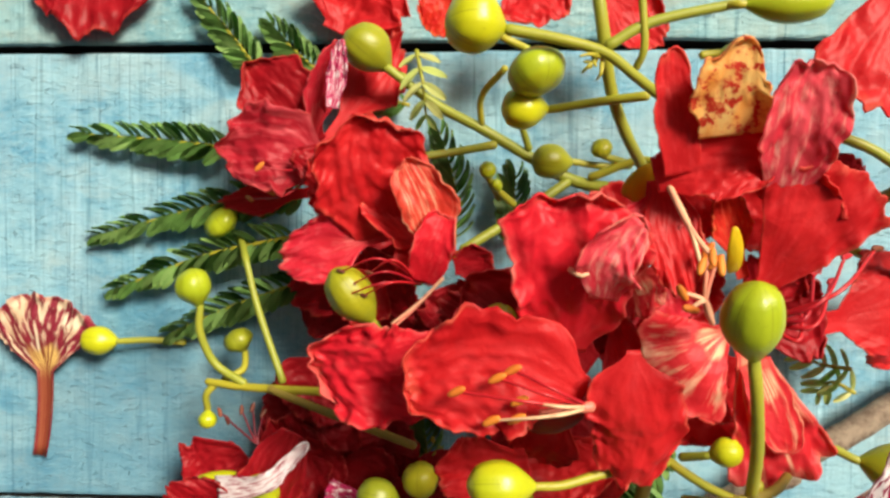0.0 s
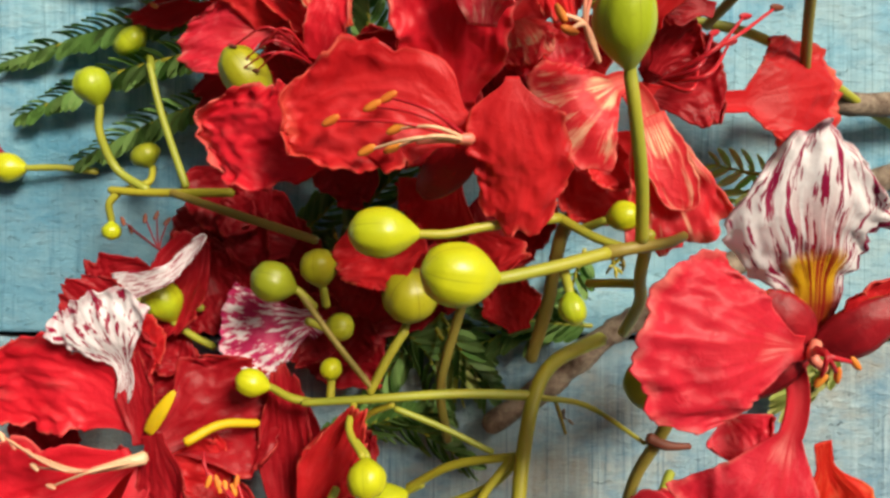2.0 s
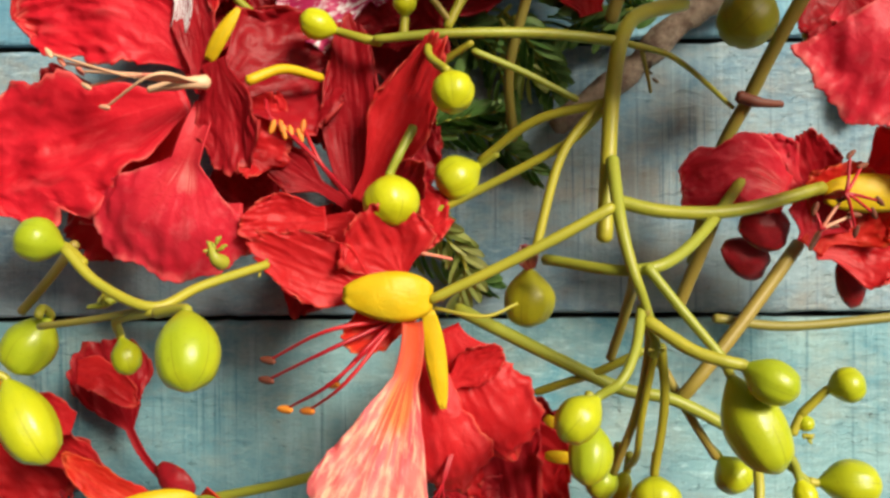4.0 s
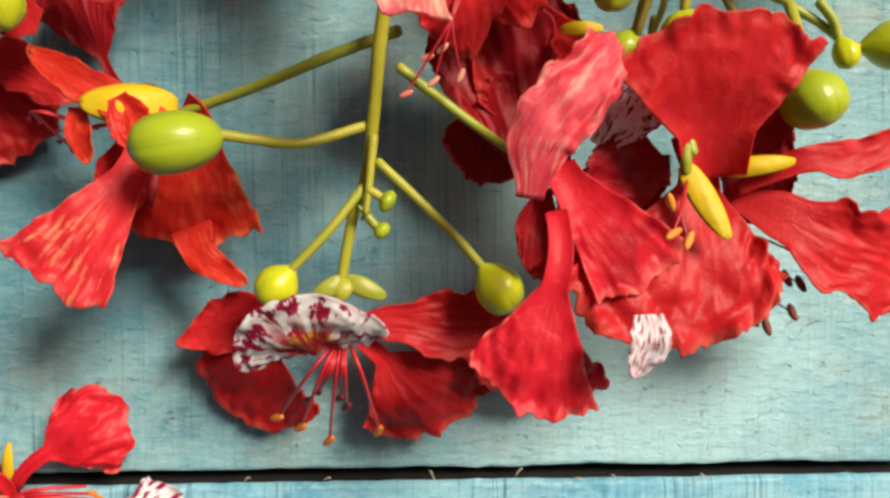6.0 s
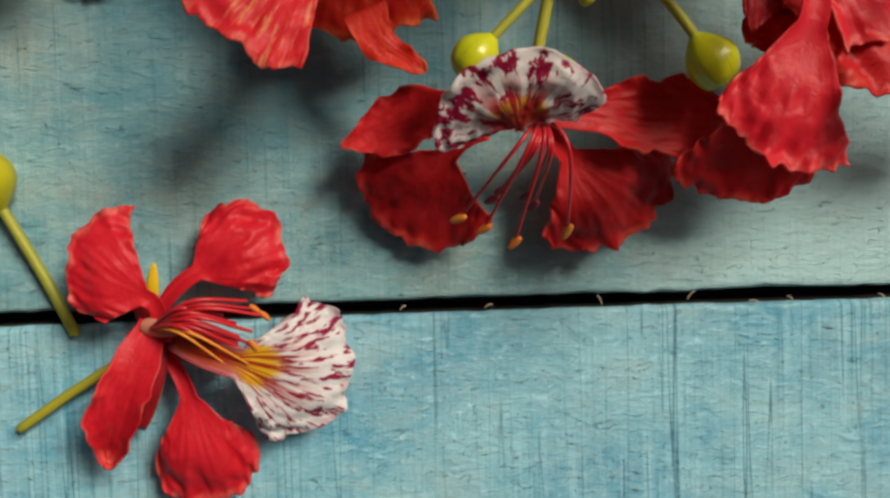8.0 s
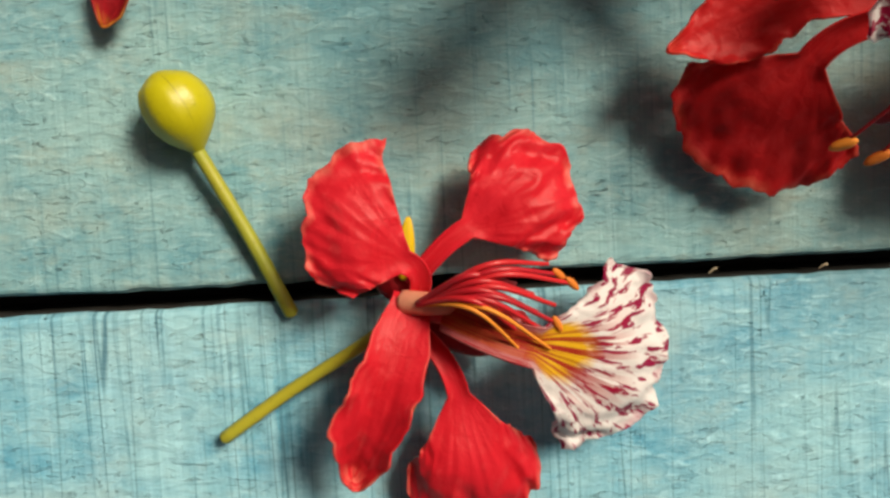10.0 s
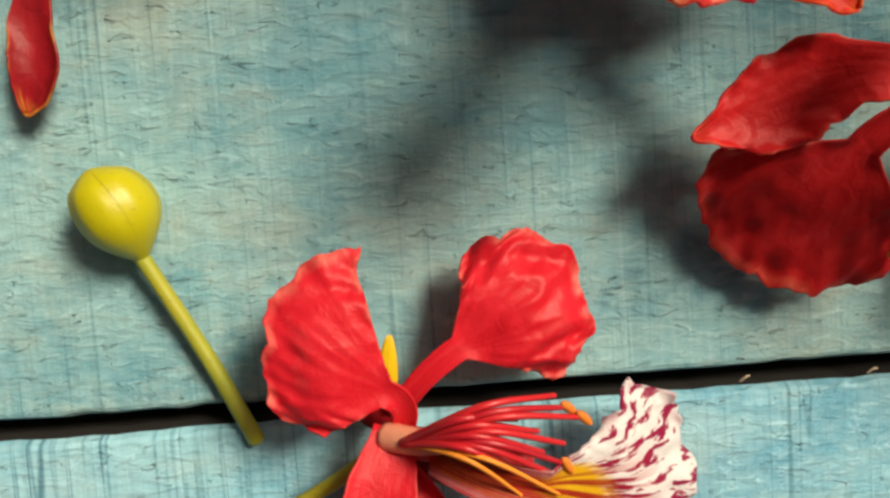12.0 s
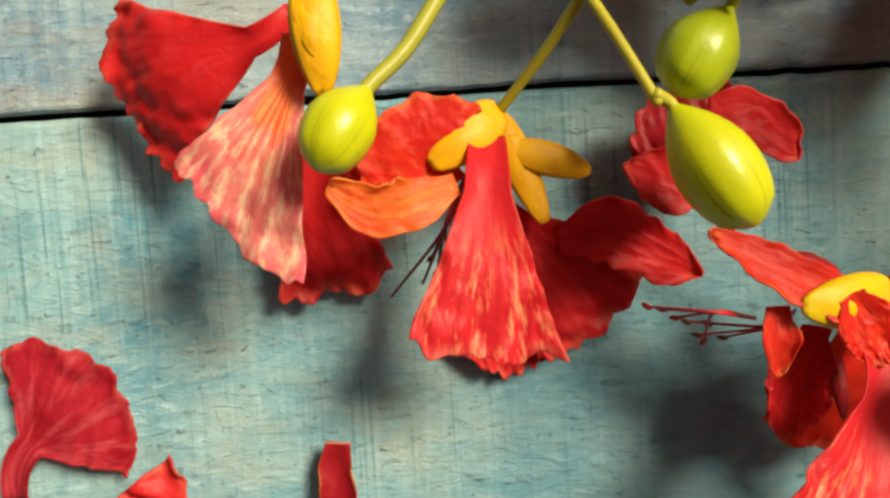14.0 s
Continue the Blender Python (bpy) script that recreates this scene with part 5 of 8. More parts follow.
bud((0.0932, -0.0955, 0.0760), (0.0776, -0.0949, 0.0780), 0.0107, [(0.1215, -0.0920, 0.0680), (0.1076, -0.0936, 0.0720), (0.0983, -0.0954, 0.0750)], 'plump glossy green bud on a stalk', seed=3)
bud((0.1092, -0.1041, 0.0850), (0.0939, -0.1025, 0.0930), 0.0126, [(0.1307, -0.0994, 0.0750), (0.1203, -0.1019, 0.0800)], 'plump glossy yellow-green bud on a thick stalk', r=(0.0014, 0.0012), seed=45)
bud((0.0611, -0.1091, 0.0500), (0.0507, -0.1046, 0.0540), 0.0100, [(0.0647, -0.1130, 0.0490)], 'olive-green poinciana bud on a thin stalk', material=BUD_DARK, seed=46)
bud((0.0663, -0.1089, 0.0460), (0.0652, -0.0991, 0.0500), 0.0091, [(0.0668, -0.1129, 0.0450)], 'olive-green poinciana bud on a thin stalk', material=BUD_DARK, seed=47)
bud((0.0866, -0.1171, 0.0440), (0.0885, -0.1046, 0.0540), 0.0134, [(0.0858, -0.1198, 0.0460)], 'dark olive bud with a split tip', material=BUD_DARK, seed=48)
bud((0.0648, -0.1188, 0.0400), (0.0730, -0.1180, 0.0420), 0.0072, [(0.0614, -0.1170, 0.0420)], 'olive-green poinciana bud on a thin stalk', material=BUD_DARK, seed=49)
bud((0.0682, -0.1314, 0.0460), (0.0688, -0.1256, 0.0480), 0.0054, [(0.0679, -0.1355, 0.0460)], 'olive-green poinciana bud on a thin stalk', seed=50)
bud((0.0231, -0.1192, 0.0300), (0.0186, -0.1079, 0.0340), 0.0105, [(0.0317, -0.1262, 0.0240), (0.0273, -0.1231, 0.0270)], 'smooth yellow-green poinciana bud on a green stalk', seed=51)
bud((0.0531, -0.1336, 0.0440), (0.0443, -0.1307, 0.0460), 0.0071, [(0.0627, -0.1366, 0.0460), (0.0579, -0.1355, 0.0460)], 'smooth yellow-green poinciana bud on a green stalk', seed=52)
bud((0.1226, -0.1065, 0.0780), (0.1242, -0.1136, 0.0800), 0.0056, [(0.1218, -0.1021, 0.0740)], 'smooth yellow-green poinciana bud on a green stalk', seed=53)
bud((0.1321, -0.0926, 0.0600), (0.1400, -0.0906, 0.0620), 0.0069, [(0.1278, -0.0944, 0.0550)], 'smooth yellow-green poinciana bud on a green stalk', seed=54)
bud((0.0784, -0.1463, 0.0580), (0.0793, -0.1545, 0.0640), 0.0090, [(0.0756, -0.1437, 0.0560)], 'bright yellow-green striped bud', seed=55)
bud((0.0858, -0.1631, 0.0300), (0.0750, -0.1692, 0.0320), 0.0117, [(0.0894, -0.1607, 0.0320)], 'olive-green poinciana bud on a thin stalk', seed=56)
bud((0.1528, -0.1263, 0.0400), (0.1418, -0.1361, 0.0460), 0.0135, [(0.1562, -0.1221, 0.0400)], 'dull brown-green bud on a brown stalk', material=BUD_DARK, stalk_material=STEM_DARK, seed=57)
bud((0.0650, -0.1669, 0.0520), (0.0666, -0.1782, 0.0580), 0.0124, [(0.0701, -0.1566, 0.0500), (0.0670, -0.1629, 0.0520)], 'yellow-green bud opening to a red petal', seed=58)
bud((0.1672, -0.0938, 0.0560), (0.1837, -0.0987, 0.0580), 0.0121, [(0.1636, -0.0921, 0.0540)], 'dull olive bud behind a white petal', material=BUD_DARK, seed=59)
bud((0.0223, -0.1148, 0.0260), (-0.0004, -0.1128, 0.0300), 0.0108, [(0.0283, -0.1154, 0.0240)], 'smooth yellow-green poinciana bud on a green stalk', seed=60)
bud((0.1629, -0.1335, 0.0360), (0.1643, -0.1403, 0.0380), 0.0043, [(0.1643, -0.1307, 0.0360)], 'olive-green poinciana bud on a thin stalk', seed=61)
bud((0.0019, -0.1825, 0.0700), (-0.0077, -0.1799, 0.0720), 0.0090, [(0.0060, -0.1856, 0.0720)], 'smooth yellow-green poinciana bud on a green stalk', seed=62)
bud((0.0302, -0.1936, 0.0840), (0.0332, -0.2071, 0.0920), 0.0113, [(0.0226, -0.1949, 0.0780)], 'large ribbed yellow-green bud seen end on', neck=0.1, seed=63)
bud((0.0053, -0.2015, 0.0540), (0.0084, -0.2104, 0.0560), 0.0064, [(0.0213, -0.1948, 0.0760), (0.0101, -0.1972, 0.0660)], 'tiny pale green bud on a hooked stalk', neck=0.6, seed=64)
bud((-0.0160, -0.1985, 0.0420), (-0.0254, -0.2119, 0.0420), 0.0122, [(-0.0158, -0.1981, 0.0480), (-0.0159, -0.1966, 0.0460)], 'glossy yellow-green bud hanging above red petals', seed=65)
bud((-0.0267, -0.2130, 0.0430), (-0.0152, -0.2325, 0.0460), 0.0128, [(-0.0291, -0.2117, 0.0440)], 'large shiny yellow bud above the flowers', neck=0.15, seed=66)
bud((0.1071, -0.2118, 0.0740), (0.0991, -0.2194, 0.0780), 0.0085, [(0.1174, -0.1958, 0.0640), (0.1149, -0.2032, 0.0700), (0.1113, -0.2089, 0.0740)], 'smooth yellow-green poinciana bud on a green stalk', seed=67)
bud((0.1077, -0.2199, 0.0540), (0.1068, -0.2338, 0.0600), 0.0096, [(0.1082, -0.2154, 0.0540)], 'smooth yellow-green poinciana bud on a green stalk', seed=68)
bud((0.1346, -0.2063, 0.0720), (0.1444, -0.2115, 0.0760), 0.0089, [(0.1181, -0.1984, 0.0660), (0.1256, -0.2036, 0.0700), (0.1314, -0.2056, 0.0720)], 'smooth yellow-green poinciana bud on a green stalk', r=(0.0014, 0.0012), seed=69)
bud((0.1344, -0.2087, 0.0660), (0.1431, -0.2283, 0.0700), 0.0123, [(0.1333, -0.2062, 0.0660)], 'large yellow-green bud among stalks', seed=70)
bud((0.1628, -0.2168, 0.0460), (0.1707, -0.2135, 0.0480), 0.0082, [(0.1582, -0.2224, 0.0440)], 'olive-green poinciana bud on a thin stalk', seed=71)
bud((0.1613, -0.2382, 0.0440), (0.1756, -0.2381, 0.0460), 0.0106, [(0.1601, -0.2379, 0.0440)], 'olive-green poinciana bud on a thin stalk', seed=72)
bud((0.1567, -0.2361, 0.0460), (0.1583, -0.2434, 0.0480), 0.0055, [(0.1529, -0.2292, 0.0460), (0.1557, -0.2330, 0.0460)], 'smooth yellow-green poinciana bud on a green stalk', seed=73)
bud((0.1451, -0.2442, 0.0540), (0.1491, -0.2562, 0.0580), 0.0128, [(0.1456, -0.2398, 0.0520)], 'ribbed yellow-green bud beside red petals', seed=74)
bud((0.1227, -0.2335, 0.0520), (0.1217, -0.2416, 0.0580), 0.0109, [(0.1228, -0.2286, 0.0540)], 'smooth yellow-green poinciana bud on a green stalk', seed=75)
bud((0.1420, -0.2341, 0.0360), (0.1478, -0.2418, 0.0380), 0.0097, [(0.1396, -0.2319, 0.0380)], 'olive-green poinciana bud on a thin stalk', seed=76)
bud((0.0965, -0.1879, 0.0380), (0.0960, -0.2029, 0.0360), 0.0124, [(0.0979, -0.1841, 0.0440)], 'olive bud with a withered papery base', material=BUD_DARK, seed=77)
bud((0.1153, -0.2333, 0.0440), (0.1108, -0.2418, 0.0440), 0.0076, [(0.1161, -0.2288, 0.0460)], 'orange-yellow bud among stalks', seed=78)
bud((0.1189, -0.2354, 0.0420), (0.1165, -0.2434, 0.0420), 0.0051, [(0.1191, -0.2315, 0.0440)], 'olive-green poinciana bud on a thin stalk', seed=79)
bud((0.0297, -0.2558, 0.0510), (0.0114, -0.2587, 0.0540), 0.0127, [(0.0577, -0.2525, 0.0380), (0.0444, -0.2567, 0.0430), (0.0356, -0.2565, 0.0490)], 'glossy lime-green bud on a curved stalk', neck=-0.12, r=(0.0012, 0.0011), seed=80)
bud((0.0418, -0.2828, 0.0400), (0.0339, -0.2907, 0.0380), 0.0094, [(0.0566, -0.2660, 0.0380), (0.0493, -0.2752, 0.0400)], 'smooth yellow-green poinciana bud on a green stalk', seed=81)
bud((0.0815, -0.2827, 0.0380), (0.0894, -0.2937, 0.0360), 0.0107, [(0.0600, -0.2606, 0.0400), (0.0690, -0.2693, 0.0400), (0.0769, -0.2774, 0.0390)], 'olive-green poinciana bud on a thin stalk', r=(0.0011, 0.0011), seed=82)
bud((0.0602, -0.2680, 0.0400), (0.0635, -0.2698, 0.0400), 0.0052, [(0.0580, -0.2667, 0.0400)], 'tiny round green bud at a stalk fork', seed=83)
bud((0.0590, -0.2741, 0.0380), (0.0617, -0.2766, 0.0380), 0.0042, [(0.0575, -0.2722, 0.0380)], 'tiny round green bud at a stalk fork', seed=84)
bud((0.1582, -0.2224, 0.0440), (0.1601, -0.2262, 0.0440), 0.0038, [(0.1563, -0.2268, 0.0440)], 'tiny green bud on a short stalk', seed=85)
bud((-0.0727, -0.3150, 0.0050), (-0.0785, -0.3004, 0.0090), 0.0125, [(-0.0589, -0.3446, 0.0020), (-0.0652, -0.3305, 0.0030)], 'round olive-yellow bud lying on the blue boards', seed=5, material=BUD_OLIVE, r=(0.0014, 0.0012))
bud((-0.0718, -0.2076, 0.0440), (-0.0802, -0.2199, 0.0500), 0.0107, [(-0.0604, -0.1942, 0.0400), (-0.0662, -0.2024, 0.0420)], 'glossy yellow-green bud on a curved stalk', r=(0.0014, 0.0012), seed=87)

# flowers by the feathery leaves

ob = thing('poinciana_flower', (0.0281, -0.0209, 0.0020), 'deep crimson poinciana flower resting on leaves', 'flower', 'poinciana flowers')
blade('petal', ob, [(0.0330, -0.0170, 0.0220), (0.0260, -0.0060, 0.0270), (0.0160, 0.0040, 0.0260)], (0.0080, 0.0196, 0.0224), CRIMSON, tip=0.28, claw=0.05, seed=88)
blade('petal', ob, [(0.0350, -0.0230, 0.0240), (0.0240, -0.0190, 0.0320), (0.0090, -0.0180, 0.0280)], (0.0112, 0.0221, 0.0240), CRIMSON_PINK, tip=0.28, claw=0.05, crease=1.3, seed=89)
petal('petal', ob, (0.0321, -0.0205, 0.0240), (0.0424, 0.0086, 0.0360), 0.0107, PINK, roll=40, curl=40, claw=0.2, ruffle=0.16, seed=90)
petal('petal', ob, (0.0408, -0.0091, 0.0370), (0.0437, 0.0076, 0.0400), 0.0050, PURPLE, claw=0.05, ruffle=0.3, label='purple-flecked petal edge', seed=91)
petal('petal', ob, (0.0357, -0.0296, 0.0180), (0.0038, -0.0333, 0.0140), 0.0098, RED, curl=10, ruffle=0.18, seed=92)
petal('petal', ob, (0.0341, -0.0195, 0.0220), (0.0549, 0.0172, 0.0080), 0.0213, RED, claw=0.3, seed=93)
petal('petal', ob, (0.0447, 0.0224, 0.0080), (0.0530, 0.0110, 0.0060), 0.0152, RED, claw=0.1, seed=94)
petal('petal', ob, (0.0379, 0.0174, 0.0080), (0.0466, 0.0368, 0.0100), 0.0336, RED, claw=0.1, seed=95)
stamen(ob, [(0.0337, -0.0228, 0.0240), (0.0290, -0.0252, 0.0340), (0.0220, -0.0245, 0.0380)], lie=(0.004, 0.004, 0))
stamen(ob, [(0.0337, -0.0244, 0.0240), (0.0296, -0.0287, 0.0300), (0.0222, -0.0309, 0.0260)])
stamen(ob, [(0.0337, -0.0252, 0.0240), (0.0264, -0.0318, 0.0300), (0.0153, -0.0324, 0.0240)])

ob = thing('poinciana_flower', (0.0546, -0.0417, 0.0040), 'bright red poinciana flower with a flecked orange petal', 'flower', 'poinciana flowers')
blade('petal', ob, [(0.0570, -0.0420, 0.0400), (0.0530, -0.0260, 0.0470), (0.0520, -0.0120, 0.0510)], (0.0192, 0.0280, 0.0280), RED, tip=0.22, claw=0.02, crease=1.4, frill=0.14, seed=96)
blade('standard_petal', ob, [(0.0700, -0.0460, 0.0480), (0.0670, -0.0340, 0.0530), (0.0620, -0.0240, 0.0530)], (0.0084, 0.0132, 0.0112), ORANGE_STREAK, tip=0.17, claw=0.1, frill=0.2, seed=97)
blade('petal', ob, [(0.0660, -0.0540, 0.0500), (0.0690, -0.0440, 0.0540), (0.0720, -0.0360, 0.0530)], (0.0077, 0.0109, 0.0070), CORAL, tip=0.17, claw=0.05, frill=0.2, seed=98)
petal('petal', ob, (0.0618, -0.0403, 0.0420), (0.0679, -0.0545, 0.0460), 0.0143, RED, claw=0.1, seed=99)
petal('petal', ob, (0.0584, -0.0417, 0.0380), (0.0283, -0.0496, 0.0400), 0.0183, PINK, claw=0.25, ruffle=0.16, curl=-20, seed=100)
petal('petal', ob, (0.0575, -0.0463, 0.0300), (0.0279, -0.0608, 0.0260), 0.0201, CRIMSON, claw=0.2, seed=101)
petal('petal', ob, (0.0560, -0.0494, 0.0300), (0.0421, -0.0650, 0.0300), 0.0199, RED, claw=0.2, seed=102)
petal('petal', ob, (0.0735, -0.0503, 0.0440), (0.0832, -0.0486, 0.0480), 0.0099, CRIMSON, claw=0.1, seed=103)
petal('petal', ob, (0.0734, -0.0475, 0.0420), (0.0504, -0.0332, 0.0440), 0.0129, RED, claw=0.2, roll=30, seed=104)
stamen(ob, [(0.0651, -0.0545, 0.0460), (0.0566, -0.0479, 0.0580), (0.0465, -0.0511, 0.0540)], anther=ANTHER_DARK, size=0.0025)
stamen(ob, [(0.0651, -0.0545, 0.0460), (0.0580, -0.0509, 0.0580), (0.0492, -0.0541, 0.0540)], anther=ANTHER_DARK, size=0.0025)
stamen(ob, [(0.0651, -0.0545, 0.0460), (0.0593, -0.0535, 0.0580), (0.0520, -0.0569, 0.0540)], anther=ANTHER_DARK, size=0.0025)
stamen(ob, [(0.0651, -0.0545, 0.0460), (0.0600, -0.0482, 0.0580), (0.0534, -0.0514, 0.0540)], anther=ANTHER_DARK, size=0.0025)
stamen(ob, [(0.0651, -0.0545, 0.0460), (0.0573, -0.0536, 0.0580), (0.0479, -0.0569, 0.0540)], anther=ANTHER_DARK, size=0.0025)
stamen(ob, [(0.0712, -0.0526, 0.0540), (0.0629, -0.0612, 0.0580), (0.0530, -0.0697, 0.0600)], material=FILAMENT_PALE, anther=None, r=0.0006)
stamen(ob, [(0.0712, -0.0526, 0.0540), (0.0645, -0.0598, 0.0580), (0.0563, -0.0670, 0.0600)], material=FILAMENT_PALE, anther=None, r=0.0006)
stamen(ob, [(0.0712, -0.0526, 0.0540), (0.0662, -0.0578, 0.0580), (0.0596, -0.0630, 0.0600)], material=FILAMENT_PALE, anther=None, r=0.0006)
sepal(ob, (0.0806, -0.0504, 0.0400), (0.0735, -0.0474, 0.0440), 0.0072, SEPAL_RED, seed=105)

# large flower at the middle of the spray

ob = thing('poinciana_flower', (0.0994, -0.0805, 0.0100), 'open scarlet poinciana flower with orange anthers', 'flower', 'poinciana flowers')
blade('petal', ob, [(0.1020, -0.0750, 0.0790), (0.0900, -0.0700, 0.0810), (0.0780, -0.0710, 0.0800), (0.0640, -0.0750, 0.0780)], (0.0072, 0.0228, 0.0258, 0.0216), RED, tip=0.22, claw=0.05, seed=106)
blade('petal', ob, [(0.0710, -0.0720, 0.0660), (0.0590, -0.0740, 0.0660), (0.0420, -0.0730, 0.0600)], (0.0168, 0.0216, 0.0231), CORAL, tip=0.28, claw=0.02, crease=1.6, frill=0.16, seed=107)
blade('petal', ob, [(0.1000, -0.0680, 0.0680), (0.1000, -0.0550, 0.0780), (0.0990, -0.0440, 0.0830), (0.0990, -0.0330, 0.0840)], (0.0072, 0.0228, 0.0300, 0.0276), CORAL, tip=0.17, claw=0.05, frill=0.14, bow=0.2, crease=1.3, seed=108)
blade('petal', ob, [(0.1110, -0.0650, 0.0850), (0.1110, -0.0740, 0.0840), (0.1130, -0.0840, 0.0800), (0.1110, -0.0970, 0.0740)], (0.0026, 0.0180, 0.0196, 0.0156), RED, tip=0.13, claw=0.0, cup=-0.1, frill=0.22, crease=1.0, seed=109)
blade('petal', ob, [(0.1050, -0.0550, 0.0840), (0.1060, -0.0470, 0.0900), (0.1120, -0.0380, 0.0900)], (0.0060, 0.0126, 0.0070), FADED_PINK, tip=0.17, claw=0.02, frill=0.3, crease=2.0, seed=110)
blade('petal', ob, [(0.1040, -0.0740, 0.0640), (0.0910, -0.0650, 0.0620), (0.0770, -0.0540, 0.0600)], (0.0120, 0.0308, 0.0238), CRIMSON, tip=0.22, claw=0.0, seed=403)
petal('petal', ob, (0.1012, -0.0800, 0.0600), (0.0898, -0.0957, 0.0500), 0.0224, RED, claw=0.2, seed=111)
petal('petal', ob, (0.0903, -0.0697, 0.0550), (0.0710, -0.0576, 0.0520), 0.0160, CRIMSON, claw=0.2, seed=112)
petal('petal', ob, (0.0952, -0.0779, 0.0500), (0.0813, -0.0532, 0.0480), 0.0273, CRIMSON, claw=0.1, seed=113)
sepal(ob, (0.1030, -0.0770, 0.0700), (0.0909, -0.0865, 0.0600), 0.0087, SEPAL_RED, seed=114)
stamen(ob, [(0.1029, -0.0771, 0.0820), (0.0900, -0.0746, 0.0900), (0.0758, -0.0735, 0.0860)], material=FILAMENT, size=0.0042, lie=(0.004, 0.002, 0.001), r=0.0006)
stamen(ob, [(0.1029, -0.0771, 0.0820), (0.0939, -0.0733, 0.0900), (0.0839, -0.0707, 0.0860)], material=FILAMENT, size=0.0042, lie=(0.004, 0.002, 0.001), r=0.0006)
stamen(ob, [(0.1029, -0.0771, 0.0820), (0.0955, -0.0724, 0.0900), (0.0870, -0.0690, 0.0860)], material=FILAMENT, size=0.0042, lie=(0.004, 0.002, 0.001), r=0.0006)
stamen(ob, [(0.1029, -0.0771, 0.0820), (0.0961, -0.0754, 0.0900), (0.0884, -0.0752, 0.0860)], material=FILAMENT_PALE, size=0.0042, lie=(0.004, 0.002, 0.001), r=0.0006)
stamen(ob, [(0.1029, -0.0771, 0.0820), (0.0934, -0.0774, 0.0900), (0.0828, -0.0793, 0.0860)], material=FILAMENT_PALE, size=0.0042, lie=(0.004, 0.002, 0.001), r=0.0006)
stamen(ob, [(0.1029, -0.0771, 0.0820), (0.0959, -0.0771, 0.0900), (0.0879, -0.0788, 0.0860)], material=FILAMENT_PALE, size=0.0042, lie=(0.004, 0.002, 0.001), r=0.0006)
tube('column', ob, [(0.1030, -0.0768, 0.0830), (0.0975, -0.0770, 0.0850), (0.0925, -0.0776, 0.0850)], 0.00122, 0.00056, FILAMENT_PALE)
stamen(ob, [(0.0981, -0.0489, 0.0860), (0.0999, -0.0500, 0.0880), (0.1016, -0.0496, 0.0880)], material=FILAMENT_PALE, anther=None, r=0.0008)

# flower with a flecked orange standard

ob = thing('poinciana_flower', (0.1589, -0.0297, 0.0100), 'red poinciana flower with a flecked orange standard petal', 'flower', 'poinciana flowers')
blade('standard_petal', ob, [(0.1280, -0.0230, 0.0900), (0.1270, -0.0140, 0.0960), (0.1270, -0.0060, 0.0990)], (0.0120, 0.0142, 0.0117), STRIPED, tip=0.17, claw=0.0, frill=0.16, seed=115)
blade('petal', ob, [(0.1400, -0.0330, 0.0870), (0.1400, -0.0210, 0.0950), (0.1400, -0.0090, 0.0980)], (0.0100, 0.0150, 0.0140), FADED_PINK, tip=0.25, claw=0.0, frill=0.14, crease=1.5, seed=116)
blade('petal', ob, [(0.1200, -0.0300, 0.0860), (0.1180, -0.0190, 0.0900), (0.1160, -0.0080, 0.0920)], (0.0070, 0.0085, 0.0065), RED, tip=0.2, claw=0.0, bow=0.2, seed=117)
fan_petal('petal', ob, (0.1390, -0.0550, 0.0780), (0.1390, -0.0510, 0.0800), (0.1500, -0.0290, 0.0890), 62, RED, claw_width=0.0040, blunt=0.05, arch=0.06, seed=118)
blade('petal', ob, [(0.1150, -0.0300, 0.0830), (0.1230, -0.0280, 0.0870), (0.1300, -0.0270, 0.0880), (0.1390, -0.0290, 0.0870)], (0.0072, 0.0130, 0.0155, 0.0110), RED, tip=0.17, claw=0.0, crease=1.5, seed=119)
petal('petal', ob, (0.1406, -0.0380, 0.0800), (0.1443, -0.0295, 0.0900), 0.0194, RED, claw=0.1, seed=120)
petal('petal', ob, (0.1176, -0.0304, 0.0780), (0.1216, -0.0540, 0.0840), 0.0123, RED, claw=0.1, ruffle=0.2, curl=20, seed=121)
petal('petal', ob, (0.1163, -0.0308, 0.0760), (0.1145, -0.0450, 0.0800), 0.0131, PINK, claw=0.2, ruffle=0.2, seed=122)
petal('petal', ob, (0.1346, -0.0508, 0.0780), (0.1292, -0.0323, 0.0820), 0.0082, ORANGE, claw=0.2, ruffle=0.2, seed=123)
sepal(ob, (0.1311, -0.0495, 0.0820), (0.1297, -0.0404, 0.0880), 0.0030, SEPAL, seed=124)
sepal(ob, (0.1117, -0.0342, 0.0720), (0.1163, -0.0273, 0.0760), 0.0049, SEPAL, seed=125)
stamen(ob, [(0.1180, -0.0325, 0.0840), (0.1200, -0.0405, 0.0920), (0.1232, -0.0462, 0.0960)], material=FILAMENT_PALE, r=0.0009, size=0.004)
stamen(ob, [(0.1180, -0.0325, 0.0840), (0.1200, -0.0405, 0.0920), (0.1212, -0.0478, 0.0960)], material=FILAMENT_PALE, r=0.0009, size=0.004)
stamen(ob, [(0.1180, -0.0325, 0.0840), (0.1200, -0.0405, 0.0920), (0.1248, -0.0478, 0.0960)], material=FILAMENT_PALE, r=0.0009, size=0.004)
petal('petal', ob, (0.1538, -0.0486, 0.0700), (0.1406, -0.0450, 0.0720), 0.0112, CRIMSON, claw=0.15, ruffle=0.1, seed=126)

# flower right of the tall bud

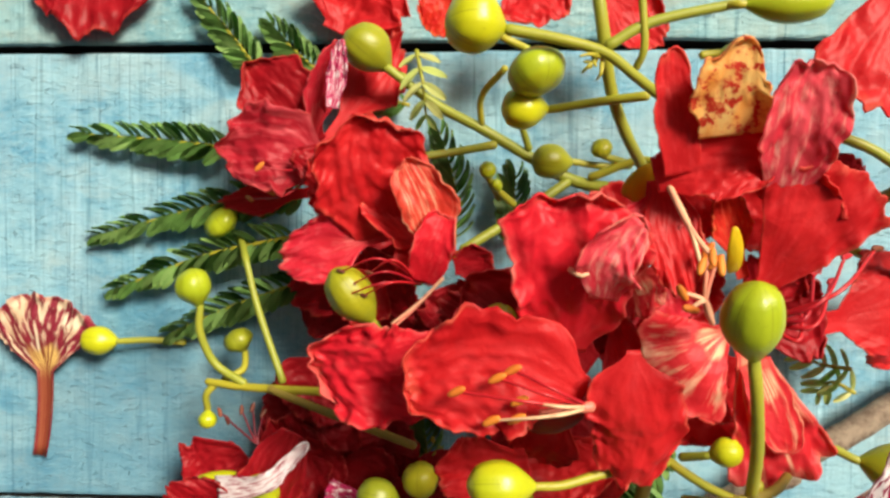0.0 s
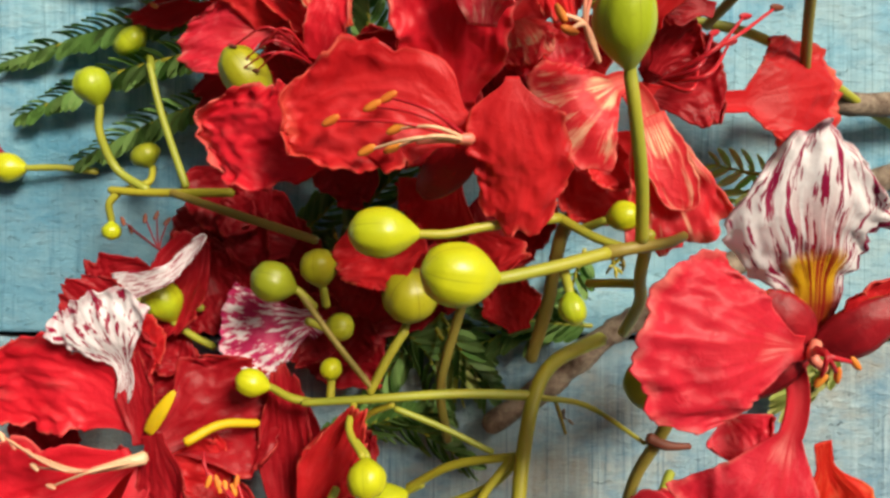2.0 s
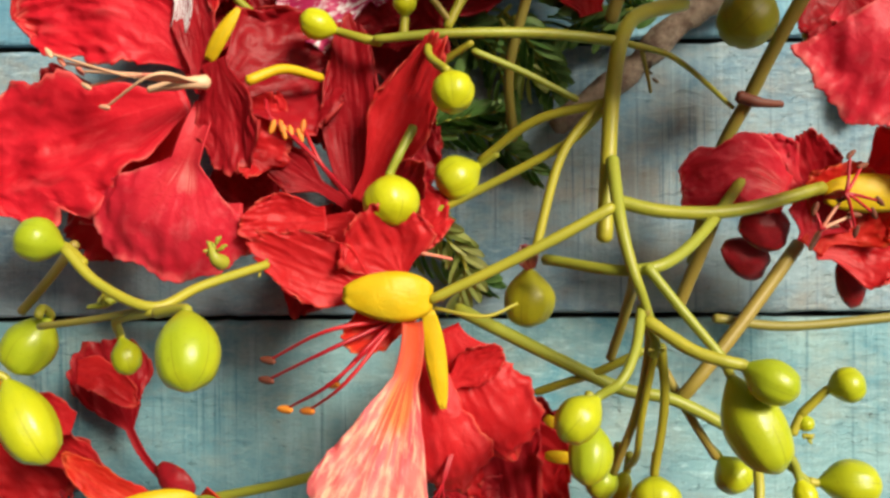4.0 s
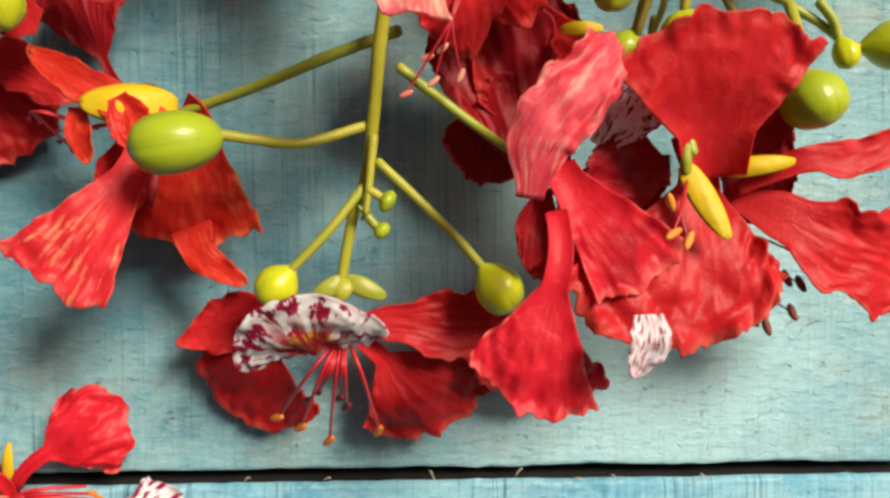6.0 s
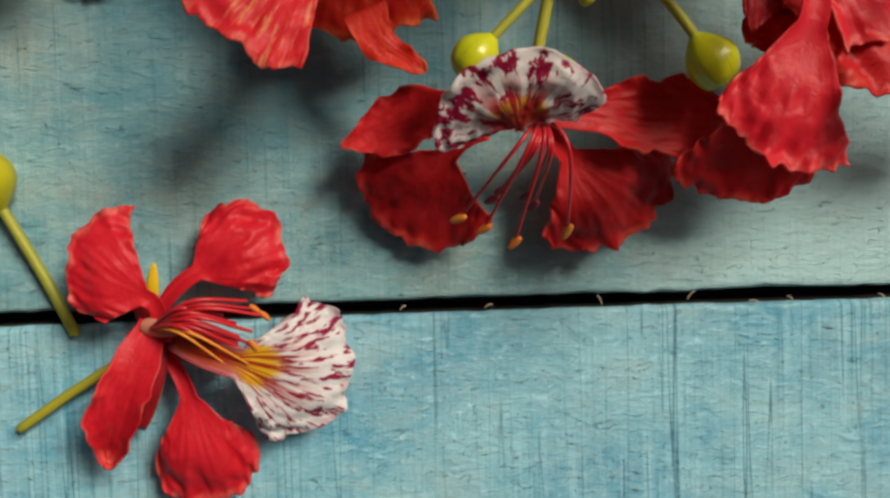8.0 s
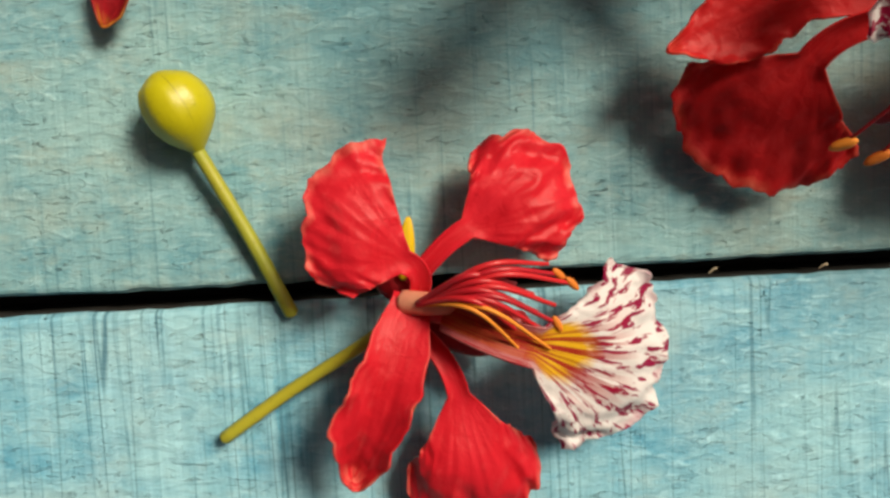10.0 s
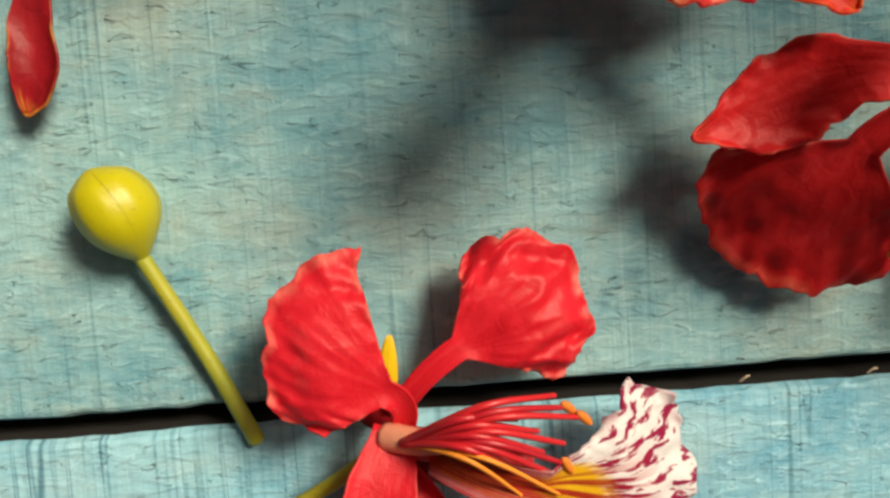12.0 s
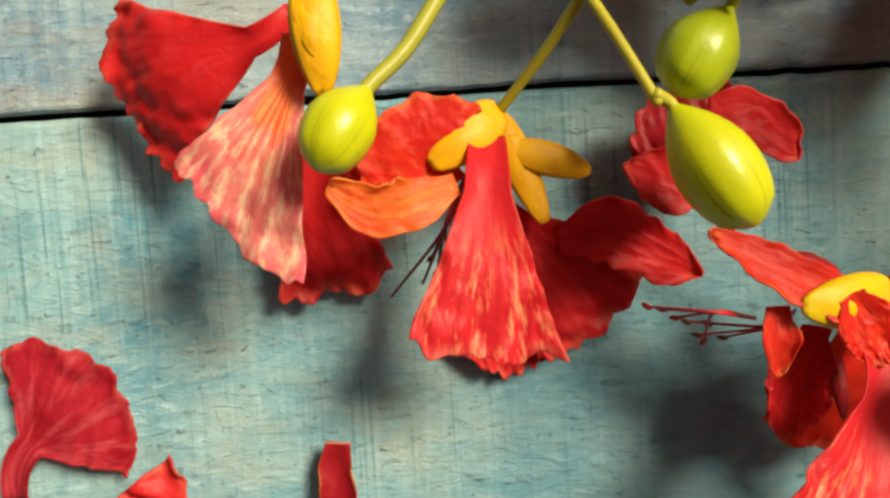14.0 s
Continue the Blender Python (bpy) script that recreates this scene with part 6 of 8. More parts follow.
ob = thing('poinciana_flower', (0.1557, -0.0616, 0.0080), 'scarlet poinciana flower with long red stamens', 'flower', 'poinciana flowers')
fan_petal('petal', ob, (0.1410, -0.0630, 0.0560), (0.1690, -0.0630, 0.0420), (0.1970, -0.0590, 0.0280), 96, RED, claw_width=0.0042, blunt=0.42, cup=-0.06, frill=0.12, seed=127)
fan_petal('petal', ob, (0.1370, -0.0630, 0.0660), (0.1330, -0.0640, 0.0680), (0.1180, -0.0740, 0.0700), 104, STREAKED, claw_width=0.0041, blunt=0.1, frill=0.16, crease=1.4, seed=128)
fan_petal('petal', ob, (0.1380, -0.0630, 0.0600), (0.1410, -0.0690, 0.0620), (0.1500, -0.0980, 0.0600), 46, STREAKED, claw_width=0.0048, blunt=0.06, frill=0.14, crease=1.2, arch=0.05, seed=129)
blade('petal', ob, [(0.1410, -0.0700, 0.0660), (0.1450, -0.0800, 0.0660), (0.1490, -0.0910, 0.0640)], (0.0072, 0.0096, 0.0084), STREAKED, tip=0.17, claw=0.1, seed=130)
petal('petal', ob, (0.1377, -0.0762, 0.0550), (0.1294, -0.0824, 0.0600), 0.0156, RED, claw=0.15, seed=131)
petal('petal', ob, (0.1314, -0.0584, 0.0640), (0.1164, -0.0560, 0.0660), 0.0175, RED, claw=0.15, seed=132)
petal('petal', ob, (0.1432, -0.0595, 0.0600), (0.1505, -0.0488, 0.0660), 0.0139, CRIMSON, claw=0.15, roll=30, seed=133)
stamen(ob, [(0.1445, -0.0614, 0.0600), (0.1575, -0.0545, 0.0680), (0.1706, -0.0448, 0.0580)], r=0.0008, anther=ANTHER_DARK, size=0.004)
stamen(ob, [(0.1445, -0.0614, 0.0600), (0.1510, -0.0599, 0.0680), (0.1568, -0.0504, 0.0580)], r=0.0008, anther=FILAMENT, size=0.004)
stamen(ob, [(0.1445, -0.0614, 0.0600), (0.1528, -0.0617, 0.0680), (0.1606, -0.0524, 0.0580)], r=0.0008, anther=FILAMENT, size=0.004)
stamen(ob, [(0.1445, -0.0614, 0.0600), (0.1496, -0.0648, 0.0680), (0.1537, -0.0555, 0.0580)], r=0.0008, anther=FILAMENT, size=0.004)
stamen(ob, [(0.1445, -0.0614, 0.0600), (0.1543, -0.0563, 0.0680), (0.1637, -0.0467, 0.0580)], r=0.0008, anther=FILAMENT, size=0.004)
stamen(ob, [(0.1288, -0.0603, 0.0760), (0.1252, -0.0552, 0.0840), (0.1201, -0.0532, 0.0860)], material=FILAMENT_PALE, anther=ANTHER, r=0.0009, size=0.0042)
stamen(ob, [(0.1288, -0.0603, 0.0760), (0.1252, -0.0552, 0.0840), (0.1250, -0.0450, 0.0860)], material=FILAMENT_PALE, anther=ANTHER, r=0.0009, size=0.0042)
stamen(ob, [(0.1288, -0.0603, 0.0760), (0.1252, -0.0552, 0.0840), (0.1266, -0.0472, 0.0860)], material=FILAMENT_PALE, anther=ANTHER, r=0.0009, size=0.0042)
stamen(ob, [(0.1288, -0.0603, 0.0760), (0.1252, -0.0552, 0.0840), (0.1217, -0.0565, 0.0860)], material=FILAMENT_PALE, anther=ANTHER, r=0.0009, size=0.0042)

ob = thing('poinciana_flower', (0.1927, 0.0158, 0.0200), 'scarlet poinciana flower beside upright buds', 'flower', 'poinciana flowers')
fan_petal('petal', ob, (0.1680, 0.0150, 0.0860), (0.1660, 0.0100, 0.0870), (0.1560, -0.0190, 0.0930), 62, RED, claw_width=0.0060, blunt=0.08, arch=0.05, seed=134)
petal('petal', ob, (0.1831, 0.0009, 0.0860), (0.1713, -0.0073, 0.0840), 0.0102, RED, claw=0.2, roll=30, seed=135)
petal('petal', ob, (0.1954, -0.0123, 0.0600), (0.1827, -0.0382, 0.0540), 0.0305, RED, claw=0.1, curl=12, seed=136)
petal('petal', ob, (0.1892, -0.0097, 0.0600), (0.2010, -0.0322, 0.0520), 0.0200, RED, claw=0.15, curl=15, seed=137)

ob = thing('poinciana_flower', (0.1211, 0.0260, 0.0100), 'red petals of a flower partly hidden by buds', 'flower', 'poinciana flowers')
petal('petal', ob, (0.0907, 0.0296, 0.0300), (0.1002, 0.0149, 0.0340), 0.0242, RED, claw=0.1, seed=138)
petal('petal', ob, (0.1118, 0.0263, 0.0300), (0.1277, 0.0092, 0.0260), 0.0170, RED, claw=0.15, seed=139)
petal('petal', ob, (0.0721, 0.0268, 0.0200), (0.0657, 0.0147, 0.0180), 0.0145, ORANGE, claw=0.1, seed=140)

# flower with the large white standard

ob = thing('poinciana_flower', (0.1954, -0.1392, 0.0150), 'poinciana flower with a large white and purple standard', 'flower', 'poinciana flowers')
blade('standard_petal', ob, [(0.1720, -0.1190, 0.0760), (0.1690, -0.1070, 0.0840), (0.1660, -0.0960, 0.0920), (0.1650, -0.0880, 0.0960), (0.1650, -0.0770, 0.0980)], (0.0031, 0.0108, 0.0240, 0.0318, 0.0252), WHITE, label='white standard petal streaked purple with a yellow heart', tip=0.17, cup=-0.08, claw=0.26, frill=0.18, seed=141)
fan_petal('petal', ob, (0.1670, -0.1170, 0.0840), (0.1630, -0.1170, 0.0880), (0.1330, -0.1150, 0.0960), 96, PINK, claw_width=0.0040, blunt=0.34, cup=-0.06, arch=0.08, crease=1.3, seed=142)
fan_petal('petal', ob, (0.1650, -0.1210, 0.0840), (0.1650, -0.1350, 0.0820), (0.1560, -0.1610, 0.0780), 82, PINK, claw_width=0.0037, blunt=0.14, cup=-0.08, arch=0.08, seed=143)
petal('petal', ob, (0.1543, -0.1288, 0.0700), (0.1615, -0.1426, 0.0720), 0.0153, PINK, claw=0.3, seed=144)
petal('petal', ob, (0.1730, -0.1197, 0.0780), (0.1877, -0.1044, 0.0840), 0.0170, RED, claw=0.2, roll=35, seed=145)
petal('petal', ob, (0.1807, -0.1417, 0.0600), (0.1895, -0.1711, 0.0520), 0.0206, ORANGE, claw=0.2, seed=146)
sepal(ob, (0.1674, -0.1169, 0.0840), (0.1587, -0.1067, 0.0860), 0.0087, SEPAL_RED, seed=147)
sepal(ob, (0.1674, -0.1169, 0.0840), (0.1527, -0.1270, 0.0840), 0.0076, SEPAL_RED, seed=148)
sepal(ob, (0.1717, -0.1185, 0.0800), (0.1856, -0.1083, 0.0840), 0.0090, SEPAL_RED, seed=149)
tube('column', ob, [(0.1691, -0.1168, 0.0840), (0.1671, -0.1188, 0.0880), (0.1692, -0.1209, 0.0880)], 0.00132, 0.00088, FILAMENT_PALE)
stamen(ob, [(0.1684, -0.1173, 0.0860), (0.1662, -0.1172, 0.0960), (0.1660, -0.1220, 0.0940)], r=0.0009)
stamen(ob, [(0.1684, -0.1173, 0.0860), (0.1662, -0.1172, 0.0960), (0.1690, -0.1209, 0.0940)], r=0.0009)
stamen(ob, [(0.1684, -0.1173, 0.0860), (0.1662, -0.1172, 0.0960), (0.1720, -0.1188, 0.0940)], r=0.0009)

# flower spreading at the left edge of the spray

ob = thing('poinciana_flower', (0.0053, -0.1556, 0.0050), 'red poinciana flower with pale stamens and white standard', 'flower', 'poinciana flowers')
blade('petal', ob, [(0.0220, -0.1430, 0.0500), (0.0120, -0.1340, 0.0530), (-0.0020, -0.1310, 0.0530), (-0.0170, -0.1320, 0.0500)], (0.0042, 0.0168, 0.0224, 0.0196), CORAL, tip=0.25, claw=0.1, crease=1.5, seed=150)
blade('petal', ob, [(0.0200, -0.1500, 0.0500), (0.0040, -0.1560, 0.0510), (-0.0110, -0.1610, 0.0500), (-0.0310, -0.1670, 0.0480)], (0.0056, 0.0180, 0.0301, 0.0339), CORAL, tip=0.25, claw=0.05, crease=1.4, seed=151)
fan_petal('petal', ob, (0.0250, -0.1510, 0.0520), (0.0210, -0.1640, 0.0550), (0.0130, -0.1890, 0.0520), 112, PINK, claw_width=0.0048, blunt=0.2, cup=-0.1, seed=152)
petal('petal', ob, (0.0276, -0.1425, 0.0560), (0.0328, -0.1676, 0.0580), 0.0154, CRIMSON, claw=0.1, curl=20, roll=20, seed=153)
petal('petal', ob, (0.0215, -0.1496, 0.0440), (0.0517, -0.1336, 0.0340), 0.0338, CRIMSON, claw=0.15, seed=154)
petal('petal', ob, (0.0229, -0.1524, 0.0440), (0.0404, -0.1595, 0.0360), 0.0210, RED, claw=0.15, seed=155)
petal('petal', ob, (0.0156, -0.1517, 0.0400), (-0.0127, -0.1838, 0.0340), 0.0284, RED, claw=0.15, seed=156)
fan_petal('standard_petal', ob, (0.0190, -0.1350, 0.0530), (0.0200, -0.1260, 0.0550), (0.0150, -0.1090, 0.0610), 86, WHITE_EDGE, claw_width=0.0031, blunt=0.1, frill=0.2, crease=2.0, label='curled white standard petal streaked purple', seed=157)
petal('petal', ob, (0.0167, -0.1329, 0.0440), (0.0151, -0.1162, 0.0500), 0.0176, CRIMSON, claw=0.05, seed=159)
petal('petal', ob, (0.0241, -0.1455, 0.0540), (0.0209, -0.1229, 0.0540), 0.0091, CRIMSON, claw=0.1, seed=160)
petal('petal', ob, (0.0187, -0.1232, 0.0400), (-0.0013, -0.1082, 0.0420), 0.0181, CRIMSON, claw=0.15, seed=161)
tube('column', ob, [(0.0264, -0.1475, 0.0580), (0.0217, -0.1483, 0.0610), (0.0157, -0.1497, 0.0620)], 0.00163, 0.00075, FILAMENT_PALE)
stamen(ob, [(0.0252, -0.1478, 0.0600), (0.0147, -0.1479, 0.0680), (-0.0025, -0.1438, 0.0620)], material=FILAMENT_PALE, anther=FILAMENT_PALE, r=0.0006, size=0.003)
stamen(ob, [(0.0252, -0.1478, 0.0600), (0.0172, -0.1478, 0.0680), (0.0027, -0.1489, 0.0620)], material=FILAMENT_PALE, anther=FILAMENT_PALE, r=0.0006, size=0.003)
stamen(ob, [(0.0252, -0.1478, 0.0600), (0.0134, -0.1479, 0.0680), (-0.0051, -0.1419, 0.0620)], material=FILAMENT_PALE, anther=FILAMENT_PALE, r=0.0006, size=0.003)
stamen(ob, [(0.0252, -0.1478, 0.0600), (0.0191, -0.1478, 0.0680), (0.0065, -0.1533, 0.0620)], material=FILAMENT_PALE, anther=FILAMENT_PALE, r=0.0006, size=0.003)
stamen(ob, [(0.0252, -0.1478, 0.0600), (0.0166, -0.1478, 0.0680), (0.0014, -0.1457, 0.0620)], material=FILAMENT_PALE, anther=FILAMENT_PALE, r=0.0006, size=0.003)
tube('pedicel', ob, [(0.0335, -0.1457, 0.0500), (0.0405, -0.1424, 0.0460), (0.0480, -0.1433, 0.0400)], 0.00123, 0.00109, SEPAL)
sepal(ob, (0.0263, -0.1425, 0.0560), (0.0337, -0.1319, 0.0580), 0.0031, SEPAL, seed=162)
stamen(ob, [(0.0363, -0.1493, 0.0460), (0.0376, -0.1531, 0.0480), (0.0383, -0.1558, 0.0480)], anther=ANTHER, size=0.0035)
stamen(ob, [(0.0363, -0.1493, 0.0460), (0.0376, -0.1531, 0.0480), (0.0410, -0.1571, 0.0480)], anther=ANTHER, size=0.0035)
stamen(ob, [(0.0363, -0.1493, 0.0460), (0.0376, -0.1531, 0.0480), (0.0445, -0.1578, 0.0480)], anther=ANTHER, size=0.0035)

# deep red flower with a purple-flecked petal

ob = thing('poinciana_flower', (0.0489, -0.1824, 0.0040), 'deep red poinciana flower with a purple-flecked petal', 'flower', 'poinciana flowers')
fan_petal('standard_petal', ob, (0.0620, -0.1220, 0.0260), (0.0570, -0.1190, 0.0280), (0.0380, -0.1240, 0.0360), 84, PURPLE, claw_width=0.0056, blunt=0.1, frill=0.16, label='pale purple-flecked standard petal', seed=163)
petal('petal', ob, (0.0552, -0.1759, 0.0340), (0.0538, -0.1289, 0.0400), 0.0142, CRIMSON, claw=0.1, curl=10, seed=164)
petal('petal', ob, (0.0572, -0.1728, 0.0400), (0.0758, -0.1383, 0.0520), 0.0149, RED, claw=0.15, ruffle=0.16, seed=165)
petal('petal', ob, (0.0549, -0.1739, 0.0360), (0.0301, -0.1581, 0.0360), 0.0114, CRIMSON, claw=0.3, seed=166)
petal('petal', ob, (0.0539, -0.1762, 0.0380), (0.0256, -0.1799, 0.0360), 0.0156, RED, claw=0.25, seed=167)
petal('petal', ob, (0.0567, -0.1762, 0.0380), (0.0451, -0.1921, 0.0380), 0.0240, RED, claw=0.15, seed=168)
petal('petal', ob, (0.0611, -0.1739, 0.0460), (0.0700, -0.1835, 0.0500), 0.0161, RED, claw=0.1, seed=169)
petal('petal', ob, (0.0628, -0.1770, 0.0400), (0.0717, -0.1642, 0.0520), 0.0095, CRIMSON, claw=0.1, seed=170)
petal('petal', ob, (0.0561, -0.1190, 0.0260), (0.0655, -0.1265, 0.0280), 0.0194, CRIMSON, claw=0.1, seed=171)
stamen(ob, [(0.0548, -0.1716, 0.0420), (0.0497, -0.1648, 0.0500), (0.0424, -0.1571, 0.0480)], r=0.0008, anther=ANTHER)
stamen(ob, [(0.0548, -0.1716, 0.0420), (0.0497, -0.1648, 0.0500), (0.0403, -0.1558, 0.0480)], r=0.0008, anther=ANTHER)
stamen(ob, [(0.0548, -0.1716, 0.0420), (0.0497, -0.1648, 0.0500), (0.0452, -0.1558, 0.0480)], r=0.0008, anther=ANTHER)

ob = thing('poinciana_flower', (0.0228, -0.1036, 0.0030), 'dark crimson flower lying under buds', 'flower', 'poinciana flowers')
petal('petal', ob, (0.0286, -0.1109, 0.0160), (0.0234, -0.0936, 0.0240), 0.0170, CRIMSON, claw=0.15, seed=172)
petal('petal', ob, (0.0302, -0.1093, 0.0160), (0.0420, -0.0846, 0.0240), 0.0231, CRIMSON, claw=0.15, seed=173)
petal('petal', ob, (0.0306, -0.0959, 0.0340), (0.0162, -0.1233, 0.0300), 0.0175, CRIMSON, claw=0.02, seed=174)
blade('standard_petal', ob, [(0.0120, -0.1090, 0.0420), (0.0250, -0.1060, 0.0440), (0.0360, -0.0960, 0.0430)], (0.0078, 0.0050, 0.0031), WHITE_EDGE, tip=0.2, frill=0.3, crease=2.0, claw=0.0, label='narrow edge of a white purple-streaked petal', bow=0.2, seed=175)
petal('petal', ob, (0.0302, -0.1109, 0.0160), (0.0201, -0.1053, 0.0280), 0.0168, CRIMSON, claw=0.1, seed=176)
stamen(ob, [(0.0256, -0.1052, 0.0260), (0.0201, -0.0997, 0.0320), (0.0080, -0.0917, 0.0280)], material=FILAMENT_DARK, anther=ANTHER_DARK, size=0.003)
stamen(ob, [(0.0256, -0.1052, 0.0260), (0.0201, -0.0997, 0.0320), (0.0102, -0.0939, 0.0280)], material=FILAMENT_DARK, anther=ANTHER_DARK, size=0.003)
stamen(ob, [(0.0256, -0.1052, 0.0260), (0.0201, -0.0997, 0.0320), (0.0141, -0.0910, 0.0280)], material=FILAMENT_DARK, anther=ANTHER_DARK, size=0.003)
stamen(ob, [(0.0256, -0.1052, 0.0260), (0.0201, -0.0997, 0.0320), (0.0172, -0.0902, 0.0280)], material=FILAMENT_DARK, anther=ANTHER_DARK, size=0.003)
stamen(ob, [(0.0256, -0.1052, 0.0260), (0.0201, -0.0997, 0.0320), (0.0202, -0.0918, 0.0280)], material=FILAMENT_DARK, anther=ANTHER_DARK, size=0.003)
ob = thing('fallen_petal', (0.0768, -0.0973, 0.0030), 'scarlet petal tucked under two buds', 'petal', '')
petal('petal', ob, (0.0919, -0.0961, 0.0560), (0.0703, -0.1031, 0.0500), 0.0183, RED, claw=0.1, seed=177)
petal('petal', ob, (0.0984, -0.0954, 0.0400), (0.1101, -0.1075, 0.0300), 0.0172, RED, claw=0.1, seed=178)
ob = thing('fallen_petal', (0.1116, -0.1108, 0.0030), 'scarlet petal tip under a leaf', 'petal', '')
petal('petal', ob, (0.1157, -0.1223, 0.0140), (0.1114, -0.1076, 0.0200), 0.0172, RED, claw=0.1, seed=179)

# flower at the right of the main stalk

ob = thing('poinciana_flower', (0.1739, -0.1839, 0.0060), 'red poinciana flower on a long curved stalk', 'flower', 'poinciana flowers')
blade('petal', ob, [(0.1560, -0.1710, 0.0420), (0.1450, -0.1670, 0.0430), (0.1310, -0.1710, 0.0400)], (0.0070, 0.0168, 0.0154), PINK, tip=0.22, claw=0.05, seed=180)
petal('petal', ob, (0.1608, -0.1716, 0.0400), (0.1467, -0.1596, 0.0420), 0.0152, PINK, claw=0.15, seed=181)
petal('petal', ob, (0.1663, -0.1753, 0.0360), (0.1601, -0.1575, 0.0420), 0.0140, CRIMSON, claw=0.15, seed=182)
sepal(ob, (0.1627, -0.1719, 0.0460), (0.1858, -0.1722, 0.0440), 0.0079, SEPAL, seed=183)
petal('petal', ob, (0.1675, -0.1757, 0.0400), (0.1927, -0.1844, 0.0380), 0.0238, ORANGE, claw=0.2, seed=184)
petal('petal', ob, (0.1687, -0.1707, 0.0440), (0.1887, -0.1622, 0.0460), 0.0204, RED, claw=0.2, seed=185)
sepal(ob, (0.1556, -0.1898, 0.0300), (0.1444, -0.1835, 0.0320), 0.0087, SEPAL_RED, seed=186)
sepal(ob, (0.1587, -0.1811, 0.0360), (0.1469, -0.1784, 0.0360), 0.0093, SEPAL_RED, seed=187)
sepal(ob, (0.1729, -0.1876, 0.0340), (0.1776, -0.1993, 0.0300), 0.0068, SEPAL_RED, seed=188)
petal('petal', ob, (0.1622, -0.1845, 0.0400), (0.1754, -0.1677, 0.0440), 0.0245, ORANGE, claw=0.15, seed=189)
petal('petal', ob, (0.1635, -0.1845, 0.0400), (0.1867, -0.1838, 0.0420), 0.0194, RED, claw=0.15, seed=190)
petal('petal', ob, (0.1609, -0.1832, 0.0400), (0.1654, -0.1713, 0.0440), 0.0142, PINK, claw=0.15, seed=191)
petal('petal', ob, (0.1566, -0.1750, 0.0380), (0.1429, -0.1701, 0.0400), 0.0065, RED, claw=0.1, seed=192)
stamen(ob, [(0.1604, -0.1845, 0.0440), (0.1591, -0.1804, 0.0520), (0.1639, -0.1733, 0.0520)], material=FILAMENT_PALE, r=0.0007, anther=ANTHER_DARK)
stamen(ob, [(0.1604, -0.1845, 0.0440), (0.1591, -0.1804, 0.0520), (0.1663, -0.1769, 0.0520)], material=FILAMENT_PALE, r=0.0007, anther=ANTHER_DARK)
stamen(ob, [(0.1604, -0.1845, 0.0440), (0.1591, -0.1804, 0.0520), (0.1615, -0.1792, 0.0520)], material=FILAMENT, r=0.0007, anther=ANTHER_DARK)
stamen(ob, [(0.1604, -0.1845, 0.0440), (0.1591, -0.1804, 0.0520), (0.1579, -0.1756, 0.0520)], material=FILAMENT, r=0.0007, anther=ANTHER_DARK)
stamen(ob, [(0.1627, -0.1729, 0.0460), (0.1635, -0.1723, 0.0540), (0.1681, -0.1663, 0.0520)], r=0.0007, anther=ANTHER_DARK, size=0.003)
stamen(ob, [(0.1627, -0.1729, 0.0460), (0.1635, -0.1723, 0.0540), (0.1656, -0.1638, 0.0520)], r=0.0007, anther=ANTHER_DARK, size=0.003)
stamen(ob, [(0.1627, -0.1729, 0.0460), (0.1635, -0.1723, 0.0540), (0.1706, -0.1766, 0.0520)], r=0.0007, anther=ANTHER_DARK, size=0.003)
stamen(ob, [(0.1627, -0.1729, 0.0460), (0.1635, -0.1723, 0.0540), (0.1668, -0.1805, 0.0520)], r=0.0007, anther=ANTHER_DARK, size=0.003)
stamen(ob, [(0.1627, -0.1729, 0.0460), (0.1635, -0.1723, 0.0540), (0.1719, -0.1740, 0.0520)], r=0.0007, anther=ANTHER_DARK, size=0.003)

# flower with hanging faded petal

ob = thing('poinciana_flower', (0.0722, -0.1873, 0.0080), 'poinciana flower with a faded pink hanging petal', 'flower', 'poinciana flowers')
sepal(ob, (0.0745, -0.1938, 0.0600), (0.0557, -0.1928, 0.0620), 0.0096, SEPAL, curl=24, seed=193)
sepal(ob, (0.0735, -0.1964, 0.0600), (0.0764, -0.2178, 0.0580), 0.0042, SEPAL, curl=-20, seed=194)
fan_petal('standard_petal', ob, (0.0700, -0.1990, 0.0600), (0.0690, -0.2100, 0.0680), (0.0600, -0.2370, 0.0840), 46, FADED_CREAM, claw_width=0.0040, blunt=0.0, skew=-0.16, arch=0.05, seed=195)
blade('petal', ob, [(0.0720, -0.2060, 0.0500), (0.0750, -0.2190, 0.0540), (0.0780, -0.2310, 0.0530), (0.0800, -0.2400, 0.0460)], (0.0060, 0.0110, 0.0182, 0.0109), RED, tip=0.2, claw=0.05, cup=-0.08, frill=0.1, crease=0.7, bow=0.2, seed=196)
blade('petal', ob, [(0.0770, -0.2020, 0.0440), (0.0830, -0.2150, 0.0480), (0.0890, -0.2250, 0.0480), (0.0930, -0.2330, 0.0430)], (0.0060, 0.0196, 0.0231, 0.0132), RED, tip=0.2, claw=0.05, cup=-0.08, frill=0.12, crease=0.7, bow=0.2, seed=197)
petal('petal', ob, (0.0701, -0.1975, 0.0560), (0.0361, -0.1806, 0.0580), 0.0153, RED, claw=0.2, curl=10, seed=198)
petal('petal', ob, (0.0700, -0.1960, 0.0540), (0.0613, -0.1740, 0.0600), 0.0211, RED, claw=0.25, seed=199)
petal('petal', ob, (0.0511, -0.1768, 0.0540), (0.0326, -0.1783, 0.0560), 0.0131, RED, claw=0.1, seed=200)
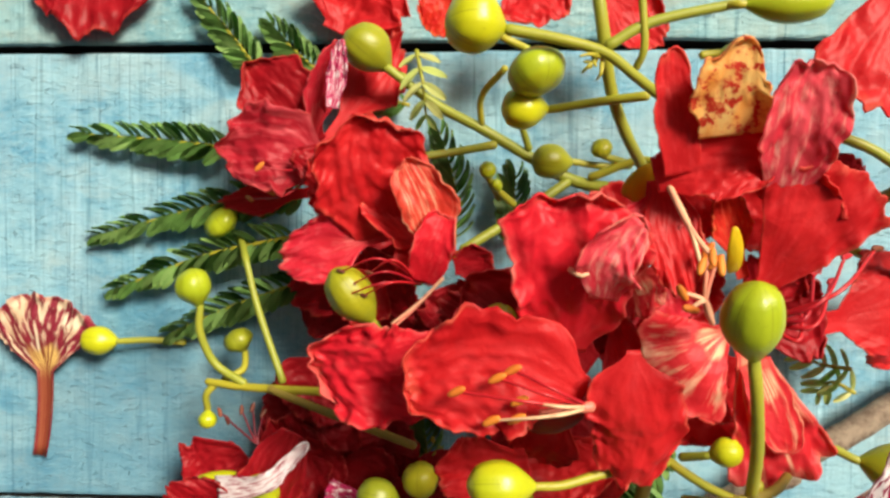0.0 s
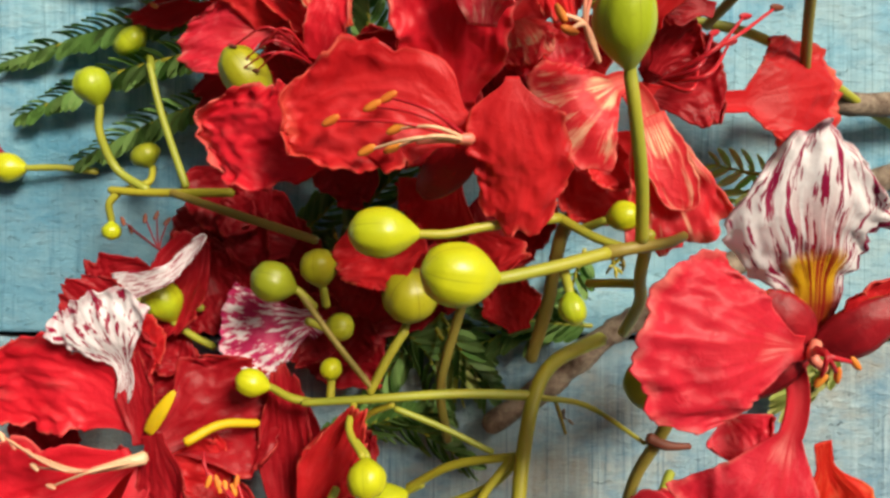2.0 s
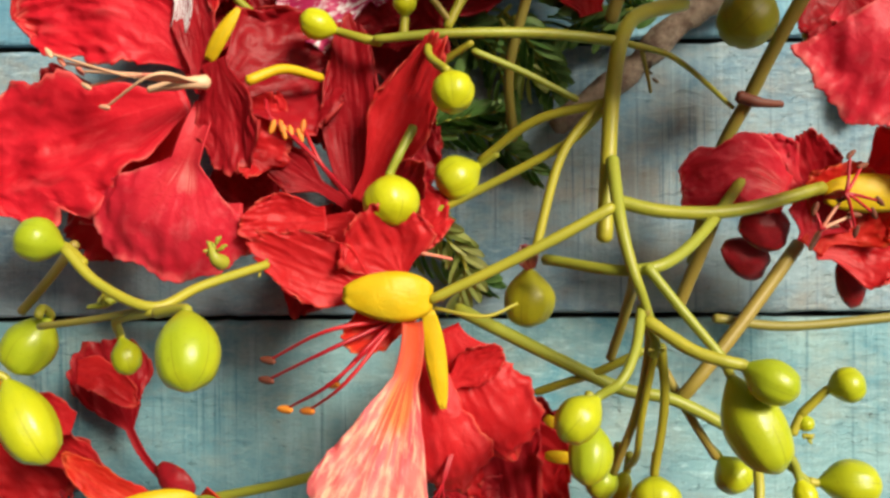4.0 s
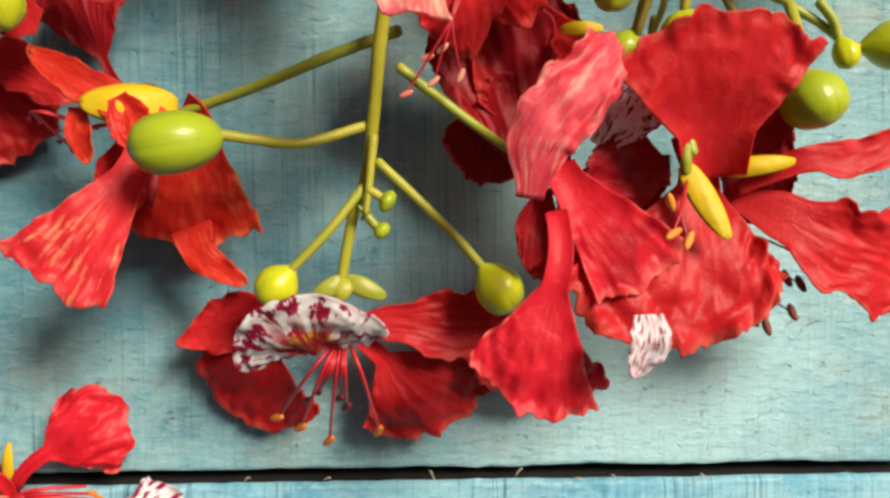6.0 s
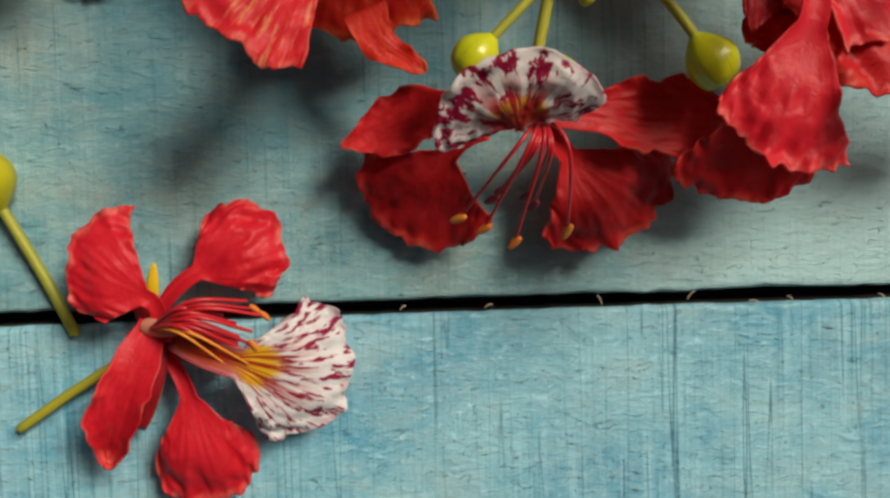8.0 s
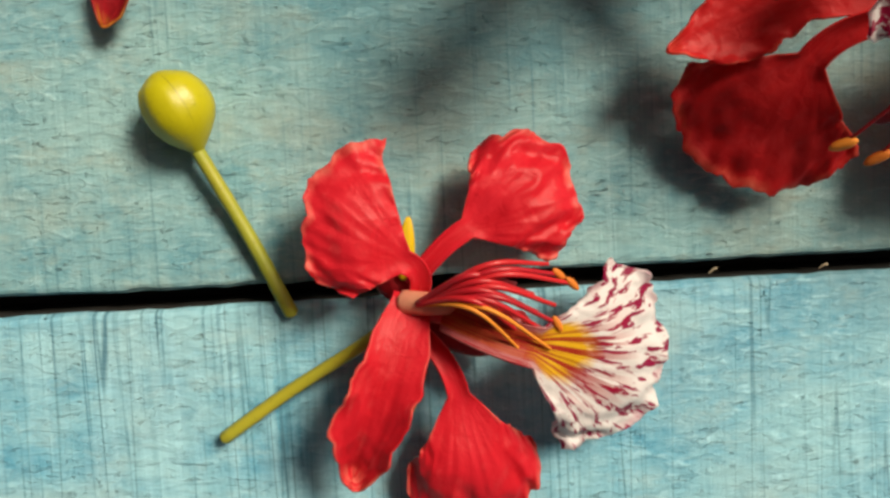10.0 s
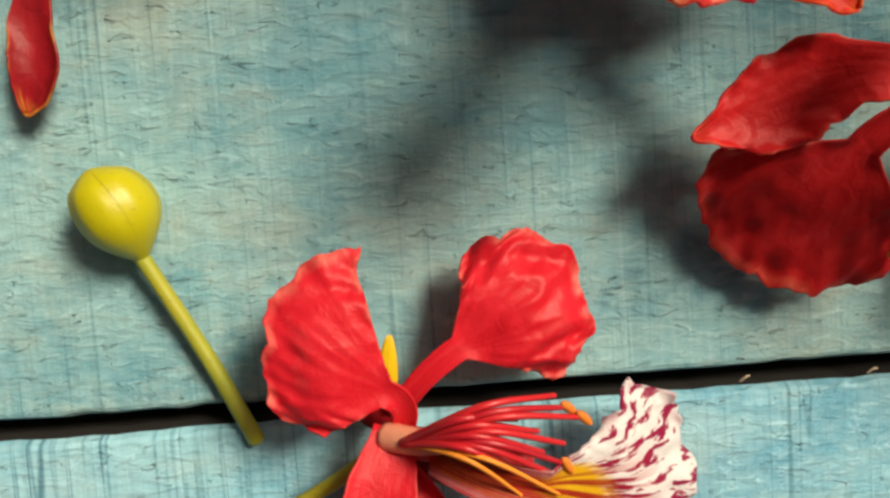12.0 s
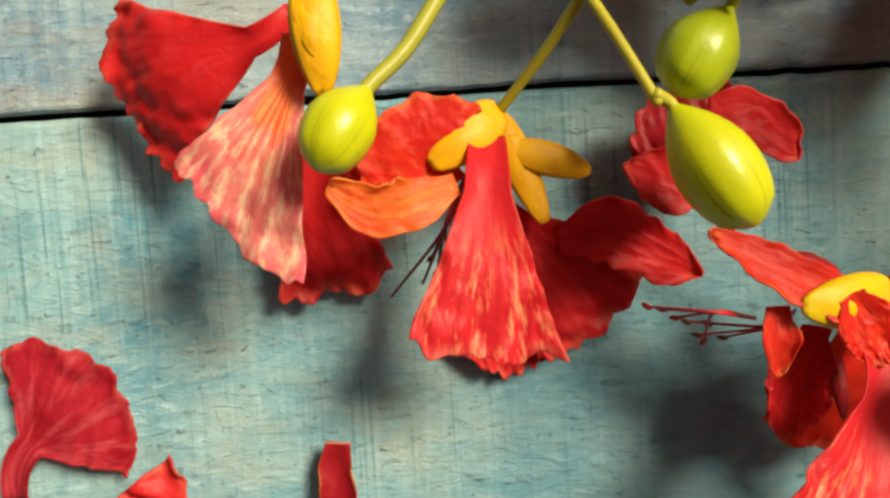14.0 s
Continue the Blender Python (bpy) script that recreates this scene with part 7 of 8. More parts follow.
petal('petal', ob, (0.0698, -0.1975, 0.0520), (0.0552, -0.2031, 0.0600), 0.0100, ORANGE, claw=0.1, curl=50, seed=201)
petal('petal', ob, (0.0781, -0.2077, 0.0360), (0.0912, -0.2576, 0.0320), 0.0294, CRIMSON, claw=0.15, seed=202)
petal('petal', ob, (0.0834, -0.2223, 0.0300), (0.1068, -0.2390, 0.0280), 0.0220, CRIMSON, claw=0.15, seed=203)
petal('petal', ob, (0.0781, -0.2137, 0.0500), (0.0891, -0.2061, 0.0520), 0.0085, RED, claw=0.1, seed=204)
petal('petal', ob, (0.0876, -0.2449, 0.0240), (0.0833, -0.2641, 0.0200), 0.0213, CRIMSON, claw=0.1, seed=205)
sepal(ob, (0.0999, -0.2328, 0.0400), (0.1087, -0.2330, 0.0420), 0.0028, SEPAL, seed=206)
sepal(ob, (0.1000, -0.2237, 0.0400), (0.1029, -0.2257, 0.0420), 0.0023, SEPAL, seed=207)
stamen(ob, [(0.0665, -0.1986, 0.0560), (0.0522, -0.2046, 0.0620), (0.0373, -0.2124, 0.0520)], material=FILAMENT, r=0.0007, anther=ANTHER_DARK, size=0.0045)
stamen(ob, [(0.0665, -0.1986, 0.0560), (0.0541, -0.2106, 0.0620), (0.0414, -0.2189, 0.0520)], material=FILAMENT, r=0.0007, anther=ANTHER, size=0.0045)
stamen(ob, [(0.0665, -0.1986, 0.0560), (0.0564, -0.2110, 0.0620), (0.0464, -0.2193, 0.0520)], material=FILAMENT, r=0.0007, anther=ANTHER, size=0.0045)
stamen(ob, [(0.0665, -0.1986, 0.0560), (0.0591, -0.2056, 0.0620), (0.0521, -0.2135, 0.0520)], material=FILAMENT, r=0.0007, anther=ANTHER, size=0.0045)
stamen(ob, [(0.0665, -0.1986, 0.0560), (0.0524, -0.2004, 0.0620), (0.0377, -0.2080, 0.0520)], material=FILAMENT, r=0.0007, anther=ANTHER_DARK, size=0.0045)
stamen(ob, [(0.0792, -0.2247, 0.0520), (0.0762, -0.2341, 0.0560), (0.0713, -0.2414, 0.0540)], anther=FILAMENT_PALE, size=0.003)
stamen(ob, [(0.0792, -0.2247, 0.0520), (0.0762, -0.2341, 0.0560), (0.0724, -0.2462, 0.0540)], anther=FILAMENT_PALE, size=0.003)
stamen(ob, [(0.0792, -0.2247, 0.0520), (0.0762, -0.2341, 0.0560), (0.0778, -0.2450, 0.0540)], anther=FILAMENT_PALE, size=0.003)
stamen(ob, [(0.0792, -0.2247, 0.0520), (0.0762, -0.2341, 0.0560), (0.0670, -0.2485, 0.0540)], anther=FILAMENT_PALE, size=0.003)
stamen(ob, [(0.0792, -0.2247, 0.0520), (0.0762, -0.2341, 0.0560), (0.0743, -0.2396, 0.0540)], anther=FILAMENT_PALE, size=0.003)
petal('petal', ob, (0.0312, -0.1747, 0.0480), (-0.0074, -0.1745, 0.0460), 0.0125, PINK, claw=0.25, curl=-15, seed=208)

# flower with orange hanging petals and lime bud

ob = thing('poinciana_flower', (0.0010, -0.2512, 0.0030), 'orange-red poinciana flower with drooping petals', 'flower', 'poinciana flowers')
sepal(ob, (0.0143, -0.2473, 0.0310), (-0.0048, -0.2467, 0.0380), 0.0088, SEPAL, curl=20, seed=209)
sepal(ob, (0.0098, -0.2480, 0.0220), (0.0006, -0.2402, 0.0200), 0.0071, SEPAL_RED, seed=210)
sepal(ob, (0.0067, -0.2559, 0.0240), (0.0068, -0.2690, 0.0280), 0.0030, SEPAL_RED, seed=211)
fan_petal('petal', ob, (0.0020, -0.2440, 0.0200), (-0.0090, -0.2320, 0.0150), (-0.0170, -0.2080, 0.0160), 80, CRIMSON, claw_width=0.0017, blunt=0.35, arch=0.06, seed=212)
blade('petal', ob, [(0.0140, -0.2540, 0.0340), (0.0020, -0.2460, 0.0360), (-0.0070, -0.2410, 0.0360), (-0.0180, -0.2340, 0.0340)], (0.0092, 0.0086, 0.0080, 0.0052), ORANGE, tip=0.17, frill=0.2, claw=0.0, tilt=20, seed=213)
petal('petal', ob, (0.0033, -0.2454, 0.0380), (0.0091, -0.2571, 0.0380), 0.0099, ORANGE, claw=0.05, ruffle=0.2, seed=214)
petal('petal', ob, (0.0025, -0.2521, 0.0280), (-0.0025, -0.2724, 0.0260), 0.0127, RED, claw=0.1, seed=215)
blade('petal', ob, [(-0.0070, -0.2470, 0.0340), (-0.0070, -0.2530, 0.0340), (-0.0060, -0.2580, 0.0320)], (0.0041, 0.0062, 0.0042), ORANGE, tip=0.17, frill=0.2, claw=0.0, seed=216)
fan_petal('petal', ob, (0.0080, -0.2520, 0.0340), (0.0060, -0.2640, 0.0400), (-0.0080, -0.2870, 0.0480), 46, BLUSH, claw_width=0.0060, blunt=0.02, arch=0.05, seed=217)
fan_petal('petal', ob, (0.0130, -0.2470, 0.0260), (0.0150, -0.2510, 0.0260), (0.0130, -0.2780, 0.0180), 64, ORANGE, claw_width=0.0108, blunt=0.04, arch=0.06, frill=0.14, seed=218)
blade('petal', ob, [(0.0150, -0.2740, 0.0260), (0.0180, -0.2810, 0.0260), (0.0270, -0.2870, 0.0260)], (0.0098, 0.0078, 0.0042), ORANGE, tip=0.2, claw=0.0, frill=0.25, bow=0.2, seed=219)
stamen(ob, [(-0.0004, -0.2494, 0.0260), (-0.0059, -0.2511, 0.0300), (-0.0188, -0.2506, 0.0220)], material=FILAMENT, anther=ANTHER_DARK, size=0.0022)
stamen(ob, [(-0.0004, -0.2494, 0.0260), (-0.0059, -0.2511, 0.0300), (-0.0168, -0.2533, 0.0220)], material=FILAMENT, anther=ANTHER_DARK, size=0.0022)
stamen(ob, [(-0.0004, -0.2494, 0.0260), (-0.0059, -0.2511, 0.0300), (-0.0148, -0.2513, 0.0220)], material=FILAMENT, anther=ANTHER_DARK, size=0.0022)
stamen(ob, [(-0.0004, -0.2494, 0.0260), (-0.0059, -0.2511, 0.0300), (-0.0121, -0.2541, 0.0220)], material=FILAMENT, anther=ANTHER_DARK, size=0.0022)
stamen(ob, [(-0.0068, -0.2506, 0.0240), (-0.0170, -0.2476, 0.0320), (-0.0251, -0.2477, 0.0200)], material=FILAMENT, anther=FILAMENT, r=0.0005, size=0.0026)
stamen(ob, [(-0.0068, -0.2506, 0.0240), (-0.0170, -0.2476, 0.0320), (-0.0200, -0.2502, 0.0200)], material=FILAMENT, anther=FILAMENT, r=0.0005, size=0.0026)
stamen(ob, [(-0.0068, -0.2506, 0.0240), (-0.0170, -0.2476, 0.0320), (-0.0225, -0.2484, 0.0200)], material=FILAMENT, anther=FILAMENT, r=0.0005, size=0.0026)
stamen(ob, [(-0.0068, -0.2506, 0.0240), (-0.0170, -0.2476, 0.0320), (-0.0149, -0.2548, 0.0200)], material=FILAMENT, anther=FILAMENT, r=0.0005, size=0.0026)

# flower with arched white standard and hanging stamens

ob = thing('poinciana_flower', (0.0474, -0.2983, 0.0020), 'crimson poinciana flower with arched white standard', 'flower', 'poinciana flowers')
petal('standard_petal', ob, (0.0459, -0.3023, 0.0400), (0.0430, -0.2890, 0.0520), 0.0296, WHITE_ARCH, claw=0.04, curl=-30, cup=-0.02, spread=200, ruffle=0.12, crumple=1.0, roll=-4, label='arched white standard petal streaked purple', seed=220)
blade('petal', ob, [(0.0400, -0.2980, 0.0240), (0.0320, -0.2950, 0.0220), (0.0250, -0.2960, 0.0190), (0.0180, -0.2990, 0.0170), (0.0090, -0.3020, 0.0170)], (0.0031, 0.0075, 0.0118, 0.0134, 0.0036), RED, tip=0.18, frill=0.24, claw=0.02, crease=0.8, bow=0.2, seed=221)
fan_petal('petal', ob, (0.0410, -0.3000, 0.0240), (0.0320, -0.3050, 0.0180), (0.0210, -0.3230, 0.0060), 116, RED, claw_width=0.0041, blunt=0.24, skew=0.02, cup=-0.04, crease=1.2, arch=0.03, frill=0.14, seed=222)
fan_petal('petal', ob, (0.0500, -0.2980, 0.0260), (0.0590, -0.3060, 0.0210), (0.0750, -0.3250, 0.0100), 104, RED, claw_width=0.0034, blunt=0.18, skew=-0.18, cup=-0.04, crease=1.0, seed=223)
blade('petal', ob, [(0.0490, -0.2980, 0.0280), (0.0630, -0.2970, 0.0270), (0.0780, -0.2980, 0.0240), (0.0950, -0.2980, 0.0200)], (0.0036, 0.0084, 0.0168, 0.0180), RED, tip=0.17, cup=0.06, claw=0.2, seed=224)
sepal(ob, (0.0515, -0.2863, 0.0330), (0.0447, -0.2900, 0.0340), 0.0038, STEM, seed=225)
sepal(ob, (0.0515, -0.2863, 0.0330), (0.0608, -0.2904, 0.0320), 0.0041, STEM, seed=226)
sepal(ob, (0.0514, -0.2860, 0.0330), (0.0508, -0.2911, 0.0340), 0.0043, STEM, seed=227)
stamen(ob, [(0.0513, -0.2981, 0.0340), (0.0503, -0.3060, 0.0400), (0.0463, -0.3249, 0.0240)], material=FILAMENT, anther=ANTHER, r=0.0007, size=0.0046)
stamen(ob, [(0.0513, -0.2981, 0.0340), (0.0473, -0.3059, 0.0400), (0.0397, -0.3217, 0.0240)], material=FILAMENT, anther=ANTHER, r=0.0007, size=0.0046)
stamen(ob, [(0.0513, -0.2981, 0.0340), (0.0557, -0.3061, 0.0400), (0.0581, -0.3227, 0.0240)], material=FILAMENT, anther=ANTHER, r=0.0007, size=0.0046)
stamen(ob, [(0.0513, -0.2981, 0.0340), (0.0515, -0.3060, 0.0400), (0.0491, -0.3148, 0.0240)], material=FILAMENT, anther=FILAMENT_DARK, r=0.0007, size=0.0046)
stamen(ob, [(0.0513, -0.2981, 0.0340), (0.0490, -0.3060, 0.0400), (0.0438, -0.3134, 0.0240)], material=FILAMENT, anther=FILAMENT_DARK, r=0.0007, size=0.0046)
stamen(ob, [(0.0513, -0.2981, 0.0340), (0.0447, -0.3059, 0.0400), (0.0342, -0.3193, 0.0240)], material=FILAMENT, anther=ANTHER, r=0.0007, size=0.0046)
stamen(ob, [(0.0513, -0.2981, 0.0340), (0.0522, -0.3060, 0.0400), (0.0507, -0.3169, 0.0240)], material=FILAMENT, anther=FILAMENT_DARK, r=0.0007, size=0.0046)
stamen(ob, [(0.0513, -0.2981, 0.0340), (0.0482, -0.3059, 0.0400), (0.0417, -0.3154, 0.0240)], material=FILAMENT, anther=FILAMENT_DARK, r=0.0007, size=0.0046)

# large flower at the edge of the spray

ob = thing('poinciana_flower', (0.1367, -0.2625, 0.0080), 'large scarlet poinciana flower with frilled petals', 'flower', 'poinciana flowers')
blade('petal', ob, [(0.0900, -0.2700, 0.0640), (0.0920, -0.2590, 0.0680), (0.0990, -0.2500, 0.0670), (0.1090, -0.2390, 0.0620)], (0.0053, 0.0120, 0.0145, 0.0090), FADED_PINK, tip=0.2, frill=0.4, crease=2.2, claw=0.02, cup=-0.08, bow=0.2, seed=228)
fan_petal('petal', ob, (0.1290, -0.2660, 0.0500), (0.1270, -0.2570, 0.0560), (0.1250, -0.2360, 0.0660), 96, RED, claw_width=0.0120, blunt=0.0, arch=0.05, frill=0.12, crease=0.8, seed=229)
petal('petal', ob, (0.1232, -0.2600, 0.0440), (0.1447, -0.2528, 0.0500), 0.0177, CRIMSON, claw=0.12, seed=230)
blade('petal', ob, [(0.1350, -0.2680, 0.0460), (0.1480, -0.2620, 0.0500), (0.1580, -0.2620, 0.0500), (0.1740, -0.2570, 0.0480)], (0.0030, 0.0050, 0.0074, 0.0072), RED, tip=0.2, frill=0.3, claw=0.1, bow=0.2, seed=231)
blade('petal', ob, [(0.1350, -0.2690, 0.0420), (0.1460, -0.2740, 0.0460), (0.1590, -0.2810, 0.0460), (0.1790, -0.2860, 0.0400)], (0.0042, 0.0105, 0.0186, 0.0252), RED, tip=0.14, claw=0.3, seed=232)
fan_petal('petal', ob, (0.1270, -0.2630, 0.0440), (0.1270, -0.2680, 0.0460), (0.1220, -0.3000, 0.0530), 94, RED, claw_width=0.0072, blunt=0.12, skew=0.18, arch=0.04, frill=0.14, crease=1.0, seed=233)
fan_petal('petal', ob, (0.0980, -0.2620, 0.0480), (0.1000, -0.2670, 0.0500), (0.1150, -0.2870, 0.0540), 44, CORAL, claw_width=0.0060, blunt=0.04, arch=0.06, frill=0.11, seed=234)
blade('petal', ob, [(0.1100, -0.2910, 0.0720), (0.1100, -0.2960, 0.0730), (0.1080, -0.3020, 0.0700)], (0.0051, 0.0078, 0.0044), WHITE_EDGE, tip=0.17, frill=0.35, crease=2.5, claw=0.0, label='pale flecked petal tip', seed=235)
fan_petal('petal', ob, (0.0960, -0.2720, 0.0560), (0.0950, -0.2870, 0.0600), (0.0880, -0.3100, 0.0580), 66, CORAL, claw_width=0.0041, blunt=0.04, skew=-0.14, cup=-0.06, arch=0.03, crease=1.1, frill=0.14, seed=236)
petal('petal', ob, (0.0953, -0.2669, 0.0460), (0.0918, -0.2836, 0.0440), 0.0084, CRIMSON, claw=0.1, seed=237)
petal('petal', ob, (0.1231, -0.2633, 0.0400), (0.1041, -0.2638, 0.0500), 0.0167, CRIMSON, claw=0.1, seed=238)
petal('petal', ob, (0.1072, -0.2588, 0.0460), (0.1165, -0.2425, 0.0520), 0.0151, WHITE_EDGE, claw=0.1, ruffle=0.2, label='pale flecked petal', seed=239)
fan_petal('petal', ob, (0.0970, -0.2940, 0.0360), (0.0980, -0.2980, 0.0320), (0.0960, -0.3170, 0.0200), 92, RED, claw_width=0.0072, blunt=0.1, frill=0.14, crease=1.0, arch=0.03, seed=240)
tube('pedicel', ob, [(0.1221, -0.2514, 0.0540), (0.1224, -0.2572, 0.0550), (0.1230, -0.2612, 0.0560)], 0.00119, 0.00119, STEM)
sepal(ob, (0.1219, -0.2635, 0.0550), (0.1298, -0.2780, 0.0570), 0.0049, SEPAL, curl=-20, seed=241)
sepal(ob, (0.1307, -0.2642, 0.0500), (0.1451, -0.2626, 0.0520), 0.0037, SEPAL, seed=242)
tube('pedicel', ob, [(0.1218, -0.2598, 0.0560), (0.1217, -0.2623, 0.0560), (0.1220, -0.2646, 0.0550)], 0.00112, 0.00123, STEM)
stamen(ob, [(0.1299, -0.2792, 0.0400), (0.1405, -0.2777, 0.0410), (0.1541, -0.2840, 0.0420)], material=FILAMENT_DARK, anther=ANTHER_DARK, size=0.0042)
stamen(ob, [(0.1299, -0.2792, 0.0400), (0.1387, -0.2816, 0.0410), (0.1504, -0.2881, 0.0420)], material=FILAMENT_DARK, anther=ANTHER_DARK, size=0.0042)
stamen(ob, [(0.1299, -0.2792, 0.0400), (0.1378, -0.2874, 0.0410), (0.1486, -0.2942, 0.0420)], material=FILAMENT_DARK, anther=ANTHER_DARK, size=0.0042)
stamen(ob, [(0.1299, -0.2792, 0.0400), (0.1352, -0.2903, 0.0410), (0.1431, -0.2972, 0.0420)], material=FILAMENT_DARK, anther=ANTHER_DARK, size=0.0042)
stamen(ob, [(0.1299, -0.2792, 0.0400), (0.1372, -0.2805, 0.0410), (0.1474, -0.2869, 0.0420)], material=FILAMENT_DARK, anther=ANTHER_DARK, size=0.0042)
stamen(ob, [(0.1299, -0.2792, 0.0400), (0.1340, -0.2886, 0.0410), (0.1406, -0.2953, 0.0420)], material=FILAMENT_DARK, anther=ANTHER_DARK, size=0.0042)
stamen(ob, [(0.1219, -0.2667, 0.0560), (0.1183, -0.2725, 0.0640), (0.1161, -0.2769, 0.0660)], anther=ANTHER, size=0.004)
stamen(ob, [(0.1219, -0.2667, 0.0560), (0.1183, -0.2725, 0.0640), (0.1190, -0.2782, 0.0660)], anther=ANTHER, size=0.004)
stamen(ob, [(0.1219, -0.2667, 0.0560), (0.1183, -0.2725, 0.0640), (0.1157, -0.2709, 0.0660)], anther=ANTHER, size=0.004)

# single flower on the boards

ob = thing('poinciana_flower', (-0.0371, -0.3453, 0.0000), 'single red poinciana flower with white standard, on boards', 'flower', 'poinciana flowers')
fan_petal('petal', ob, (-0.0360, -0.3430, 0.0120), (-0.0370, -0.3350, 0.0170), (-0.0540, -0.3270, 0.0180), 108, CORAL, claw_width=0.0031, skew=0.34, blunt=0.18, cup=-0.12, frill=0.14, seed=243)
fan_petal('petal', ob, (-0.0360, -0.3400, 0.0100), (-0.0260, -0.3300, 0.0130), (-0.0080, -0.3200, 0.0100), 100, CORAL, claw_width=0.0029, blunt=0.3, skew=0.05, cup=-0.12, crease=2.0, frill=0.18, seed=244)
blade('petal', ob, [(-0.0360, -0.3410, 0.0140), (-0.0390, -0.3500, 0.0180), (-0.0440, -0.3620, 0.0180), (-0.0480, -0.3720, 0.0120)], (0.0067, 0.0101, 0.0125, 0.0073), CORAL, tip=0.2, cup=0.2, claw=0.05, bow=0.2, seed=245)
fan_petal('petal', ob, (-0.0360, -0.3470, 0.0110), (-0.0290, -0.3590, 0.0130), (-0.0250, -0.3860, 0.0060), 78, CORAL, claw_width=0.0029, blunt=0.38, cup=-0.1, seed=246)
fan_petal('standard_petal', ob, (-0.0310, -0.3440, 0.0170), (-0.0160, -0.3500, 0.0200), (0.0080, -0.3580, 0.0100), 104, WHITE, claw_width=0.0055, blunt=0.3, cup=-0.16, arch=0.16, crease=0.9, frill=0.14, label='white standard petal streaked purple with a yellow heart', seed=247)
sepal(ob, (-0.0351, -0.3461, 0.0130), (-0.0413, -0.3669, 0.0100), 0.0057, SEPAL_RED, seed=248)
sepal(ob, (-0.0374, -0.3389, 0.0100), (-0.0361, -0.3276, 0.0120), 0.0027, SEPAL, seed=249)
sepal(ob, (-0.0364, -0.3417, 0.0080), (-0.0426, -0.3352, 0.0060), 0.0064, SEPAL_RED, seed=250)
sepal(ob, (-0.0353, -0.3449, 0.0080), (-0.0217, -0.3530, 0.0060), 0.0064, SEPAL_RED, seed=251)
tube('column', ob, [(-0.0373, -0.3422, 0.0140), (-0.0335, -0.3422, 0.0170), (-0.0299, -0.3425, 0.0180)], 0.00229, 0.00169, FILAMENT_PALE)
tube('pedicel', ob, [(-0.0726, -0.3672, 0.0030), (-0.0596, -0.3587, 0.0040), (-0.0452, -0.3501, 0.0070), (-0.0378, -0.3447, 0.0090)], 0.00128, 0.00115, STEM)
stamen(ob, [(-0.0352, -0.3420, 0.0180), (-0.0234, -0.3364, 0.0260), (-0.0118, -0.3381, 0.0200)], material=FILAMENT, anther=ANTHER, r=0.00085, size=0.0034)
stamen(ob, [(-0.0352, -0.3420, 0.0180), (-0.0242, -0.3355, 0.0260), (-0.0135, -0.3363, 0.0200)], material=FILAMENT, anther=None, r=0.00085, size=0.0034)
stamen(ob, [(-0.0352, -0.3420, 0.0180), (-0.0244, -0.3423, 0.0260), (-0.0137, -0.3504, 0.0200)], material=ANTHER, anther=None, r=0.0006, size=0.0034)
stamen(ob, [(-0.0352, -0.3420, 0.0180), (-0.0248, -0.3408, 0.0260), (-0.0146, -0.3473, 0.0200)], material=FILAMENT, anther=None, r=0.00085, size=0.0034)
stamen(ob, [(-0.0352, -0.3420, 0.0180), (-0.0253, -0.3393, 0.0260), (-0.0156, -0.3442, 0.0200)], material=FILAMENT, anther=None, r=0.00085, size=0.0034)
stamen(ob, [(-0.0352, -0.3420, 0.0180), (-0.0237, -0.3403, 0.0260), (-0.0124, -0.3462, 0.0200)], material=FILAMENT, anther=ANTHER, r=0.00085, size=0.0034)
stamen(ob, [(-0.0352, -0.3420, 0.0180), (-0.0265, -0.3424, 0.0260), (-0.0183, -0.3507, 0.0200)], material=ANTHER, anther=None, r=0.0006, size=0.0034)
stamen(ob, [(-0.0352, -0.3420, 0.0180), (-0.0254, -0.3379, 0.0260), (-0.0161, -0.3412, 0.0200)], material=FILAMENT, anther=None, r=0.00085, size=0.0034)
stamen(ob, [(-0.0352, -0.3420, 0.0180), (-0.0238, -0.3388, 0.0260), (-0.0126, -0.3432, 0.0200)], material=FILAMENT, anther=None, r=0.00085, size=0.0034)
stamen(ob, [(-0.0352, -0.3420, 0.0180), (-0.0265, -0.3409, 0.0260), (-0.0182, -0.3477, 0.0200)], material=FILAMENT, anther=None, r=0.00085, size=0.0034)
stamen(ob, [(-0.0352, -0.3420, 0.0180), (-0.0224, -0.3371, 0.0260), (-0.0097, -0.3397, 0.0200)], material=FILAMENT, anther=ANTHER, r=0.00085, size=0.0034)
stamen(ob, [(-0.0352, -0.3420, 0.0180), (-0.0269, -0.3369, 0.0260), (-0.0190, -0.3393, 0.0200)], material=FILAMENT, anther=None, r=0.00085, size=0.0034)
tube('claw', ob, [(-0.0357, -0.3434, 0.0120), (-0.0276, -0.3442, 0.0160), (-0.0180, -0.3466, 0.0170)], 0.00243, 0.00243, FILAMENT)
ob = thing('red_sepal', (-0.0881, -0.2816, 0.0000), 'loose red sepal with a yellow edge on blue boards', 'sepal', '')
blade('sepal', ob, [(-0.0850, -0.2730, 0.0060), (-0.0860, -0.2780, 0.0050), (-0.0860, -0.2850, 0.0050), (-0.0880, -0.2900, 0.0040)], (0.0050, 0.0064, 0.0077, 0.0056), SEPAL_RED, tip=0.2, cup=0.22, claw=0.0, frill=0.03, crease=0.5, bow=0.2, seed=252)
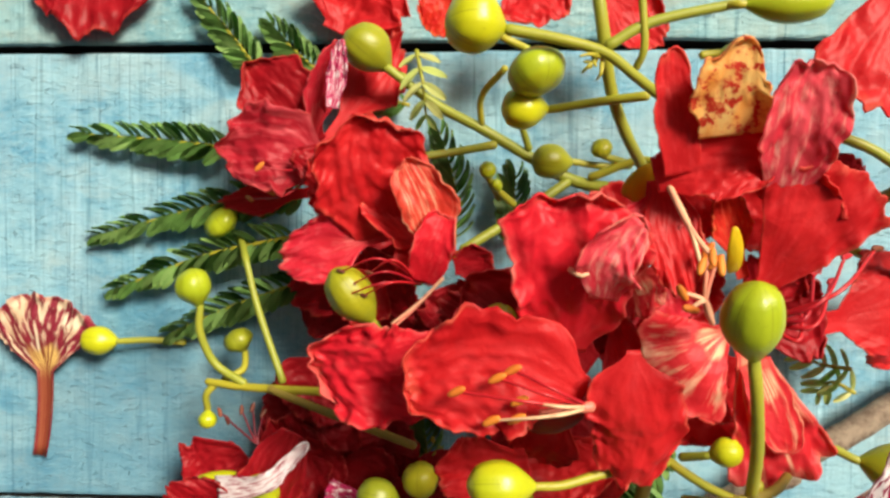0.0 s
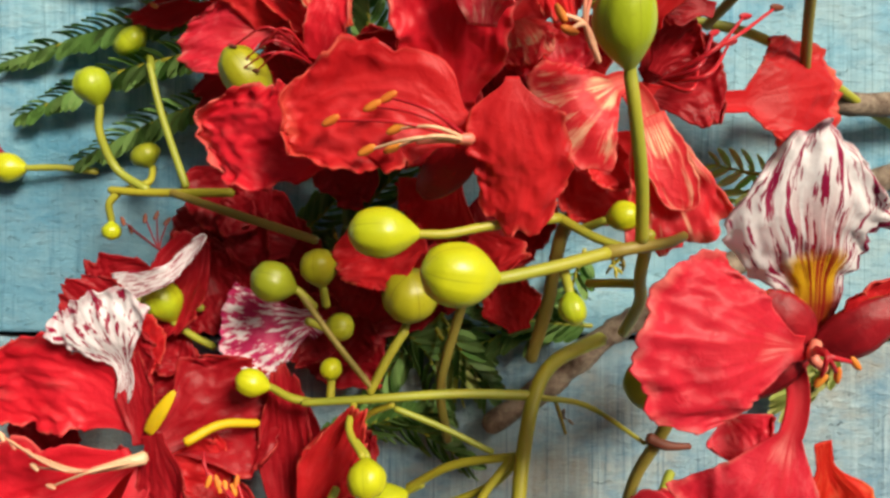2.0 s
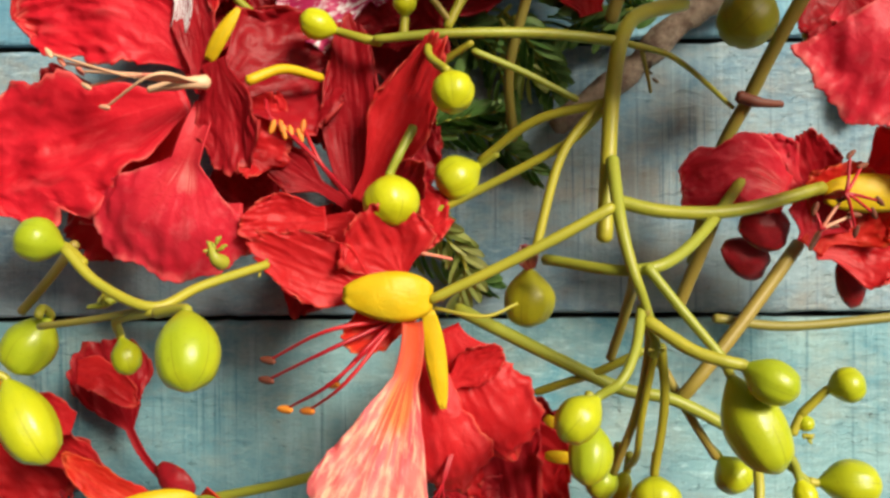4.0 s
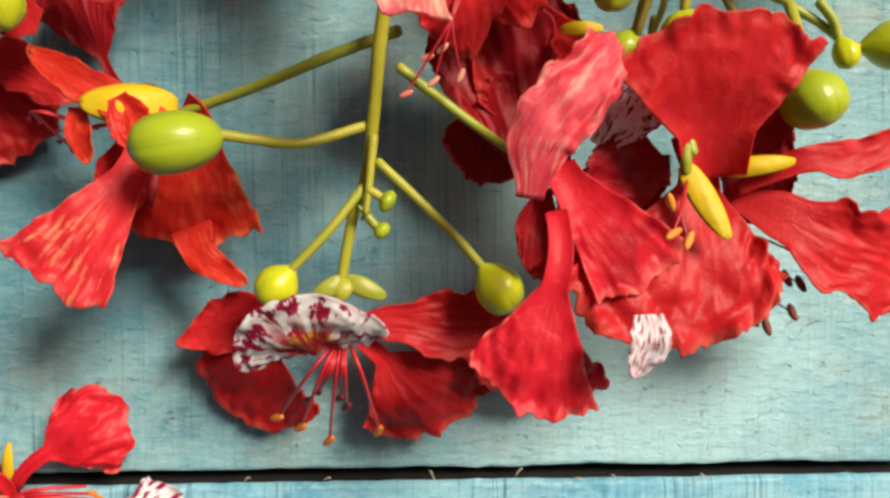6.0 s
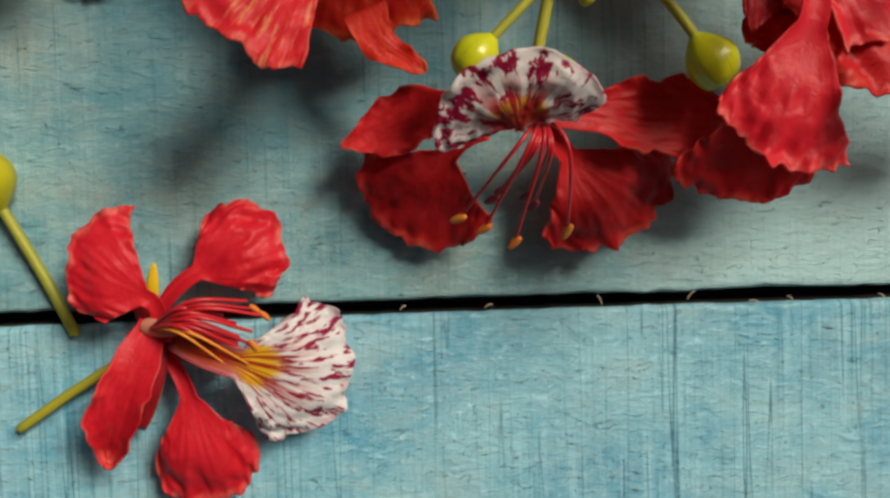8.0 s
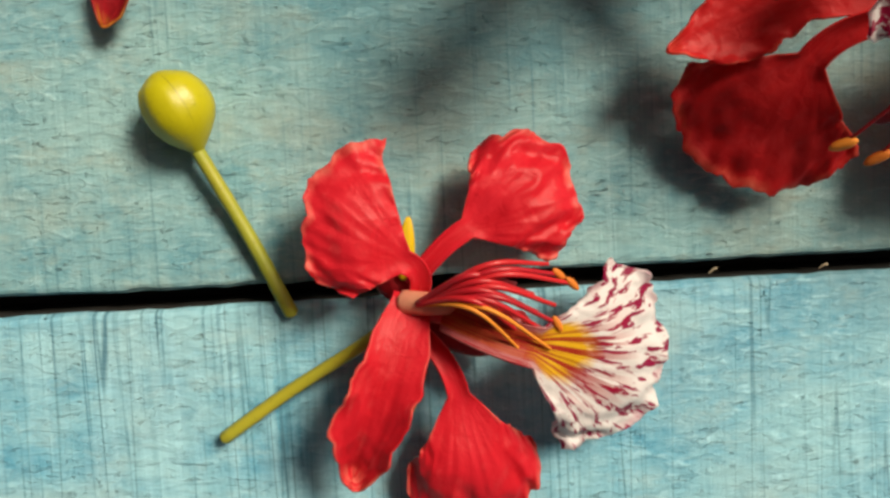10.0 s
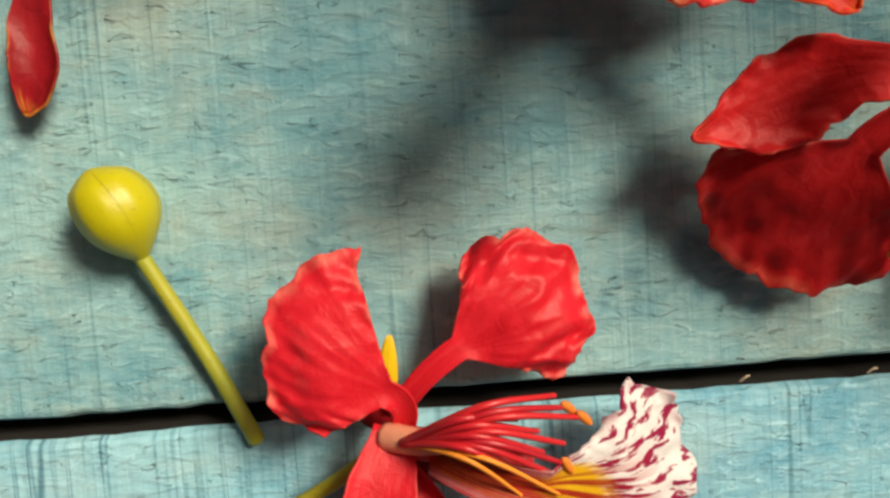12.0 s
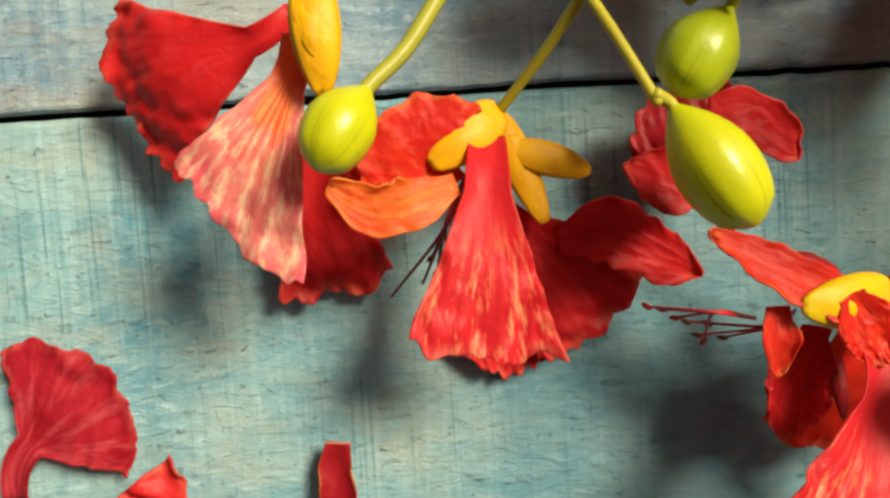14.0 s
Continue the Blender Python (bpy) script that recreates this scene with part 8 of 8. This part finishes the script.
tube('cut_edge', ob, [(-0.0874, -0.2728, 0.0062), (-0.0850, -0.2730, 0.0062), (-0.0826, -0.2732, 0.0062)], 0.00015, 0.00015, FILAMENT_PALE)
ob = thing('seed', (0.1521, -0.2970, 0.0000), 'tiny dark brown seed on the boards', 'seed', '')
oval('seed_body', ob, (0.1515, -0.2971, 0.0012), (0.2, 1, 0), 0.0045, 0.0032, ANTHER_DARK)

# flowers hanging at the left of the boards

ob = thing('poinciana_flower', (-0.0851, -0.1882, 0.0030), 'crimson poinciana flower with a faded flecked petal', 'flower', 'poinciana flowers')
fan_petal('petal', ob, (-0.0840, -0.1920, 0.0260), (-0.0920, -0.1970, 0.0260), (-0.1190, -0.2040, 0.0140), 68, RED, claw_width=0.0040, blunt=0.08, cup=-0.06, crease=1.0, seed=253)
fan_petal('standard_petal', ob, (-0.0830, -0.1980, 0.0360), (-0.0850, -0.2060, 0.0370), (-0.0970, -0.2280, 0.0380), 54, FADED_CREAM, claw_width=0.0044, blunt=0.0, skew=-0.2, arch=0.06, seed=254)
fan_petal('petal', ob, (-0.0850, -0.2120, 0.0150), (-0.0850, -0.2150, 0.0150), (-0.0820, -0.2430, 0.0060), 40, RED, claw_width=0.0061, blunt=0.04, arch=0.03, seed=255)
fan_petal('petal', ob, (-0.0580, -0.2200, 0.0200), (-0.0620, -0.2210, 0.0220), (-0.0690, -0.2090, 0.0260), 128, ORANGE, claw_width=0.0030, blunt=0.1, arch=0.08, seed=256)
blade('petal', ob, [(-0.0590, -0.2230, 0.0270), (-0.0670, -0.2260, 0.0300), (-0.0740, -0.2260, 0.0300), (-0.0820, -0.2210, 0.0290)], (0.0040, 0.0087, 0.0092, 0.0040), ORANGE_LIP, tip=0.17, claw=0.05, frill=0.2, seed=257)
petal('petal', ob, (-0.0692, -0.2196, 0.0120), (-0.0801, -0.2221, 0.0120), 0.0130, RED, claw=0.1, seed=258)
sepal(ob, (-0.0797, -0.1903, 0.0420), (-0.0790, -0.2086, 0.0420), 0.0069, SEPAL_ORANGE, seed=259)
sepal(ob, (-0.0812, -0.1927, 0.0420), (-0.0792, -0.2032, 0.0440), 0.0043, SEPAL_ORANGE, seed=260)
blade('petal', ob, [(-0.0160, -0.2140, 0.0300), (-0.0090, -0.2150, 0.0310), (-0.0010, -0.2210, 0.0300)], (0.0060, 0.0090, 0.0070), RED, tip=0.17, claw=0.0, seed=261)
blade('petal', ob, [(-0.0170, -0.2270, 0.0300), (-0.0230, -0.2250, 0.0300), (-0.0280, -0.2220, 0.0280)], (0.0060, 0.0104, 0.0100), RED, tip=0.17, claw=0.0, seed=402)

ob = thing('poinciana_flower', (-0.0480, -0.2093, 0.0020), 'red poinciana flower with orange sepals above the boards', 'flower', 'poinciana flowers')
tube('pedicel', ob, [(-0.0362, -0.1928, 0.0360), (-0.0427, -0.2017, 0.0280), (-0.0501, -0.2104, 0.0200)], 0.00106, 0.00097, STEM)
tube('branch', ob, [(-0.0372, -0.1937, 0.0360), (-0.0332, -0.2027, 0.0400), (-0.0288, -0.2130, 0.0440)], 0.00097, 0.00088, STEM)
sepal(ob, (-0.0500, -0.2103, 0.0210), (-0.0632, -0.2196, 0.0240), 0.0079, SEPAL_ORANGE, seed=262)
sepal(ob, (-0.0503, -0.2115, 0.0210), (-0.0429, -0.2310, 0.0200), 0.0056, SEPAL_ORANGE, curl=-30, seed=263)
sepal(ob, (-0.0484, -0.2173, 0.0200), (-0.0338, -0.2223, 0.0180), 0.0056, SEPAL_ORANGE, seed=264)
fan_petal('standard_petal', ob, (-0.0530, -0.2150, 0.0220), (-0.0540, -0.2250, 0.0280), (-0.0570, -0.2530, 0.0340), 45, BLUSH, claw_width=0.0062, blunt=0.0, skew=-0.07, arch=0.05, seed=265)
fan_petal('petal', ob, (-0.0500, -0.2290, 0.0140), (-0.0480, -0.2310, 0.0140), (-0.0290, -0.2520, 0.0070), 66, RED, claw_width=0.0051, blunt=0.06, arch=0.04, seed=266)
blade('petal', ob, [(-0.0400, -0.2350, 0.0140), (-0.0300, -0.2340, 0.0180), (-0.0160, -0.2420, 0.0180)], (0.0060, 0.0124, 0.0085), RED, tip=0.14, claw=0.1, frill=0.16, seed=267)
petal('petal', ob, (-0.0502, -0.2341, 0.0080), (-0.0499, -0.2622, 0.0050), 0.0246, RED, claw=0.1, seed=268)
stamen(ob, [(-0.0571, -0.2217, 0.0220), (-0.0614, -0.2304, 0.0260), (-0.0720, -0.2435, 0.0120)], material=FILAMENT_DARK, anther=None, r=0.0006, size=0.003)
stamen(ob, [(-0.0571, -0.2217, 0.0220), (-0.0614, -0.2304, 0.0260), (-0.0630, -0.2395, 0.0120)], material=FILAMENT_DARK, anther=ANTHER_DARK, r=0.0006, size=0.003)
stamen(ob, [(-0.0571, -0.2217, 0.0220), (-0.0614, -0.2304, 0.0260), (-0.0659, -0.2415, 0.0120)], material=FILAMENT_DARK, anther=None, r=0.0006, size=0.003)
stamen(ob, [(-0.0571, -0.2217, 0.0220), (-0.0614, -0.2304, 0.0260), (-0.0596, -0.2376, 0.0120)], material=FILAMENT_DARK, anther=ANTHER_DARK, r=0.0006, size=0.003)
stamen(ob, [(-0.0571, -0.2217, 0.0220), (-0.0614, -0.2304, 0.0260), (-0.0639, -0.2367, 0.0120)], material=FILAMENT_DARK, anther=ANTHER_DARK, r=0.0006, size=0.003)
ob = thing('fallen_petal', (-0.1382, -0.2618, 0.0000), 'crimson fallen petal with a narrow claw', 'petal', '')
fan_petal('petal', ob, (-0.1510, -0.2810, 0.0020), (-0.1460, -0.2690, 0.0040), (-0.1290, -0.2550, 0.0060), 116, CRIMSON_PINK, claw_width=0.0049, blunt=0.2, cup=0.02, arch=0.05, seed=269)
ob = thing('fallen_petal', (-0.1303, -0.2901, 0.0000), 'crumpled scarlet fallen petal on the boards', 'petal', '')
fan_petal('petal', ob, (-0.1500, -0.2930, 0.0030), (-0.1400, -0.2910, 0.0080), (-0.1170, -0.2980, 0.0100), 108, RED, claw_width=0.0073, blunt=0.04, skew=-0.22, frill=0.22, crease=1.4, arch=0.08, seed=270)

# petals and leaves deep in the spray

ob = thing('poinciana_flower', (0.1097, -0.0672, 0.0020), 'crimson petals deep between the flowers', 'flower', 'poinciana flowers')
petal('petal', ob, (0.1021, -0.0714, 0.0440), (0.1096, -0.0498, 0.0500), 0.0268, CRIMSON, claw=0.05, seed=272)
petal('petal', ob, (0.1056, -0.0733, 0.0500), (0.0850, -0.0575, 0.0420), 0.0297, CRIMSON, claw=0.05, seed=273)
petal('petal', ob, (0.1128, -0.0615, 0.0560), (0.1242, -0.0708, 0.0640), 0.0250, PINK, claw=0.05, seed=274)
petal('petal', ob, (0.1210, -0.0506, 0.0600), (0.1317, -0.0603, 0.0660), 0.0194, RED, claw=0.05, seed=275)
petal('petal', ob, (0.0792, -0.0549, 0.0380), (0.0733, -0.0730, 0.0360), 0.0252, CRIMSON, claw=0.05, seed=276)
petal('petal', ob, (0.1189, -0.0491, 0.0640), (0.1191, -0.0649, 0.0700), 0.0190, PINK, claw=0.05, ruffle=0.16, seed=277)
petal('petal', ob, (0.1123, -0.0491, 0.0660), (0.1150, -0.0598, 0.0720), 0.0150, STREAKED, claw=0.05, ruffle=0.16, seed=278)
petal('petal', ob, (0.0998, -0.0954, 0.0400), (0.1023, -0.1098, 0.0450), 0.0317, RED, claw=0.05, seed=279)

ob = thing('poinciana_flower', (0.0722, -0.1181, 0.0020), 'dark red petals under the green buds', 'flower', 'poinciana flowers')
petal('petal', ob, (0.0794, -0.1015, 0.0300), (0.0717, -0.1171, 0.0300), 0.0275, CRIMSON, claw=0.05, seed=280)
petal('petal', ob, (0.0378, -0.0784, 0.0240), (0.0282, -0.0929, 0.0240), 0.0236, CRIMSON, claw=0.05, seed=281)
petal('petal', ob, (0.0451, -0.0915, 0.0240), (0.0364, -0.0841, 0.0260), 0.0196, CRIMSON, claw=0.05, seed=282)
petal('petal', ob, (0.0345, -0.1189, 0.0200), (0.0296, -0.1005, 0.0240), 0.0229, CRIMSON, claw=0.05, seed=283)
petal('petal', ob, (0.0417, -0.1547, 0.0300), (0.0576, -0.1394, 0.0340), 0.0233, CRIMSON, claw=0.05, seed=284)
petal('petal', ob, (0.0082, -0.1305, 0.0360), (0.0208, -0.1175, 0.0380), 0.0185, RED, claw=0.05, seed=285)
petal('petal', ob, (0.0668, -0.1669, 0.0280), (0.0708, -0.1853, 0.0360), 0.0189, RED, claw=0.05, seed=286)

ob = thing('poinciana_flower', (0.1478, -0.0429, 0.0040), 'red petals behind the flecked flower', 'flower', 'poinciana flowers')
petal('petal', ob, (0.1272, -0.0280, 0.0700), (0.1247, -0.0427, 0.0660), 0.0214, RED, claw=0.05, seed=287)
petal('petal', ob, (0.1438, -0.0307, 0.0740), (0.1382, -0.0451, 0.0700), 0.0234, RED, claw=0.05, seed=288)
petal('petal', ob, (0.1477, -0.0284, 0.0760), (0.1596, -0.0377, 0.0700), 0.0184, CRIMSON, claw=0.05, seed=289)
petal('petal', ob, (0.0491, -0.0283, 0.0360), (0.0367, -0.0373, 0.0340), 0.0254, RED, claw=0.05, seed=290)
petal('petal', ob, (0.0427, -0.0192, 0.0340), (0.0382, -0.0312, 0.0340), 0.0225, CRIMSON, claw=0.05, seed=291)
petal('petal', ob, (0.0511, -0.0588, 0.0280), (0.0610, -0.0523, 0.0340), 0.0244, CRIMSON, claw=0.05, seed=292)

ob = thing('poinciana_flower', (0.0918, -0.2474, 0.0020), 'crimson petals deep under the hanging petal', 'flower', 'poinciana flowers')
petal('petal', ob, (0.0874, -0.2250, 0.0320), (0.1010, -0.2525, 0.0300), 0.0285, RED, claw=0.05, seed=293)
petal('petal', ob, (0.1010, -0.2443, 0.0300), (0.0859, -0.2579, 0.0300), 0.0259, CRIMSON, claw=0.05, seed=294)
petal('petal', ob, (0.1055, -0.2623, 0.0360), (0.1161, -0.2758, 0.0360), 0.0291, CRIMSON, claw=0.05, seed=295)
petal('petal', ob, (0.0962, -0.2743, 0.0360), (0.1051, -0.2853, 0.0380), 0.0197, RED, claw=0.05, seed=296)
petal('petal', ob, (0.1108, -0.2530, 0.0440), (0.1163, -0.2424, 0.0480), 0.0188, PINK, claw=0.05, seed=297)
petal('petal', ob, (0.1361, -0.2617, 0.0400), (0.1483, -0.2691, 0.0420), 0.0219, CRIMSON, claw=0.05, seed=298)
petal('petal', ob, (0.1010, -0.2667, 0.0400), (0.1132, -0.2779, 0.0400), 0.0209, RED, claw=0.05, seed=299)
petal('petal', ob, (0.1230, -0.2780, 0.0400), (0.1181, -0.2948, 0.0440), 0.0206, RED, claw=0.05, seed=300)
leaf([(0.0557, -0.1583, 0.0080), (0.0738, -0.1500, 0.0080), (0.0918, -0.1467, 0.0080)], 'dark green feathery leaf under the stalks', pairs=13, edge=60, seed=301)
leaf([(0.0635, -0.1818, 0.0060), (0.0769, -0.1880, 0.0070), (0.0883, -0.1943, 0.0060)], 'dark green feathery leaf under the stalks', pairs=10, edge=60, seed=302)
leaf([(0.0739, -0.1190, 0.0080), (0.0886, -0.1288, 0.0090), (0.0950, -0.1485, 0.0070)], 'dark green feathery leaf under the stalks', pairs=13, edge=60, seed=303)
leaf([(0.0485, -0.0979, 0.0080), (0.0588, -0.0890, 0.0090), (0.0654, -0.0806, 0.0080)], 'dark green feathery leaf behind the flowers', pairs=10, seed=304)
ob = thing('dry_tendril', (0.0655, -0.1809, 0.0400), 'thin straw-coloured tendril among the leaves', 'tendril', '')
tube('strand', ob, [(0.0547, -0.1821, 0.0500), (0.0630, -0.1824, 0.0540), (0.0712, -0.1843, 0.0520), (0.0784, -0.1861, 0.0460)], 0.00049, 0.00037, FILAMENT_PALE)
tube('strand', ob, [(0.0745, -0.1973, 0.0460), (0.0857, -0.1992, 0.0460), (0.0934, -0.1965, 0.0440)], 0.00050, 0.00038, STEM)
ob = thing('dried_petal', (0.0964, -0.1851, 0.0400), 'withered papery scrap at the base of a bud', 'petal', '')
petal('petal', ob, (0.0968, -0.1887, 0.0420), (0.0948, -0.1832, 0.0460), 0.0046, DRY, claw=0.05, ruffle=0.2, seed=305)

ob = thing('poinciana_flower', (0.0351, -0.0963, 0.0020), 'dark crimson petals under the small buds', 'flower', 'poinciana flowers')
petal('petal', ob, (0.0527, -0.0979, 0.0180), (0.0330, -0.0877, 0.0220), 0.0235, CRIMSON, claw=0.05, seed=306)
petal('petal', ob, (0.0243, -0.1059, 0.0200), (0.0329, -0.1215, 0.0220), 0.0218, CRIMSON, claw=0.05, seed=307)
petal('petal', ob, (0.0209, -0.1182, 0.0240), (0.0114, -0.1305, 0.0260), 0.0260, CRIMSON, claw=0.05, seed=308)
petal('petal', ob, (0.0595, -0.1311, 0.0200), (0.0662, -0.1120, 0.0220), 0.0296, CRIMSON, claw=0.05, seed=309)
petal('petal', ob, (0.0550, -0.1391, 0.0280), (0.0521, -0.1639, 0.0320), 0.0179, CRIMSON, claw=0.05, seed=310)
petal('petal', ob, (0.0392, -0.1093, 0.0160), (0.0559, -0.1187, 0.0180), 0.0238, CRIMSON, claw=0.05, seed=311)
leaf([(0.0936, -0.1197, 0.0060), (0.1019, -0.1296, 0.0060), (0.1069, -0.1431, 0.0050)], 'dark green feathery leaf under the stalks', pairs=11, edge=60, seed=312)
leaf([(0.0699, -0.1502, 0.0050), (0.0869, -0.1531, 0.0060), (0.1019, -0.1633, 0.0050)], 'dark green feathery leaf under the stalks', pairs=12, edge=60, seed=313)
leaf([(0.1184, -0.1211, 0.0080), (0.1068, -0.1262, 0.0080), (0.0951, -0.1334, 0.0070)], 'dark green feathery leaf under the stalks', pairs=10, edge=60, seed=314)

# more petals low in the spray

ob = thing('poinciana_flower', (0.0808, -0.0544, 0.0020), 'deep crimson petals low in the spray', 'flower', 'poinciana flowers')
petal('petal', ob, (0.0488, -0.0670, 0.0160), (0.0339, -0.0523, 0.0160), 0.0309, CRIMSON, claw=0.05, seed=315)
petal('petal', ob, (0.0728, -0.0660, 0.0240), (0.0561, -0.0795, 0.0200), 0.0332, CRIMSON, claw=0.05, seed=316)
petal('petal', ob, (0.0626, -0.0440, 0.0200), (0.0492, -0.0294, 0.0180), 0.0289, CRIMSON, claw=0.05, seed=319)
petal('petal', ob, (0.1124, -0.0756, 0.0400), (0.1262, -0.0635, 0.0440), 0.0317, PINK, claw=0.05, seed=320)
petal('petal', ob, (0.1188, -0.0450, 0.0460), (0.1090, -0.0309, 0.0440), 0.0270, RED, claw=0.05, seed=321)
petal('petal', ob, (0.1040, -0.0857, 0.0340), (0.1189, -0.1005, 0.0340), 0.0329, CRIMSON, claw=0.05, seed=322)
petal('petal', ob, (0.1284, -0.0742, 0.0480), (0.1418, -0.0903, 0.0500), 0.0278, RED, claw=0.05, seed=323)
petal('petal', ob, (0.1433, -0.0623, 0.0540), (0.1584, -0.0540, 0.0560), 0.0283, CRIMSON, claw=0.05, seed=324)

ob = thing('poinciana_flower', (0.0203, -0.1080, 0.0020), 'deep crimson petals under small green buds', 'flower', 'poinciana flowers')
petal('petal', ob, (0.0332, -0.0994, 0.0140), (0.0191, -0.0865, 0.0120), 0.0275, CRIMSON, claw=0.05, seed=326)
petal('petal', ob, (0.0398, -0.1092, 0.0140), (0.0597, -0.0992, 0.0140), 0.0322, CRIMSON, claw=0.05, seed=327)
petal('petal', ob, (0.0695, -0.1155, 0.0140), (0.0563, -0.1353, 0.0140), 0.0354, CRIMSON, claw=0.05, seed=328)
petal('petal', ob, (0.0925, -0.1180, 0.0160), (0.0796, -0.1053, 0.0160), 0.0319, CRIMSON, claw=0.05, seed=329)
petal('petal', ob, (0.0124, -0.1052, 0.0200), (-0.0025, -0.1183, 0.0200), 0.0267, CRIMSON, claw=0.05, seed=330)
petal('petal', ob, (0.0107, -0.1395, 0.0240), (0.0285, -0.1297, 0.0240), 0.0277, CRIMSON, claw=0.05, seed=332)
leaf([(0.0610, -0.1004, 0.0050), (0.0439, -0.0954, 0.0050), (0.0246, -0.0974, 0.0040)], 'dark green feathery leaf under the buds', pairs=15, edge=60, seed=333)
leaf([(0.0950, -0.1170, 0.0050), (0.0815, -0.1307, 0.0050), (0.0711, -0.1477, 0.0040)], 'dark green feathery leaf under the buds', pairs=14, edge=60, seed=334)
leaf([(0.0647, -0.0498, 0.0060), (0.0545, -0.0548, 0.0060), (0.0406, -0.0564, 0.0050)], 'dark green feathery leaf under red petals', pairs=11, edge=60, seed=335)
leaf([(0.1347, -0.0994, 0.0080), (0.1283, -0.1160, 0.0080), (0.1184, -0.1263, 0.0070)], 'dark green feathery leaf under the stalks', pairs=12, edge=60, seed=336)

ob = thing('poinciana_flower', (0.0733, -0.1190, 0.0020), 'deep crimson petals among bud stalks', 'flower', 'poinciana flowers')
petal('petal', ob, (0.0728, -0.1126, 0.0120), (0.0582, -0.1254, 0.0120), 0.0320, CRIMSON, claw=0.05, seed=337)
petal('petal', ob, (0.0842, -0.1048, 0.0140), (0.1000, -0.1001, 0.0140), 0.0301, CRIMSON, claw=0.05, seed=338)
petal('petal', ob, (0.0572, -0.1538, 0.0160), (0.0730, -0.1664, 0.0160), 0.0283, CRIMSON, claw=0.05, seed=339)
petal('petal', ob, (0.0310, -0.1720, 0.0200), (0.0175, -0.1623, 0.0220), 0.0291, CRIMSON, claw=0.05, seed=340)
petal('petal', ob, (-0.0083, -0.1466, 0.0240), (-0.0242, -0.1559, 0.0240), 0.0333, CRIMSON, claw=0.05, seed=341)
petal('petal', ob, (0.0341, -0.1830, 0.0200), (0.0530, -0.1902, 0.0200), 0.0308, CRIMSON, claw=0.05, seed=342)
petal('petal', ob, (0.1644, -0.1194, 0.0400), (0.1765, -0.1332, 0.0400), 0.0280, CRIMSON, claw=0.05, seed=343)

# withered bits by the woody twig
leaf([(0.1830, -0.0790, 0.0180), (0.1760, -0.0780, 0.0180), (0.1700, -0.0760, 0.0160)], 'withered pale leaf scrap beside the woody twig', pairs=5, mesh=LEAFLET_PALE, size=0.7, edge=30, lean=60, seed=411)
leaf([(0.1850, -0.0860, 0.0160), (0.1790, -0.0830, 0.0160), (0.1760, -0.0860, 0.0140)], 'withered pale leaf scrap beside the woody twig', pairs=4, mesh=LEAFLET_PALE, size=0.7, edge=30, lean=60, seed=412)

# splinters along the open joint
ob = table
tube('splinter', ob, [(0.0697, -0.3396, 0.0006), (0.0702, -0.3404, 0.0012), (0.0708, -0.3419, 0.0010)], 0.00023, 0.00013, BARE_WOOD)
tube('splinter', ob, [(0.0925, -0.3412, 0.0006), (0.0934, -0.3398, 0.0012), (0.0944, -0.3392, 0.0010)], 0.00023, 0.00013, BARE_WOOD)
tube('splinter', ob, [(0.1085, -0.3422, 0.0006), (0.1096, -0.3421, 0.0012), (0.1110, -0.3427, 0.0010)], 0.00023, 0.00013, BARE_WOOD)
tube('splinter', ob, [(0.1182, -0.3414, 0.0006), (0.1187, -0.3415, 0.0012), (0.1195, -0.3423, 0.0010)], 0.00023, 0.00013, BARE_WOOD)
tube('splinter', ob, [(0.0431, -0.3411, 0.0006), (0.0422, -0.3410, 0.0012), (0.0413, -0.3417, 0.0010)], 0.00023, 0.00013, BARE_WOOD)
tube('splinter', ob, [(0.1420, -0.3415, 0.0006), (0.1426, -0.3418, 0.0012), (0.1436, -0.3427, 0.0010)], 0.00023, 0.00013, BARE_WOOD)
tube('splinter', ob, [(0.0202, -0.3415, 0.0006), (0.0210, -0.3407, 0.0012), (0.0217, -0.3406, 0.0010)], 0.00023, 0.00013, BARE_WOOD)
